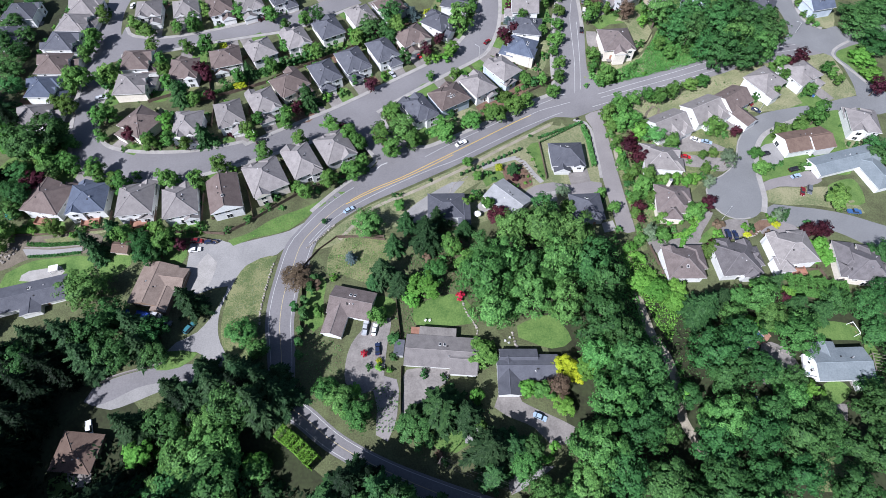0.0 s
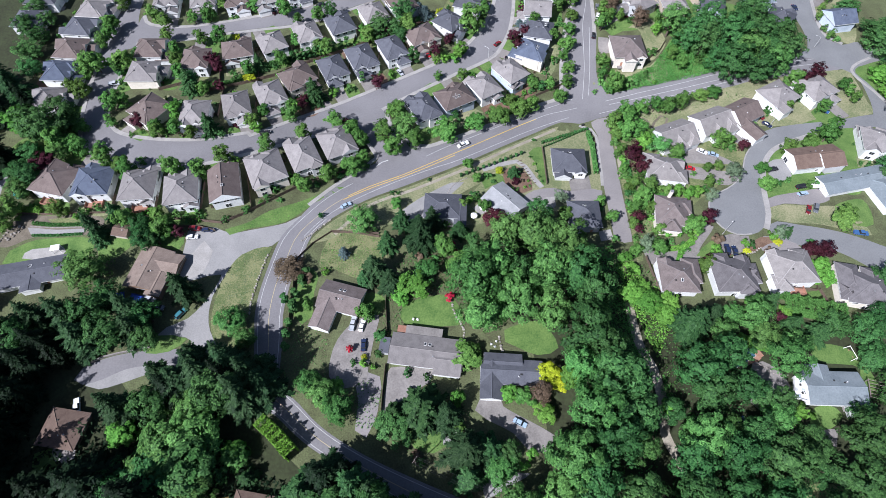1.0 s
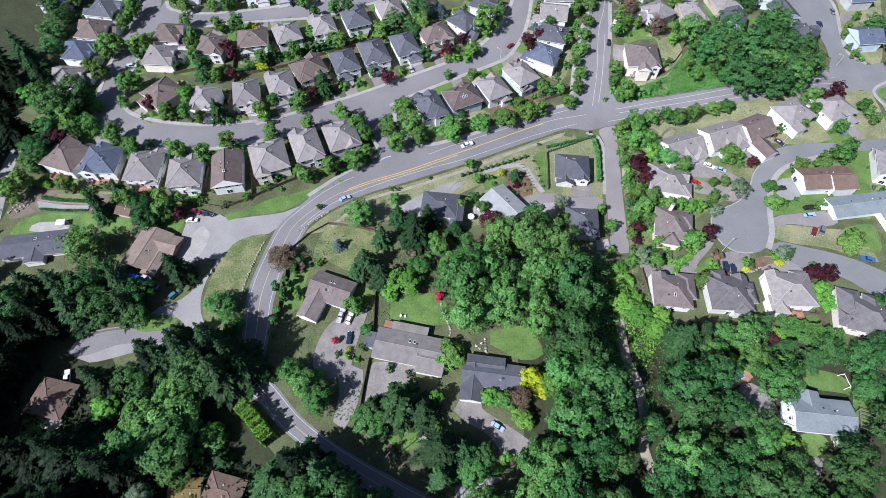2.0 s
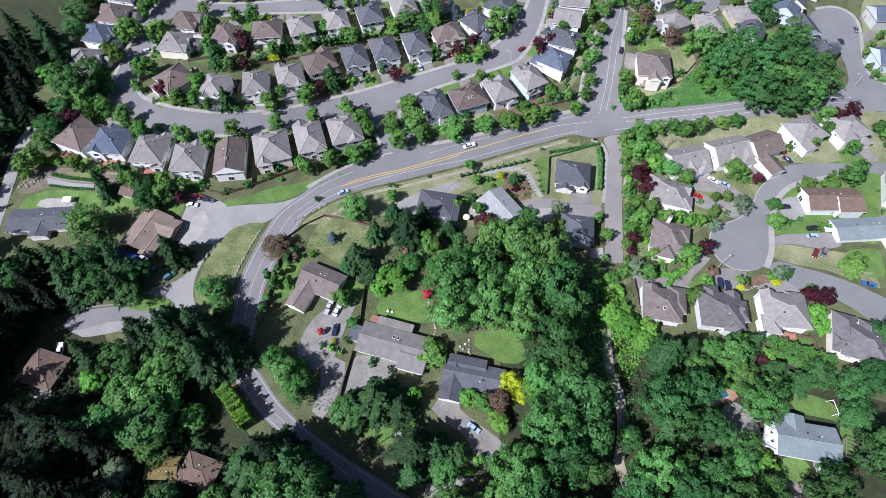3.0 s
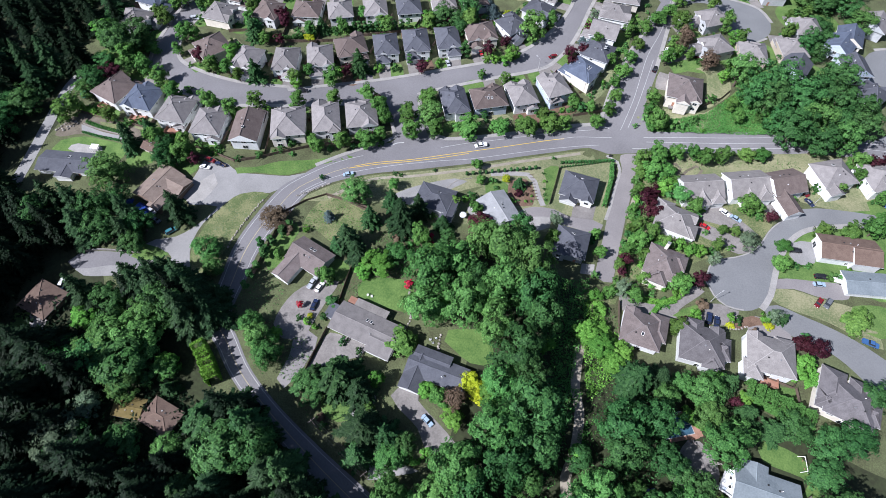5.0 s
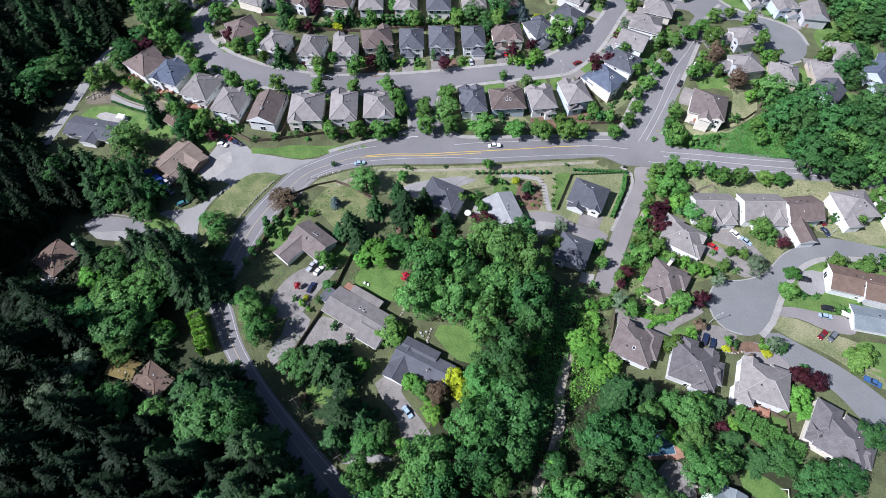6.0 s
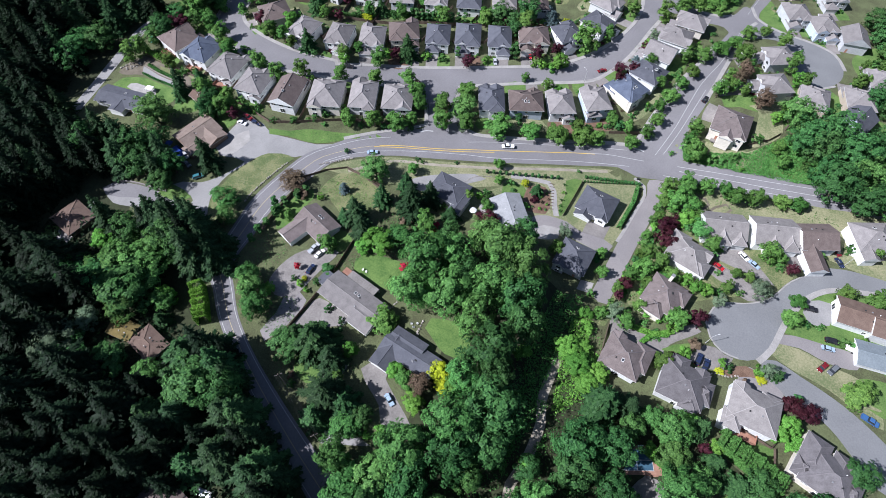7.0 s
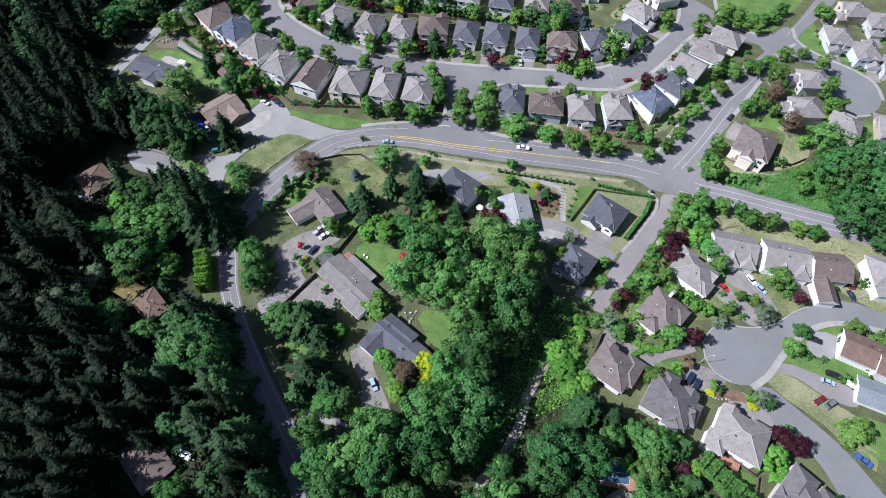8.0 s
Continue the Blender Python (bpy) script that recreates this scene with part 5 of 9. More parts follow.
sheet("lawn", [(35.8, 165.4), (41.4, 170), (43, 158), (43.2, 147), (41.6, 147.2), (39.8, 154.4), (38.8, 160)], 0.055, LAWN, "strip of green lawn beside a fence", "lawn")
sheet("lawn", [(43.5, 151), (52.4, 152.4), (53.2, 147.4), (50, 145.6), (44, 144.8)], 0.06, DRY_LAWN, "dry front lawn", "lawn")
sheet("lawn", [(62.4, 154), (67, 156), (67, 149.4), (64.8, 147), (62.8, 147.4)], 0.06, DRY_LAWN, "dry front lawn", "lawn")
sheet("lawn", [(66.8, 213.3), (82.6, 222.2), (95.4, 223.7), (101.2, 230.3), (103.8, 217.2), (83.1, 209.7), (70.4, 207.6)], 0.05, DRY_LAWN, "dry grass edge of a bramble field", "lawn")
sheet("lawn", [(74.2, 250.2), (95.8, 256.9), (102, 248.9), (104.3, 238.3), (95, 227), (91.2, 247.4), (76.2, 245.8)], 0.05, DRY_LAWN, "dry lawn behind a house", "lawn")
sheet("lawn", [(132.7, 150), (144.3, 152.2), (154.9, 154.2), (156.9, 152.7), (146.2, 148.7), (133.6, 144.8)], 0.05, LAWN, "green lawn beside a court", "lawn")
sheet("lawn", [(131.8, 138.4), (139.7, 141.3), (150, 141.4), (164.2, 141.5), (171, 129.1), (163.3, 130.1), (151.5, 132.4), (139.4, 132.3), (132.4, 133.9)], 0.05, DRY_LAWN, "dry grass slope with parked cars", "lawn")
sheet("lawn", [(160.3, 142.7), (172.8, 146.8), (173.2, 134.5), (165.5, 133.3), (160.8, 136.6)], 0.05, LAWN, "garden lawn", "lawn")
sheet("lawn", [(134, 80.3), (145.6, 80.2), (150.6, 75.4), (153.5, 65.7), (150, 62.5), (143.2, 62.5), (148.8, 73), (134.8, 74)], 0.05, LAWN, "mown back lawn", "lawn")
sheet("lawn", [(126.2, 55.1), (133, 59.3), (138, 55.8), (131.3, 50.4), (126.2, 50.5)], 0.05, LAWN, "front lawn", "lawn")
sheet("lawn", [(128.4, 96.7), (142.6, 102.2), (144.3, 97.6), (138.7, 95.2)], 0.05, LAWN, "narrow back lawn", "lawn")
sheet("lawn", [(116.9, 32.1), (128.5, 34.1), (131.8, 28.3), (124.9, 24.2), (114.5, 24.8)], 0.05, ROUGH_GRASS, "clearing of rough grass among trees", "lawn")
sheet("lawn", [(-121.7, 23.4), (-116.5, 26), (-112.1, 18.8), (-118.4, 17.1)], 0.05, LAWN, "small shaded lawn beside a house", "lawn")
sheet("lawn", [(-192.2, 144.4), (-186.5, 154.1), (-172.1, 156.7), (-171.9, 151.9), (-183.3, 141), (-190, 137.2)], 0.05, LAWN, "grass strip by the track", "lawn")
sheet("terrace", [(-172, 97), (-173, 106), (-171, 111.6), (-158.6, 112.4), (-141, 113), (-133.5, 111), (-134, 104.6), (-140.1, 104), (-160, 102.2), (-166, 98.6)], 0.06, SOIL, "terraced bank of bare soil and dry grass", "bank")
sheet("terrace", [(-164.8, 106.4), (-152, 105.9), (-140.7, 106.7), (-139.8, 105), (-151, 104), (-162, 103.4)], 0.16, GRAVEL, "gravel path along a terraced bank", "path")
sheet("terrace", [(-158, 110.6), (-143.1, 111.9), (-141.3, 109.2), (-155, 108.8)], 0.12, ROUGH_GRASS, "dry grass on a terraced bank", "bank")
ribbon("retaining_wall", [(-164, 107), (-154.8, 106.7), (-141.5, 107.3)], 0.4, 0.5, STONE, "low stone wall holding a terrace", "wall", thick=0.7)
ribbon("retaining_wall", [(-96, 61.2), (-103.9, 58.9), (-112, 56.2), (-117.5, 52.6)], 0.45, 0.9, CONCRETE, "low concrete retaining wall beside a drive", "wall", thick=1.2)
sheet("yard", [(-33.5, 65.7), (-30.9, 72.4), (-26.4, 77.4), (-19.4, 79.6), (-19.8, 69.9), (-20.2, 60.7), (-20, 55.3), (-27.1, 52), (-33.1, 55.6)], 0.08, CONCRETE, "wide worn concrete driveway", "driveway")
sheet("driveway", [(-12.5, 60.4), (2.3, 60.6), (1.7, 56.6), (-4.6, 51.5), (-5.7, 44.1), (-9.8, 41.8), (-13.3, 42.7), (-13.1, 54.2)], 0.08, CONCRETE, "worn concrete driveway", "driveway")
sheet("driveway", [(8.6, 46.5), (12.4, 47.2), (13, 40.1), (9.5, 36.2), (7.4, 36.5)], 0.08, GRAVEL, "narrow gravel driveway", "driveway")
sheet("driveway", [(19.2, 53.6), (25.3, 53.1), (26.4, 49.9), (38.7, 44.1), (43, 41.8), (40.8, 36.7), (35.4, 35.9), (29.9, 41.5), (21, 45.3), (17.1, 48)], 0.08, CONCRETE, "concrete driveway", "driveway")
sheet("driveway", [(20, 26), (29.9, 29.9), (35.4, 29.9), (27.8, 25), (21.6, 21.5)], 0.08, GRAVEL, "gravel driveway entrance", "driveway")
sheet("driveway", [(32.6, 137.6), (34.6, 141), (38, 143.6), (46, 146), (53, 144.8), (62.5, 147), (67, 146), (66.4, 140.4), (53.1, 139.6), (46.3, 139.4), (39, 132.6)], 0.07, ASPHALT_OLD, "worn asphalt drive shared by two houses", "driveway")
sheet("driveway", [(53.1, 152), (62, 154.8), (62.5, 146.9), (53.8, 144.9)], 0.085, CONCRETE, "pale concrete driveway", "driveway", curved=False)
sheet("driveway", [(36, 131.6), (36.6, 135), (39.6, 138.6), (46.6, 141), (47, 136), (41, 131)], 0.09, KERB, "bright concrete pad beside a house", "driveway")
ribbon("path", [(15.6, 152.2), (20, 154.6), (25.4, 157.4), (30.4, 159.4), (34.2, 157), (36.4, 153.4), (38, 150.4), (41.4, 145.8)], 2.3, 0.075, KERB, "pale curving garden path", "path")
sheet("patio", [(12.5, 130.8), (15.4, 134.4), (19.4, 134), (19.8, 130), (15.3, 127.6)], 0.08, KERB, "pale patio beside a house", "patio")
ribbon("pavement", [(59.7, 185.4), (65.1, 183.6), (67.2, 179.4), (67.4, 167.4), (67.6, 157.2), (67.4, 149)], 1.3, 0.16, KERB, "pale concrete kerb round a street corner", "kerb")
sheet("driveway", [(63.4, 123.6), (68.2, 125), (68.9, 120), (63.9, 118.8)], 0.08, KERB, "bright concrete pad beside a house", "driveway", False)
sheet("path", [(-16, 118.5), (-11.1, 121.8), (-2.2, 126.1), (1.9, 135.3), (7.9, 144.1), (2.5, 143.1), (-10.8, 132.4), (-17.7, 123.9)], 0.07, GRAVEL, "pale gravel beside the verge", "path")
sheet("driveway", [(79.7, 115.6), (87.1, 114.7), (98, 120.5), (105.8, 129.9), (108.9, 128.2), (101.3, 116.9), (99.6, 110.3), (84.7, 106.9)], 0.08, CONCRETE, "concrete driveway of a house on the court", "driveway")
sheet("driveway", [(111.5, 123.8), (118.2, 124.5), (118.4, 117.2), (109, 115.5)], 0.08, CONCRETE, "concrete driveway with two parked cars", "driveway")
sheet("driveway", [(103.2, 161.4), (110.3, 160.1), (123.2, 157.4), (125.3, 155.1), (119, 150.3), (110.4, 153), (102.8, 155)], 0.08, CONCRETE, "concrete driveway", "driveway")
sheet("driveway", [(95.3, 172.7), (107.7, 174), (121.1, 166), (125.4, 162.6), (116.8, 162.7), (100.2, 163.9)], 0.08, CONCRETE, "concrete driveway", "driveway")
sheet("driveway", [(121, 187.2), (127.9, 187.2), (134.5, 180.8), (128.9, 174.4)], 0.08, CONCRETE, "concrete driveway", "driveway")
sheet("driveway", [(137.3, 163), (145, 166.8), (146.6, 157.1), (140.1, 153.7), (137.1, 157.1)], 0.08, GRAVEL, "tan paved driveway", "driveway")
sheet("driveway", [(127.3, 124.8), (139.2, 122.4), (143, 117.8), (137.1, 114.8), (125.3, 118.1)], 0.073, ASPHALT_OLD, "asphalt driveway", "driveway")
sheet("driveway", [(118.2, 124.3), (121.6, 124.6), (121.4, 121), (119, 116.2), (117.6, 117)], 0.076, CONCRETE, "concrete apron beside a planted bed", "driveway")
sheet("garden_bed", [(119.4, 116.8), (121.2, 120.4), (126.3, 124.4), (130.8, 124.6), (131.3, 122.4), (128, 121), (122.5, 117.2)], 0.09, MULCH, "planted bed of bark and bright shrubs", "garden bed")
sheet("lawn", [(99.5, 113.6), (102.6, 117.8), (106.6, 121.2), (110.2, 120), (105.8, 115.4), (103, 113.6)], 0.1, LAWN, "small lawn in the middle of a driveway", "lawn")
sheet("driveway", [(-117, 27), (-109.3, 27.4), (-108.1, 21.9), (-113.4, 21.3)], 0.08, KERB, "pale concrete drive beside a brown house", "driveway")
sheet("driveway", [(111.5, 71.3), (118.7, 70.8), (122.5, 64.7), (120.9, 58.9), (110.6, 54.8), (107.8, 57.4)], 0.08, CONCRETE, "wide pale driveway", "driveway")
sheet("patio", [(107.4, 77.7), (112.5, 79.9), (115, 73.4), (111.5, 70.3), (110.3, 75.7)], 0.08, BRICK_PAVING, "brick paving beside a sports court", "patio")
sheet("driveway", [(125.5, 49), (134.8, 51.1), (132.8, 45.5), (127.7, 44.5)], 0.08, CONCRETE, "concrete driveway", "driveway")
sheet("driveway", [(70.7, 240.5), (75.6, 240.4), (76.6, 230.9), (71.3, 230.2)], 0.06, CONCRETE, "pale gravel drive beside a house", "driveway")
sheet("lawn", [(21.1, 330.2), (55.5, 362.1), (58.2, 326.8), (56.1, 312.5), (48.4, 305), (38, 307.4), (28.7, 313.9)], 0.05, LAWN, "green park lawn inside a road junction", "lawn")
ribbon("pavement", [(22.9, 321.2), (30.3, 310.5), (40.2, 306), (52.1, 307.2), (57, 312)], 1.9, 0.17, KERB, PAVE, "pavement", shift=-0.9)
sheet("lawn", [(71.6, 313.2), (76.5, 310.3), (86.6, 310.4), (76.5, 331.1), (67.5, 339)], 0.05, LAWN, "corner lawn of a house", "lawn")
sheet("lawn", [(0.3, 125.1), (11.9, 139.5), (24.7, 158.3), (43.1, 168.4), (59.9, 183.6), (64.2, 173.1), (66, 140.8), (53.8, 135.7), (38.3, 131), (30.7, 132.9), (14.3, 122.6)], 0.025, DRY_LAWN, "dry garden lawns and beds round houses", "lawn")
sheet("lawn", [(74.2, 189.2), (80.7, 177.7), (85.1, 168.5), (79.6, 138.1), (79.2, 110.3), (76.8, 109.5), (76.3, 134.1), (75.4, 155.8), (74.8, 176.2)], 0.03, ROUGH_GRASS, "rough growth beside a lane", "lawn")
sheet("lawn", [(71.3, 210.1), (82.3, 215.5), (95.6, 222.7), (103.4, 234.4), (109.2, 243.5), (124, 240.6), (137.1, 233.5), (147.2, 231.1), (137.2, 225), (117.5, 217.8), (93.2, 210.7), (73.3, 206)], 0.035, LAWN, "green ground under brambles", "lawn")
sheet("lawn", [(-40.9, 111.6), (-22.7, 127.6), (-10, 135.3), (9.4, 150.3), (28.7, 165.9), (49.7, 181.9), (55.9, 181.2), (58.3, 165), (42.1, 163.7), (29.9, 155.6), (14.2, 144), (-4.1, 128.4), (-21.1, 118.7), (-35.5, 109.6)], 0.022, DRY_LAWN, "dry grass between the footpath and the gardens", "lawn")
sheet("lawn", [(168, 213.1), (189.9, 228.3), (193.1, 221.2), (194.3, 205.9), (194.4, 198.9), (174.8, 193), (160.7, 190.5)], 0.02, DRY_LAWN, "dry lawn on a street corner", "lawn")
sheet("lawn", [(196, 237.1), (212.6, 238.9), (202.8, 210), (197.8, 218.8), (194.9, 226.3)], 0.02, LAWN, "lawn on a street corner", "lawn")
ribbon("track", [(-164, 58), (-171.5, 79.5), (-177.5, 95), (-183.5, 111), (-187.5, 124), (-188, 136)], 5.2, 0.065, GRAVEL, "pale gravel track at the edge of the wood", "track")
sheet("driveway", [(-90.5, 103.9), (-96.7, 89.3), (-91.9, 87.5), (-87.6, 90.2), (-86.2, 100.2)], 0.075, KERB, "pale new concrete beside a house", "driveway")
sheet("lawn", [(119.2, 313.6), (130.9, 334.3), (142.9, 327.8), (152.9, 308.3), (140.2, 277.2), (130, 294.3)], 0.02, LAWN, "garden grass behind houses", "lawn")
sheet("lawn", [(77.1, 261.4), (98.3, 259.9), (102.9, 285.5), (123.2, 278.6), (151.1, 273.1), (161.3, 261.5), (168.5, 251.6), (157.8, 244.1), (116, 241.9), (99.3, 248.1), (80.3, 246.2)], 0.015, LAWN, "garden grass behind houses", "lawn")
sheet("lawn", [(196.2, 316.4), (217.4, 321.5), (204.2, 254.3), (195.5, 249.4), (189.9, 254.1), (187.6, 262.8), (190.6, 285.8)], 0.02, DRY_LAWN, "dry garden grass round houses", "lawn")
sheet("driveway", [(189.3, 284.5), (195.9, 289.4), (195.7, 283.3), (188.6, 277.1)], 0.075, CONCRETE, "concrete driveway", "driveway")
sheet("lawn", [(73.7, 189.1), (89.7, 197.8), (118.2, 204.8), (139.6, 208.4), (146.8, 211.2), (141.6, 192.7), (125.6, 181.7), (116.5, 186.1), (95.9, 181.4), (81.9, 178)], 0.03, DRY_LAWN, "dry garden grass with beds behind houses", "lawn")
sheet("lawn", [(125.2, 210.4), (183.6, 230.6), (179.8, 194.8), (159.5, 188.3), (141.4, 186.7), (127.9, 188.9)], 0.025, DRY_LAWN, "dry grass round houses", "lawn")
sheet("lawn", [(86.3, 182.6), (125.6, 178.4), (127.6, 163.2), (106.4, 142.5), (88.2, 126.2), (79.7, 126.5), (79.6, 150.5), (80.2, 170.7)], 0.03, ROUGH_GRASS, "rough garden ground between shrubs", "lawn")
sheet("lawn", [(84.3, 122.3), (108.8, 132.1), (119.2, 123.6), (143.1, 120.1), (146.4, 103.4), (125.5, 96.8), (106.4, 95.1), (86.1, 102.5)], 0.03, GROUND, "shaded garden ground between houses", "lawn")
sheet("lawn", [(140, 177.6), (179.8, 194.8), (175.1, 152.8), (158.8, 150.1), (135.7, 148.2), (136.3, 165.7)], 0.03, LAWN, "green lawn round a house on the court", "lawn")
ribbon("trail", [(71.4, 92), (71.6, 86), (72.4, 79.6), (73.6, 73), (76.8, 66.5), (78.2, 58.2), (78.6, 51.5), (78, 45), (80.5, 39), (84, 33)], 3.2, 0.07, DIRT, "sandy dirt trail between the trees", "trail")
ribbon("footpath", [(-41.5, 112.3), (-29.4, 127.8), (-12.2, 137.9), (8.3, 151.7), (28, 166.9), (48.4, 181.6)], 1.4, 0.08, DIRT, "worn tan footpath along the road", "path")
ribbon("garden_path", [(84.6, 189.8), (89.4, 191.2), (91.7, 189), (90.5, 184.2)], 1.3, 0.075, SOIL, "curved earth path through garden beds", "path")
ribbon("garden_path", [(92.4, 184), (94.4, 188.9), (97.9, 192.8), (100.4, 190.9), (99.2, 187.6), (94.7, 184.5)], 1.2, 0.075, SOIL, "curved earth path through garden beds", "path")
sheet("lawn", [(84.8, 188.1), (88, 189.9), (91, 188.8), (90.3, 185.9), (87.1, 184.5), (84.8, 185)], 0.05, LAWN, "small oval lawn between garden paths", "lawn")
ribbon("footpath", [(75.8, 179.9), (76.3, 173.1), (76.1, 163.4), (75.8, 154.9)], 1.6, 0.08, DIRT, "bare strip of earth beside the lane", "path")

# ---- houses ----
house(-158.9, 126.4, 172, 15.5, 14, "brown", "white", side=-1, deck=True, drive=9.1)
house(-141.5, 125.6, 188, 14.5, 14, "blue", "white", side=1, deck=True, bumps=0, drive=6.7)
house(-121.4, 123.8, 190, 13.5, 14, "grey", "white", side=-1, deck=True, drive=3.5)
house(-103.6, 123.2, 196, 13, 14.5, "grey", "white", side=1, drive=5.7)
house(-87.4, 127.2, 200, 12, 16.5, "brown", "white", style='gable', side=-1, skylights=1, drive=7.4)
house(-73.4, 137.3, 209, 14.5, 16, "grey", "cream", side=1, drive=5.1)
house(-60.6, 147.3, 211, 11.8, 16.5, "grey", "white", side=-1, drive=3.0)
house(-47.6, 155.8, 211, 13.5, 15, "grey", "grey", side=1, drive=2.7)
house(-12.7, 180.6, 213, 11.5, 14.5, "dark", "white", side=1, drive=4.7)
house(0.8, 189, 213, 15.5, 12.5, "brown", "blue", side=-1, drive=8.2, skylights=2)
house(14.3, 197.9, 216, 11.8, 13.5, "grey", "white", side=1, drive=8.7)
house(26.4, 209.4, 222, 11.8, 14, "grey", "blue", side=-1, drive=7.0)
house(36.3, 224, 250, 13, 13, "blue", "cream", side=1, drive=7.5, skylights=2)
house(39.9, 237.4, 263, 13, 13.5, "dark", "white", side=-1, drive=5.9, skylights=2)
house(39, 252.6, 270, 13, 13.5, "grey", "white", style='gable', side=1, drive=3.5)
house(41, 267.8, 275, 13, 14, "grey", "white", side=-1, drive=4.1)
house(43.2, 283.6, 278, 12.5, 14, "grey", "cream", side=1, drive=6.5)
house(-133.1, 167, -30, 14, 14, "brown", "cream", side=-1, drive=4.2)
house(-112, 165.2, 8, 12, 14.5, "grey", "white", side=1, drive=1.6)
house(-96.2, 173.2, 22, 11.5, 15, "grey", "white", side=1, drive=4.4)
house(-83.3, 182.6, 31, 12.2, 15, "grey", "white", side=-1, drive=6.0)
house(-74, 196.2, 38, 14.8, 13, "brown", "cream", side=1, drive=12.4, lawn='MULCH')
house(-58.7, 204.2, 31, 11.8, 15, "dark", "white", side=-1, drive=9.1)
house(-46.2, 212.6, 30, 12.5, 16, "dark", "white", side=-1, drive=8.2, lawn='MULCH')
house(-32.2, 220, 30, 11.5, 15.5, "dark", "white", side=1, drive=5.9)
house(-18.6, 230.2, 34, 14.8, 13, "brown", "cream", side=-1, drive=7.9)
house(-5.4, 241.2, 55, 12.5, 13.5, "dark", "white", side=-1, drive=4.6)
house(3.6, 257.2, 75, 13, 13.5, "dark", "white", side=1, drive=2.3)
house(-0.3, 275.5, 85, 12.5, 13.5, "grey", "white", side=-1, drive=8.5)
house(-149.2, 209, 95, 13.5, 13, "brown", "white", side=-1, drive=6)
house(-146.4, 192, 95, 13.5, 13.5, "grey", "cream", side=1, drive=6)
house(-124.8, 203.2, 188, 13, 13.5, "brown", "white", side=1, drive=14.6, bumps=0)
house(-107.3, 212.2, 199, 14.2, 13, "brown", "white", side=-1, drive=11.7, bumps=0)
house(-91.8, 219, 212, 12.5, 13.5, "grey", "white", side=1, drive=10.3)
house(-76.3, 228.3, 210, 12, 14, "grey", "white", side=-1, drive=4.8)
house(-60.6, 235.9, 210, 12.5, 14, "dark", "white", side=1, drive=6.4)
house(-45.1, 246, 211, 12.5, 14, "grey", "white", side=-1, drive=6.6)
house(-30.8, 254, 213, 13, 13, "brown", "white", side=1, drive=6)
house(-31.8, 276.4, 213, 12.5, 13, "grey", "white", side=1, drive=6)
house(-155.4, 248.6, 12, 12.5, 13.5, "grey", "white", side=1, drive=6.4)
house(-136.5, 250, 18, 12.5, 13.5, "grey", "white", side=-1, drive=5.0)
house(-119.5, 252.4, 22, 12.5, 13.5, "brown", "white", side=1, drive=2.1)
house(-104.9, 255.7, 28, 12.5, 13.5, "grey", "white", side=-1, drive=1.0)
house(-89.8, 262.8, 30, 12.5, 13.5, "dark", "white", side=1, drive=1.0)
house(-72.3, 277.3, 32, 12.5, 13.5, "grey", "white", side=-1, drive=2.7)
house(-183, 172, 95, 13, 13, "grey", "white", side=1, drive=3.8)
house(-186.3, 190, 92, 13.5, 13, "blue", "white", side=-1, drive=4.3)
house(-187.8, 206, 90, 14.5, 13.5, "brown", "white", side=1, drive=1.0)
house(-190.5, 222.5, 90, 13.5, 14, "dark", "white", side=-1, drive=1.1)
house(-190.2, 236.8, 90, 13.5, 13.5, "grey", "white", side=1, drive=1.0)
house(-188.6, 249.7, 90, 13.5, 13.5, "grey", "white", side=-1, drive=1.0)
house(-220.5, 245.2, 95, 14, 16, "dark", "white", side=-1, drive=6, garage=False)
house(-219.5, 226.4, 95, 13, 14, "dark", "white", side=-1, garage=False)
house(52.8, 159.4, 3, 14.5, 13, "dark", "white", side=-1, drive=0, garage=False, chimney=False, skylights=1, eave=4.2, wing=(-6.2, -8.6, 0.4, -5, 3.0, 'gable', 'y'))
house(25.5, 133.6, 47, 12.5, 15.5, "light", "cream", style='gable', eave=3.4, garage=False, side=1, pitch=0.34, porch=False)
house(0.2, 127, 2, 14.5, 11.5, "dark", "grey", side=1, eave=5.0, garage=False, pitch=0.36, wing=(5.0, -8.6, 9.2, 1.5, 4.4, 'gable', 'y'))
house(57, 128.6, 4, 12.5, 12.5, "dark", "grey", side=1, eave=5.2, garage=False, skylights=1)
house(-33.4, 84.0, -11, 15.5, 10.8, "taupe", "white", style='gable', eave=3.0, garage=False, side=-1, pitch=0.46, porch=False, wing=(-7.0, -13.2, -0.2, 1.0, 2.95, 'gable', 'y'), skylights=2, label='single-storey house with a grey L-shaped gabled roof', name='bungalow')
house(-0.5, 66, -3, 25, 11, "grey", "white", style='gable', eave=3.0, garage=False, side=1, pitch=0.26, skylights=2, wing=(3.4, -7.2, 12.0, 2, 2.95, 'gable', 'x'), label='long single-storey house with a low grey roof', name='bungalow')
house(28.6, 60.8, 1, 20.5, 8.5, "dark", "white", style='gable', eave=3.0, garage=False, side=1, pitch=0.34, wing=[(-10, -9.2, -3.2, 3, 2.95, 'gable', 'y'), (-9.0, 0, 3.2, 6.0, 2.97, 'gable', 'x')], label='single-storey house with a dark blue-grey cross-gabled roof', name='bungalow')
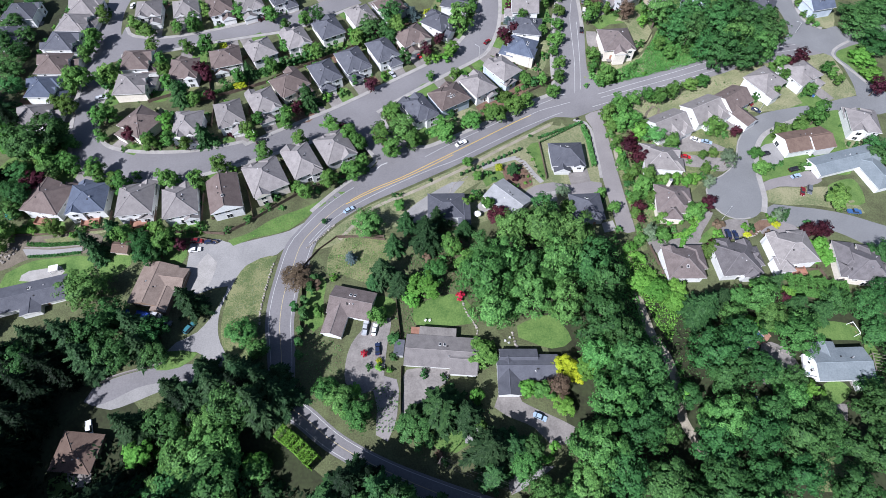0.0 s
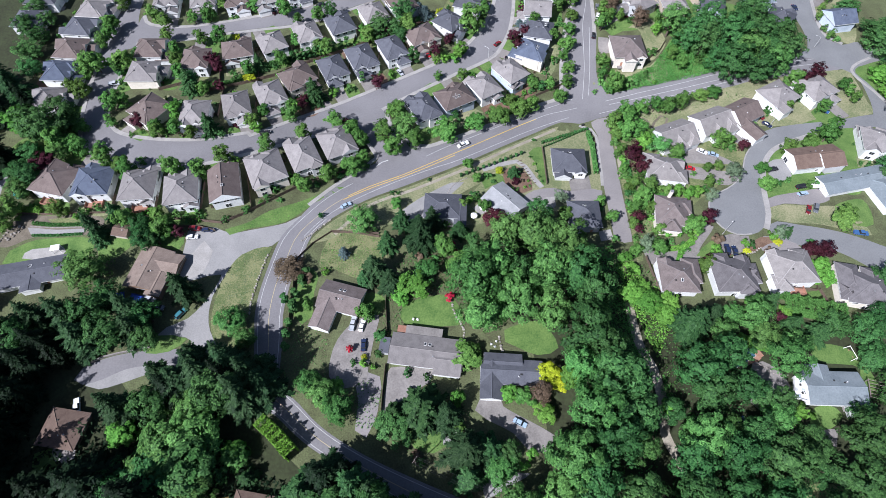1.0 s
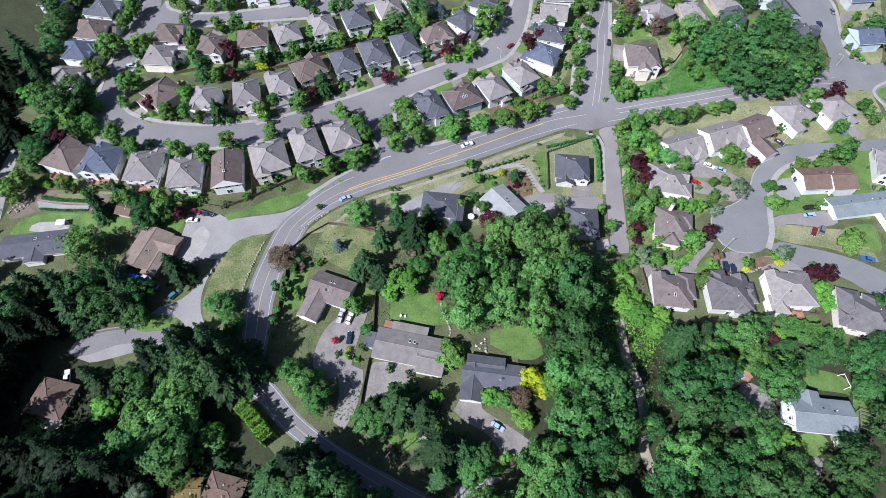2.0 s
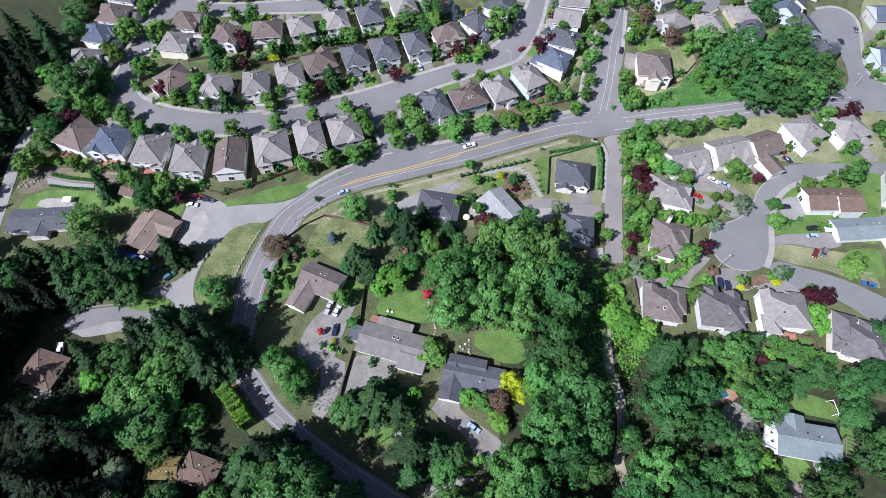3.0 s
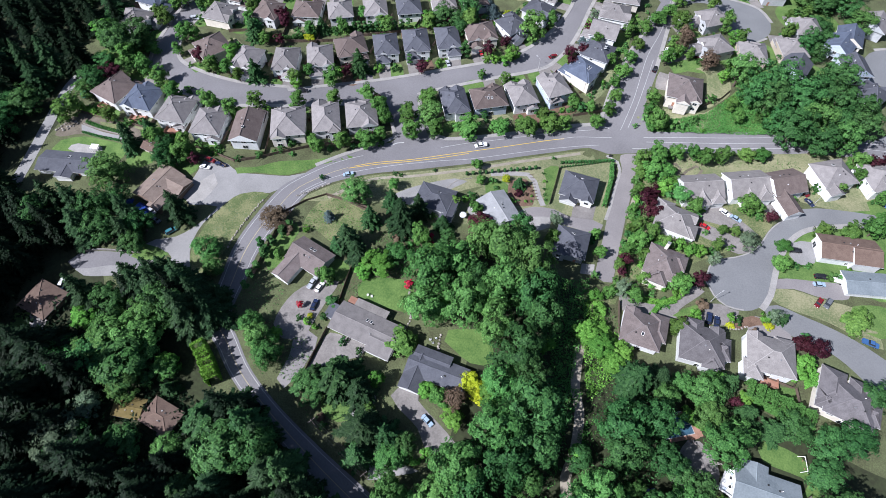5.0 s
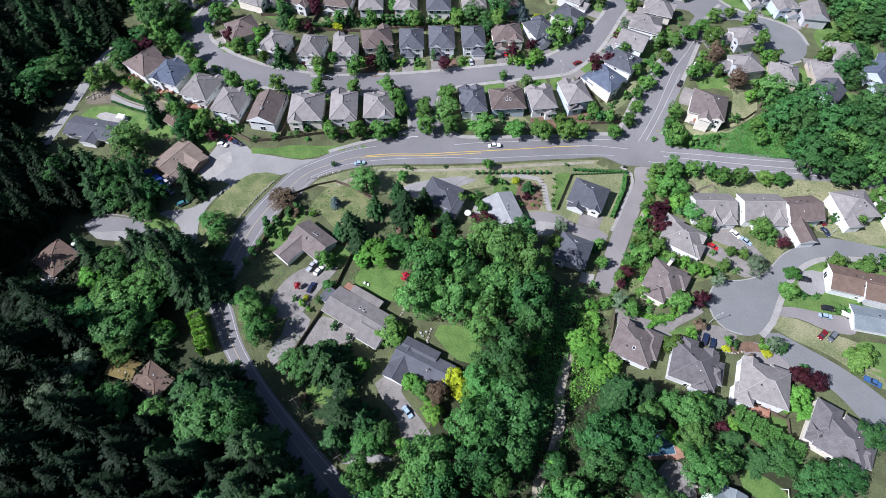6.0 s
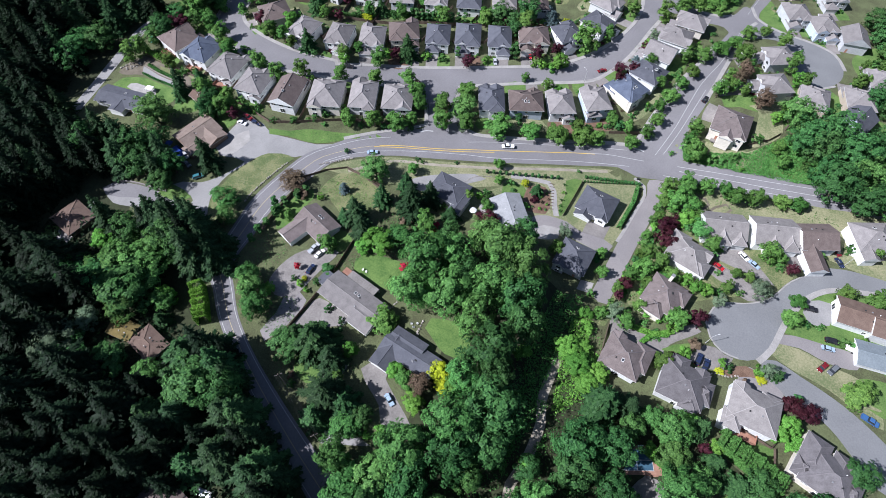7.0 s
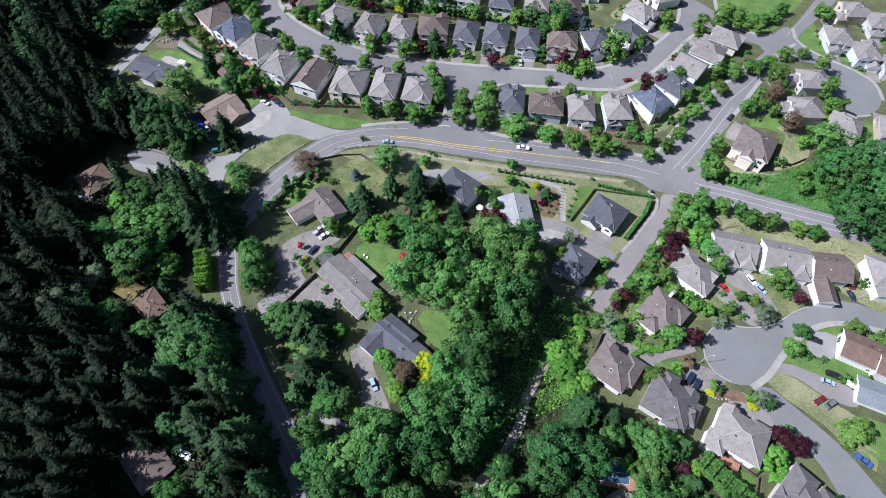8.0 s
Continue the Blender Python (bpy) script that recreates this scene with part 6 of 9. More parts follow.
house(-106.2, 89.4, -6, 12.5, 16.5, "tan", "brown", style='gable', eave=3.0, garage=False, side=1, pitch=0.32, bumps=0, wing=[(1.5, -1.5, 10.5, 7.4, 2.97, 'gable', 'x'), (3, -9.8, 8, -1, 2.9, 'gable', 'y')], label='single-storey brown house with a tan-brown gabled roof', name='bungalow')
house(-151.4, 85.6, 17, 24.5, 10.6, "dark", "white", style='gable', eave=3.0, garage=False, side=1, pitch=0.24, wing=[(-2.5, -8, 4, 0, 2.95, 'gable', 'y')], skylights=1, label='long low house with a dark grey roof', name='bungalow')
house(-114, 31.2, -4, 12.8, 11.6, "rust", "brown", style='hip', eave=2.9, garage=False, side=1, pitch=0.3, bumps=0, label='single-storey house with a brown hipped roof among trees', name='bungalow')
house(-48.2, 13.1, -5, 11.5, 8.5, "rust", "brown", style='hip', eave=2.9, garage=False, side=1, pitch=0.3, bumps=0, label='single-storey house with a dark brown roof among trees', name='bungalow')
house(-4.1, -18.3, -5, 16, 11, "brown", "brown", style='hip', eave=2.9, garage=False, side=1, pitch=0.3, bumps=0, label='single-storey house with a brown roof among trees', name='bungalow')
house(99.6, 176.2, 27, 16.5, 12.5, "shake", "white", style='gable', side=1, drive=0, garage=False, pitch=0.55, wing=[(-3.5, -8.8, 1.8, 1, 5.1, 'hip', 'y', 0.8), (3.0, -8.2, 8, 0, 5.0, 'hip', 'y', 0.8)])
house(116.8, 183.8, 28, 16.5, 13, "shake", "white", style='gable', side=1, drive=0, garage=False, pitch=0.55, wing=[(2.4, -8.4, 8, 1, 5.1, 'hip', 'y', 0.8), (-3.6, -9.4, 1.2, 0, 4.9, 'hip', 'y', 0.85)])
house(131, 189.8, 34, 14, 12, "brown", "white", style='gable', side=1, drive=0, garage=False, pitch=0.55, wing=[(-6.5, -15, 0, 2, 4.6, 'gable', 'y')])
house(149.4, 202.2, 34, 15, 13, "grey", "white", style='hip', bumps=0, side=1, drive=0, garage=False, pitch=0.55, wing=[(-6.5, -10, -1, 2, 4.6, 'gable', 'y')], skylights=1)
house(168.2, 208, 30, 15, 13, "grey", "white", style='hip', side=1, drive=8.2, pitch=0.55)
house(92.6, 155.6, 86, 12.5, 14.5, "shake", "white", side=-1, drive=0, eave=4.8, garage=False, wing=[(-5.8, -9.0, 0.5, 2, 4.4, 'hip', 'y'), (1, 2, 7.5, 8.4, 4.6, 'hip', 'y')])
house(91.6, 132.4, 86, 13.5, 12.5, "taupe", "cream", side=1, drive=0, eave=4.8, garage=False, wing=[(-9.5, -3, -3, 4.5, 4.5, 'hip', 'x'), (0, -7.8, 6.2, 2, 4.4, 'hip', 'y')], chimney=True)
house(89.2, 101.2, 182, 13.5, 12.5, "taupe", "white", side=-1, drive=0, garage=False, eave=4.8, wing=[(-8.2, -7.6, -2.5, 2, 4.4, 'hip', 'y'), (2.4, -7.4, 6.4, 0, 4.6, 'hip', 'y')], skylights=1)
house(109.4, 103.4, 186, 14.8, 13.5, "ash", "white", side=1, drive=0, garage=False, eave=5.0, wing=[(0, -9, 5.2, 2, 4.6, 'hip', 'y'), (-9.4, -4.4, -4, 3.2, 4.4, 'hip', 'x'), (-6, 3, -0.5, 7.6, 4.8, 'hip', 'y')])
house(131.6, 108.2, 187, 15.5, 13, "shake", "white", side=-1, drive=0, garage=False, eave=5.4, wing=[(-7.5, -7.5, -2, 2, 4.6, 'hip', 'y'), (3, 3, 8.5, 9, 4.8, 'hip', 'y')], deck=True)
house(157.4, 101.8, 174, 15, 13, "ash", "cream", side=1, drive=0, garage=False, eave=4.8, wing=[(2.2, -9.5, 9.5, 3, 4.5, 'hip', 'y'), (-9.4, -3.4, -4, 3.6, 4.4, 'hip', 'x'), (-4.4, -9, 0.6, 0, 4.6, 'hip', 'y'), (5, -1, 9.6, 5.4, 4.3, 'hip', 'x')])
house(156, 165, 103, 11, 21.5, "rust", "white", style='gable', side=1, drive=0, garage=False, eave=4.4, pitch=0.38, wing=[(-6.4, -10.6, 4.2, -1, 4.7, 'gable', 'y')])
house(171, 155, 17, 32, 9.5, "pale", "white", style='gable', eave=3.2, garage=False, side=1, pitch=0.26, wing=(3, -17, 13, 0, 3.15, 'hip', 'y'), label='long house with a pale blue-grey roof and a white deck', name='bungalow')
house(135.1, 63.7, 3, 19, 11, "pale", "white", style='gable', eave=3.6, garage=False, side=1, pitch=0.3, wing=[(-7, 0, 0, 7.5, 3.4, 'gable', 'y'), (3.5, -8.5, 8.8, 0, 3.3, 'gable', 'y')], label='single-storey house with a pale blue-grey gabled roof', name='bungalow')
house(83.4, 229.6, 6, 15.5, 16, "taupe", "cream", side=-1, drive=0, garage=False, eave=5.6, wing=[(-3, -10.5, 2.5, 0, 5.3, 'gable', 'y')], deck=False)
house(87.2, 282.6, -51, 12.5, 13, "grey", "grey", side=-1, drive=9.3)
house(91.5, 261.6, -51, 12.5, 13, "grey", "grey", side=-1, drive=14.5)
house(85.1, 326.7, 35, 12.5, 13, "grey", "grey", side=-1, drive=4.8)
house(99.3, 324.6, 35, 12.5, 13, "grey", "blue", side=1, drive=7.2)
house(83.6, 355.5, -50, 12.5, 13, "grey", "tan", side=1, drive=6.9)
house(96.9, 355, 35, 12.5, 13, "grey", "grey", side=-1, drive=6)
house(127.3, 276.4, 200, 12.5, 13, "grey", "tan", side=1, drive=6.6)
house(153.9, 298.1, 175, 12.5, 13, "blue", "cream", side=-1, garage=False, style='gable', shrubs=False)
house(165.9, 315.3, -15, 12.5, 13, "grey", "grey", side=-1, garage=False, style='gable', shrubs=False)
house(129.4, 262.8, 165, 12.5, 13, "dark", "blue", side=-1, garage=False, style='gable', shrubs=False)
house(156.7, 275.2, 200, 12.5, 13, "dark", "blue", side=-1, garage=False, style='gable', shrubs=False)
house(164.1, 259.3, 150, 12.5, 13, "dark", "grey", side=1, drive=6.1)
house(109.4, 263.9, 190, 12.5, 13, "grey", "tan", side=1, drive=4.7)
house(133.3, 297.5, 200, 12.5, 13, "grey", "grey", side=1, drive=6)
house(194.9, 262.5, -75, 12.5, 13, "blue", "blue", side=1, garage=False, style='gable', shrubs=False)
house(185.4, 176.3, 170, 12.5, 13, "grey", "white", side=1, drive=2.0)
house(183.3, 328.2, -15, 12.5, 13, "blue", "grey", side=-1, garage=False, style='gable', shrubs=False)
house(199.2, 297.3, -75, 12.5, 13, "blue", "grey", side=-1, garage=False, style='gable', shrubs=False)
house(1.2, 297.1, 150, 12.5, 13, "grey", "white", side=1, drive=2.5)
house(115.2, 323.4, 20, 12.5, 13, "grey", "grey", side=-1, garage=False, style='gable', shrubs=False)
house(149.5, 289.5, 160, 12.5, 13, "blue", "blue", side=1, garage=False, style='gable', shrubs=False)
house(-59.9, 11.5, 12, 9.5, 6.5, "moss", "brown", "gable", eave=2.5, garage=False, porch=False, pitch=0.25, label="low shed with a mossy board roof", name="shed")
house(-122.8, 105.1, -5, 6, 5.5, "rust", "tan", "gable", eave=2.5, garage=False, porch=False, pitch=0.4, label="small tan garden shed", name="shed")

# ---- trees and shrubs ----
CLEAR = [(-114, 31, 15), (-118, 46, 12), (-112, 20, 8), (-45, 33, 9), (-153, 82, 17), (-44, 10, 13), (-56, 8, 12), (2, -18, 11), (8, -8, 9), (-40, 30, 12), (-123, 105, 8), (-100, 88, 15), (-72, 4, 4), (-113, 39, 5), (-166, 62, 8), (-172, 80, 9), (-178, 95, 9), (-183, 110, 9), (-187, 122, 9)]
# west: wood beyond the crescent and gardens of the lower row
plant("V", -231.4, 169.8, 6.1, 23.0)
plant("F", -221.0, 177.8, 6.0, 23.4)
plant("V", -217.0, 148.1, 7.9, 26.1)
plant("V", -206.9, 155.4, 6.3, 19.1)
plant("F", -199.3, 129.9, 7.3, 21.1)
plant("V", -188.8, 136.9, 8.1, 23.5)
plant("F", -204.7, 178.3, 7.9, 24.5)
plant("V", -197.8, 160.3, 6.7, 18.8)
plant("V", -189.9, 167.0, 5.1, 20.2)
plant("K", -175.2, 151.8, 8.9, 20.0)
plant("K", -168.0, 157.7, 7.5, 17.2)
plant("S", -165.8, 146.0, 5.0, 11.8)
plant("S", -156.3, 143.5, 4.4, 10.1)
plant("G", -190.5, 157.0, 5.6, 12.9)
plant("S", -144.0, 138.5, 3.7, 8.5)
plant("S", -130.0, 132.1, 4.3, 9.9)
plant("B", -127.5, 139.2, 2.3, 3.2)
plant("S", -111.0, 133.8, 4.3, 10.0)
plant("S", -99.1, 133.0, 4.0, 9.2)
plant("S", -92.4, 141.8, 4.0, 9.0)
plant("C", -88.1, 142.8, 2.1, 3.0)
plant("S", -77.5, 151.2, 4.0, 8.9)
plant("P", -166.0, 134.4, 4.5, 10.2)
plant("K", -169.8, 128.4, 5.8, 13.4)
plant("M", -172.5, 121.6, 5.0, 9.0)
plant("S", -171.3, 112.1, 4.6, 10.3)
plant("S", -151.7, 112.6, 3.6, 8.4)
plant("S", -172.6, 106.1, 4.6, 10.3)
plant("S", -153.3, 170.7, 4.3, 9.8)
plant("S", -149.0, 160.1, 3.0, 7.0)
plant("B", -138.9, 154.7, 1.5, 2.1)
plant("P", -136.0, 160.0, 2.9, 6.5)
plant("S", -125.7, 154.7, 3.2, 7.4)
plant("S", -117.7, 156.5, 3.6, 8.1)
plant("G", -121.2, 166.1, 4.3, 9.8)
plant("S", -110.1, 154.3, 3.1, 7.2)
plant("N", -103.6, 158.5, 4.6, 13.0)
plant("D", -98.7, 156.6, 2.3, 3.2)
plant("P", -117.5, 203.9, 3.6, 8.1)
plant("N", -121.5, 185.0, 5.1, 14.3)
plant("S", -173.9, 192.9, 5.0, 11.4)
plant("S", -161.1, 197.0, 4.0, 9.0)
plant("S", -176.6, 180.4, 3.7, 8.7)
plant("S", -86.7, 163.8, 3.4, 7.8)
plant("Y", -99.4, 196.8, 2.2, 3.5)
plant("G", -84.7, 162.3, 2.5, 5.8)
plant("B", -123.2, 155.6, 1.8, 2.5)
plant("B", -128.6, 154.4, 1.5, 2.1)
plant("K", -114.4, 106.4, 4.2, 9.0)
plant("S", -122.1, 108.3, 4.0, 9.0)
plant("F", -132.1, 103.8, 4.2, 17.0)
plant("N", -130.2, 100.6, 3.2, 10.0)
plant("N", -127.4, 111.8, 3.9, 11.0)
plant("S", -109.6, 111.7, 3.2, 7.4)
plant("B", -103.8, 113.7, 2.1, 2.9)
plant("P", -100.0, 104.9, 2.6, 6.5)
plant("S", -104.4, 105.7, 4.7, 10.8)
plant("K", -110.9, 100.5, 4.8, 11.0)
plant("K", -107.0, 101.4, 3.7, 8.4)
plant("B", -99.0, 112.2, 2.1, 2.9)
plant("B", -95.8, 115.7, 1.8, 2.5)
plant("B", -142.5, 112.5, 2.6, 3.6)
plant("B", -137.9, 116.2, 2.0, 2.8)
plant("C", -114.8, 113.8, 1.9, 2.6)
plant("M", -128.0, 85.2, 7.8, 14.0)
plant("F", -89.7, 80.8, 5.9, 19.0)
plant("F", -136.0, 65.5, 6.1, 22.0)
plant("F", -126.2, 67.2, 6.5, 23.0)
plant("K", -118.9, 70.2, 6.9, 15.8)
plant("K", -115.1, 77.2, 5.2, 12.0)
plant("V", -130.5, 56.6, 6.6, 22.0)
plant("F", -117.5, 59.6, 6.6, 21.0)
plant("K", -109.5, 62.5, 6.8, 16.0)
plant("F", -105.2, 71.3, 5.6, 21.0)
plant("F", -102.2, 64.6, 6.0, 17.0)
plant("K", -99.6, 70.4, 5.0, 11.5)
plant("K", -96.9, 61.8, 4.4, 10.1)
plant("V", -142.3, 58.3, 8.0, 24.3)
# crescent gardens and the planted strip north of the main road
plant("S", -65.1, 218.1, 4.2, 9.5)
plant("S", -71.3, 172.9, 4.1, 9.4)
plant("C", -72.3, 180.2, 2.9, 4.0)
plant("P", -68.2, 180.8, 2.6, 6.5)
plant("N", -64.0, 185.9, 5.2, 14.7)
plant("Q", -67.1, 177.9, 1.7, 2.4)
plant("C", -56.5, 191.1, 2.9, 4.0)
plant("B", -49.0, 194.1, 2.3, 3.2)
plant("P", -36.2, 196.4, 3.4, 7.6)
plant("L", -44.0, 200.2, 1.5, 7.3)
plant("C", -30.9, 204.7, 2.3, 3.2)
plant("P", -11.2, 220.6, 3.3, 8.2)
plant("P", -4.6, 230.0, 2.9, 6.4)
plant("G", 1.1, 221.4, 3.9, 8.9)
plant("C", -5.8, 217.3, 2.6, 3.7)
plant("C", -1.1, 217.9, 2.6, 3.7)
plant("C", -9.7, 215.8, 2.1, 2.9)
plant("S", 5.7, 238.7, 6.5, 14.7)
plant("L", -22.4, 219.2, 1.5, 7.5)
plant("L", -19.4, 215.1, 1.8, 8.9)
plant("L", -22.7, 216.0, 1.5, 7.4)
plant("U", -18.9, 250.4, 4.9, 7.0)
plant("K", -29.9, 243.5, 5.9, 13.5)
plant("K", -38.8, 233.6, 5.8, 13.3)
plant("G", -46.5, 231.0, 4.1, 9.5)
plant("P", -37.2, 233.1, 3.2, 7.9)
plant("K", -32.7, 233.3, 4.4, 10.2)
plant("Y", -10.9, 252.4, 2.6, 4.0)
plant("S", -25.0, 178.8, 4.7, 8.4)
plant("M", -19.4, 168.0, 6.3, 10.0)
plant("S", -15.1, 162.7, 4.1, 7.3)
plant("S", -1.4, 169.2, 5.8, 8.4)
plant("S", 10.9, 176.0, 4.7, 7.3)
plant("S", 21.6, 181.6, 5.2, 8.4)
plant("S", 31.8, 188.3, 4.9, 8.4)
plant("S", 36.3, 191.7, 4.4, 7.3)
plant("D", 1.8, 181.7, 2.7, 3.7)
plant("D", 23.2, 195.5, 2.8, 3.9)
plant("S", 37.3, 206.4, 3.6, 5.8)
plant("D", 41.8, 205.2, 3.4, 4.8)
plant("S", 26.7, 192.3, 3.2, 7.6)
plant("G", 6.8, 207.5, 2.8, 3.0)
plant("S", 3.3, 205.2, 2.8, 6.3)
plant("S", -8.1, 204.8, 2.0, 4.7)
plant("S", 50.8, 199.5, 3.5, 6.7)
plant("S", 45.4, 206.1, 2.9, 7.2)
plant("S", 54.0, 208.0, 3.4, 6.7)
plant("S", 54.7, 216.9, 3.2, 6.7)
plant("S", 52.2, 223.6, 3.0, 6.7)
plant("S", 54.5, 231.8, 4.1, 6.7)
plant("S", 55.1, 240.6, 3.6, 6.7)
plant("S", 56.7, 250.3, 3.4, 6.7)
plant("S", 57.0, 264.1, 4.1, 6.7)
plant("S", 62.2, 272.4, 5.1, 6.7)
plant("S", 66.5, 281.1, 4.5, 6.7)
plant("S", 50.5, 258.3, 3.4, 8.2)
plant("S", 46.9, 235.3, 3.1, 7.7)
plant("S", 37.4, 244.7, 3.1, 7.9)
plant("P", 32.6, 236.3, 3.1, 7.7)
plant("P", 30.0, 227.4, 3.0, 7.5)
plant("U", 34.6, 245.8, 3.5, 5.0)
plant("S", -51.0, 168.5, 4.3, 9.8)
plant("S", -42.5, 163.7, 4.4, 10.2)
plant("S", -38.3, 159.7, 3.7, 8.7)
plant("P", -46.0, 168.6, 2.4, 6.1)
plant("S", -63.9, 159.7, 4.0, 8.9)
plant("S", -29.4, 164.5, 4.4, 10.1)
plant("S", -23.2, 156.6, 4.3, 9.9)
plant("S", -38.8, 144.1, 5.0, 8.4)
plant("S", -48.1, 138.7, 4.0, 9.0)
plant("S", -56.9, 132.1, 3.4, 7.6)
plant("D", -44.1, 140.1, 2.0, 2.8)
plant("S", -35.8, 149.6, 3.0, 6.9)
plant("S", -61.0, 134.9, 2.4, 5.6)
plant("C", -65.1, 138.2, 1.8, 2.5)
plant("B", -71.2, 125.7, 1.8, 2.5)
plant("B", -68.6, 130.4, 2.0, 2.8)
plant("B", -78.2, 119.2, 2.0, 2.8)
plant("D", -33.8, 147.1, 2.0, 2.8)
plant("Z", -40.1, 150.9, 1.8, 2.5)
# gardens of the inner block and the upper street
plant("S", -176.7, 213.4, 3.6, 8.4)
plant("S", -175.6, 220.5, 3.6, 8.4)
plant("S", -171.1, 195.7, 5.3, 12.0)
plant("S", -170.2, 177.9, 4.4, 10.3)
plant("S", -176.2, 226.1, 4.3, 9.8)
plant("S", -158.1, 198.7, 4.7, 10.8)
plant("B", -160.2, 195.2, 2.6, 3.6)
plant("S", -138.9, 211.6, 3.1, 7.2)
plant("S", -134.3, 202.4, 3.8, 8.7)
plant("S", -145.4, 220.4, 3.6, 8.2)
plant("S", -127.8, 220.1, 3.7, 8.5)
plant("S", -119.0, 221.8, 4.3, 9.9)
plant("Y", -112.9, 225.8, 2.3, 3.0)
plant("P", -114.1, 200.9, 3.4, 7.6)
plant("S", -98.7, 199.9, 3.6, 8.4)
plant("N", -95.1, 204.7, 3.6, 10.2)
plant("Y", -96.9, 195.9, 2.4, 4.0)
plant("P", -108.5, 186.0, 2.6, 6.6)
plant("S", -114.8, 183.7, 3.1, 7.3)
plant("K", -121.5, 187.2, 4.2, 9.7)
plant("S", -128.8, 192.5, 3.7, 8.5)
plant("S", -84.3, 172.7, 3.0, 6.8)
plant("S", -69.2, 220.4, 3.4, 7.6)
plant("S", -85.1, 209.1, 3.6, 8.4)
plant("L", -75.3, 214.0, 1.5, 7.6)
plant("L", -72.7, 214.9, 1.5, 7.6)
plant("L", -70.1, 216.2, 1.5, 7.6)
plant("L", -67.3, 217.5, 1.5, 7.6)
plant("L", -64.4, 219.2, 1.5, 7.6)
plant("L", -61.6, 220.8, 1.5, 7.6)
plant("L", -58.4, 222.5, 1.5, 7.6)
plant("L", -77.9, 212.7, 1.5, 7.6)
plant("L", -80.5, 211.7, 1.5, 7.6)
plant("L", -55.5, 224.2, 1.5, 7.6)
plant("S", -45.4, 227.9, 4.4, 10.2)
plant("P", -40.4, 234.5, 3.1, 7.8)
plant("C", -41.0, 230.6, 2.5, 3.4)
plant("S", -26.6, 234.1, 5.3, 12.1)
plant("K", -29.2, 230.6, 4.3, 10.0)
plant("S", -81.0, 223.4, 3.0, 6.8)
plant("S", -125.2, 248.5, 3.6, 8.4)
plant("S", -108.9, 249.1, 3.6, 8.1)
plant("S", -129.8, 238.5, 4.1, 9.5)
plant("S", -158.0, 235.3, 4.2, 9.7)
plant("S", -151.5, 232.6, 3.4, 7.6)
plant("S", -137.3, 236.1, 3.2, 7.6)
plant("S", -91.7, 246.7, 4.1, 9.2)
plant("S", -83.5, 239.5, 3.1, 7.2)
plant("B", -130.9, 240.9, 2.0, 2.9)
plant("S", -178.0, 244.2, 3.8, 8.9)
plant("K", -68.3, 246.7, 4.0, 9.1)
plant("S", -73.6, 242.8, 4.0, 9.0)
plant("U", -22.8, 254.8, 4.5, 6.0)
plant("S", -150.4, 172.5, 4.2, 9.8)
plant("P", -136.6, 160.3, 2.9, 7.2)
plant("S", -127.6, 157.9, 3.0, 6.9)
plant("S", -175.2, 157.2, 4.4, 6.1)
plant("S", -168.2, 157.6, 3.6, 5.3)
plant("S", -163.1, 158.0, 4.2, 6.3)
plant("K", -183.9, 155.2, 6.3, 9.0)
plant("S", -171.6, 147.6, 3.5, 5.3)
plant("K", -162.5, 146.4, 4.7, 7.0)
plant("K", -193.2, 168.3, 5.9, 9.0)
plant("K", -178.0, 140.4, 5.5, 8.0)
plant("K", -176.7, 129.9, 5.4, 9.0)
plant("K", -201.9, 191.3, 5.6, 9.0)
plant("K", -209.0, 202.7, 6.5, 9.0)
plant("K", -210.0, 215.5, 5.2, 8.0)
plant("M", -164.2, 140.8, 4.1, 9.5)
plant("S", -143.5, 140.2, 4.1, 9.2)
plant("S", -133.5, 134.9, 3.6, 8.2)
# north-east grove and gardens
plant("M", 104.9, 244.0, 8.2, 18.1)
plant("K", 112.3, 235.7, 7.2, 17.0)
plant("K", 119.9, 242.9, 9.6, 19.5)
plant("K", 119.5, 232.8, 6.8, 16.7)
plant("K", 132.2, 235.8, 9.5, 19.5)
plant("K", 147.1, 258.0, 8.8, 18.1)
plant("K", 146.6, 241.8, 9.1, 18.8)
plant("K", 130.5, 216.8, 8.4, 18.8)
plant("M", 138.4, 225.4, 8.1, 18.1)
plant("K", 141.6, 215.4, 6.7, 16.7)
plant("K", 149.7, 228.7, 7.0, 16.7)
plant("K", 157.6, 230.6, 8.4, 18.1)
plant("M", 151.7, 220.8, 6.3, 16.0)
plant("K", 124.6, 222.8, 5.5, 15.3)
plant("K", 157.1, 242.7, 6.6, 16.0)
plant("K", 140.1, 250.8, 6.0, 15.3)
plant("S", 73.8, 272.6, 4.1, 10.3)
plant("O", 78.1, 261.7, 3.3, 8.3)
plant("S", 75.3, 250.7, 2.4, 7.1)
plant("S", 71.7, 244.9, 3.9, 9.7)
plant("O", 90.0, 248.7, 4.2, 10.5)
plant("S", 82.1, 253.9, 1.9, 5.8)
plant("G", 100.0, 273.1, 3.1, 8.3)
plant("G", 101.3, 249.5, 2.9, 7.9)
plant("G", 99.0, 244.4, 2.6, 7.1)
plant("K", 132.3, 279.5, 5.0, 11.6)
plant("S", 78.3, 268.5, 2.5, 7.5)
plant("B", 87.1, 251.9, 2.6, 3.6)
plant("S", 94.2, 279.6, 3.7, 11.0)
plant("S", 124.3, 289.0, 3.3, 9.8)
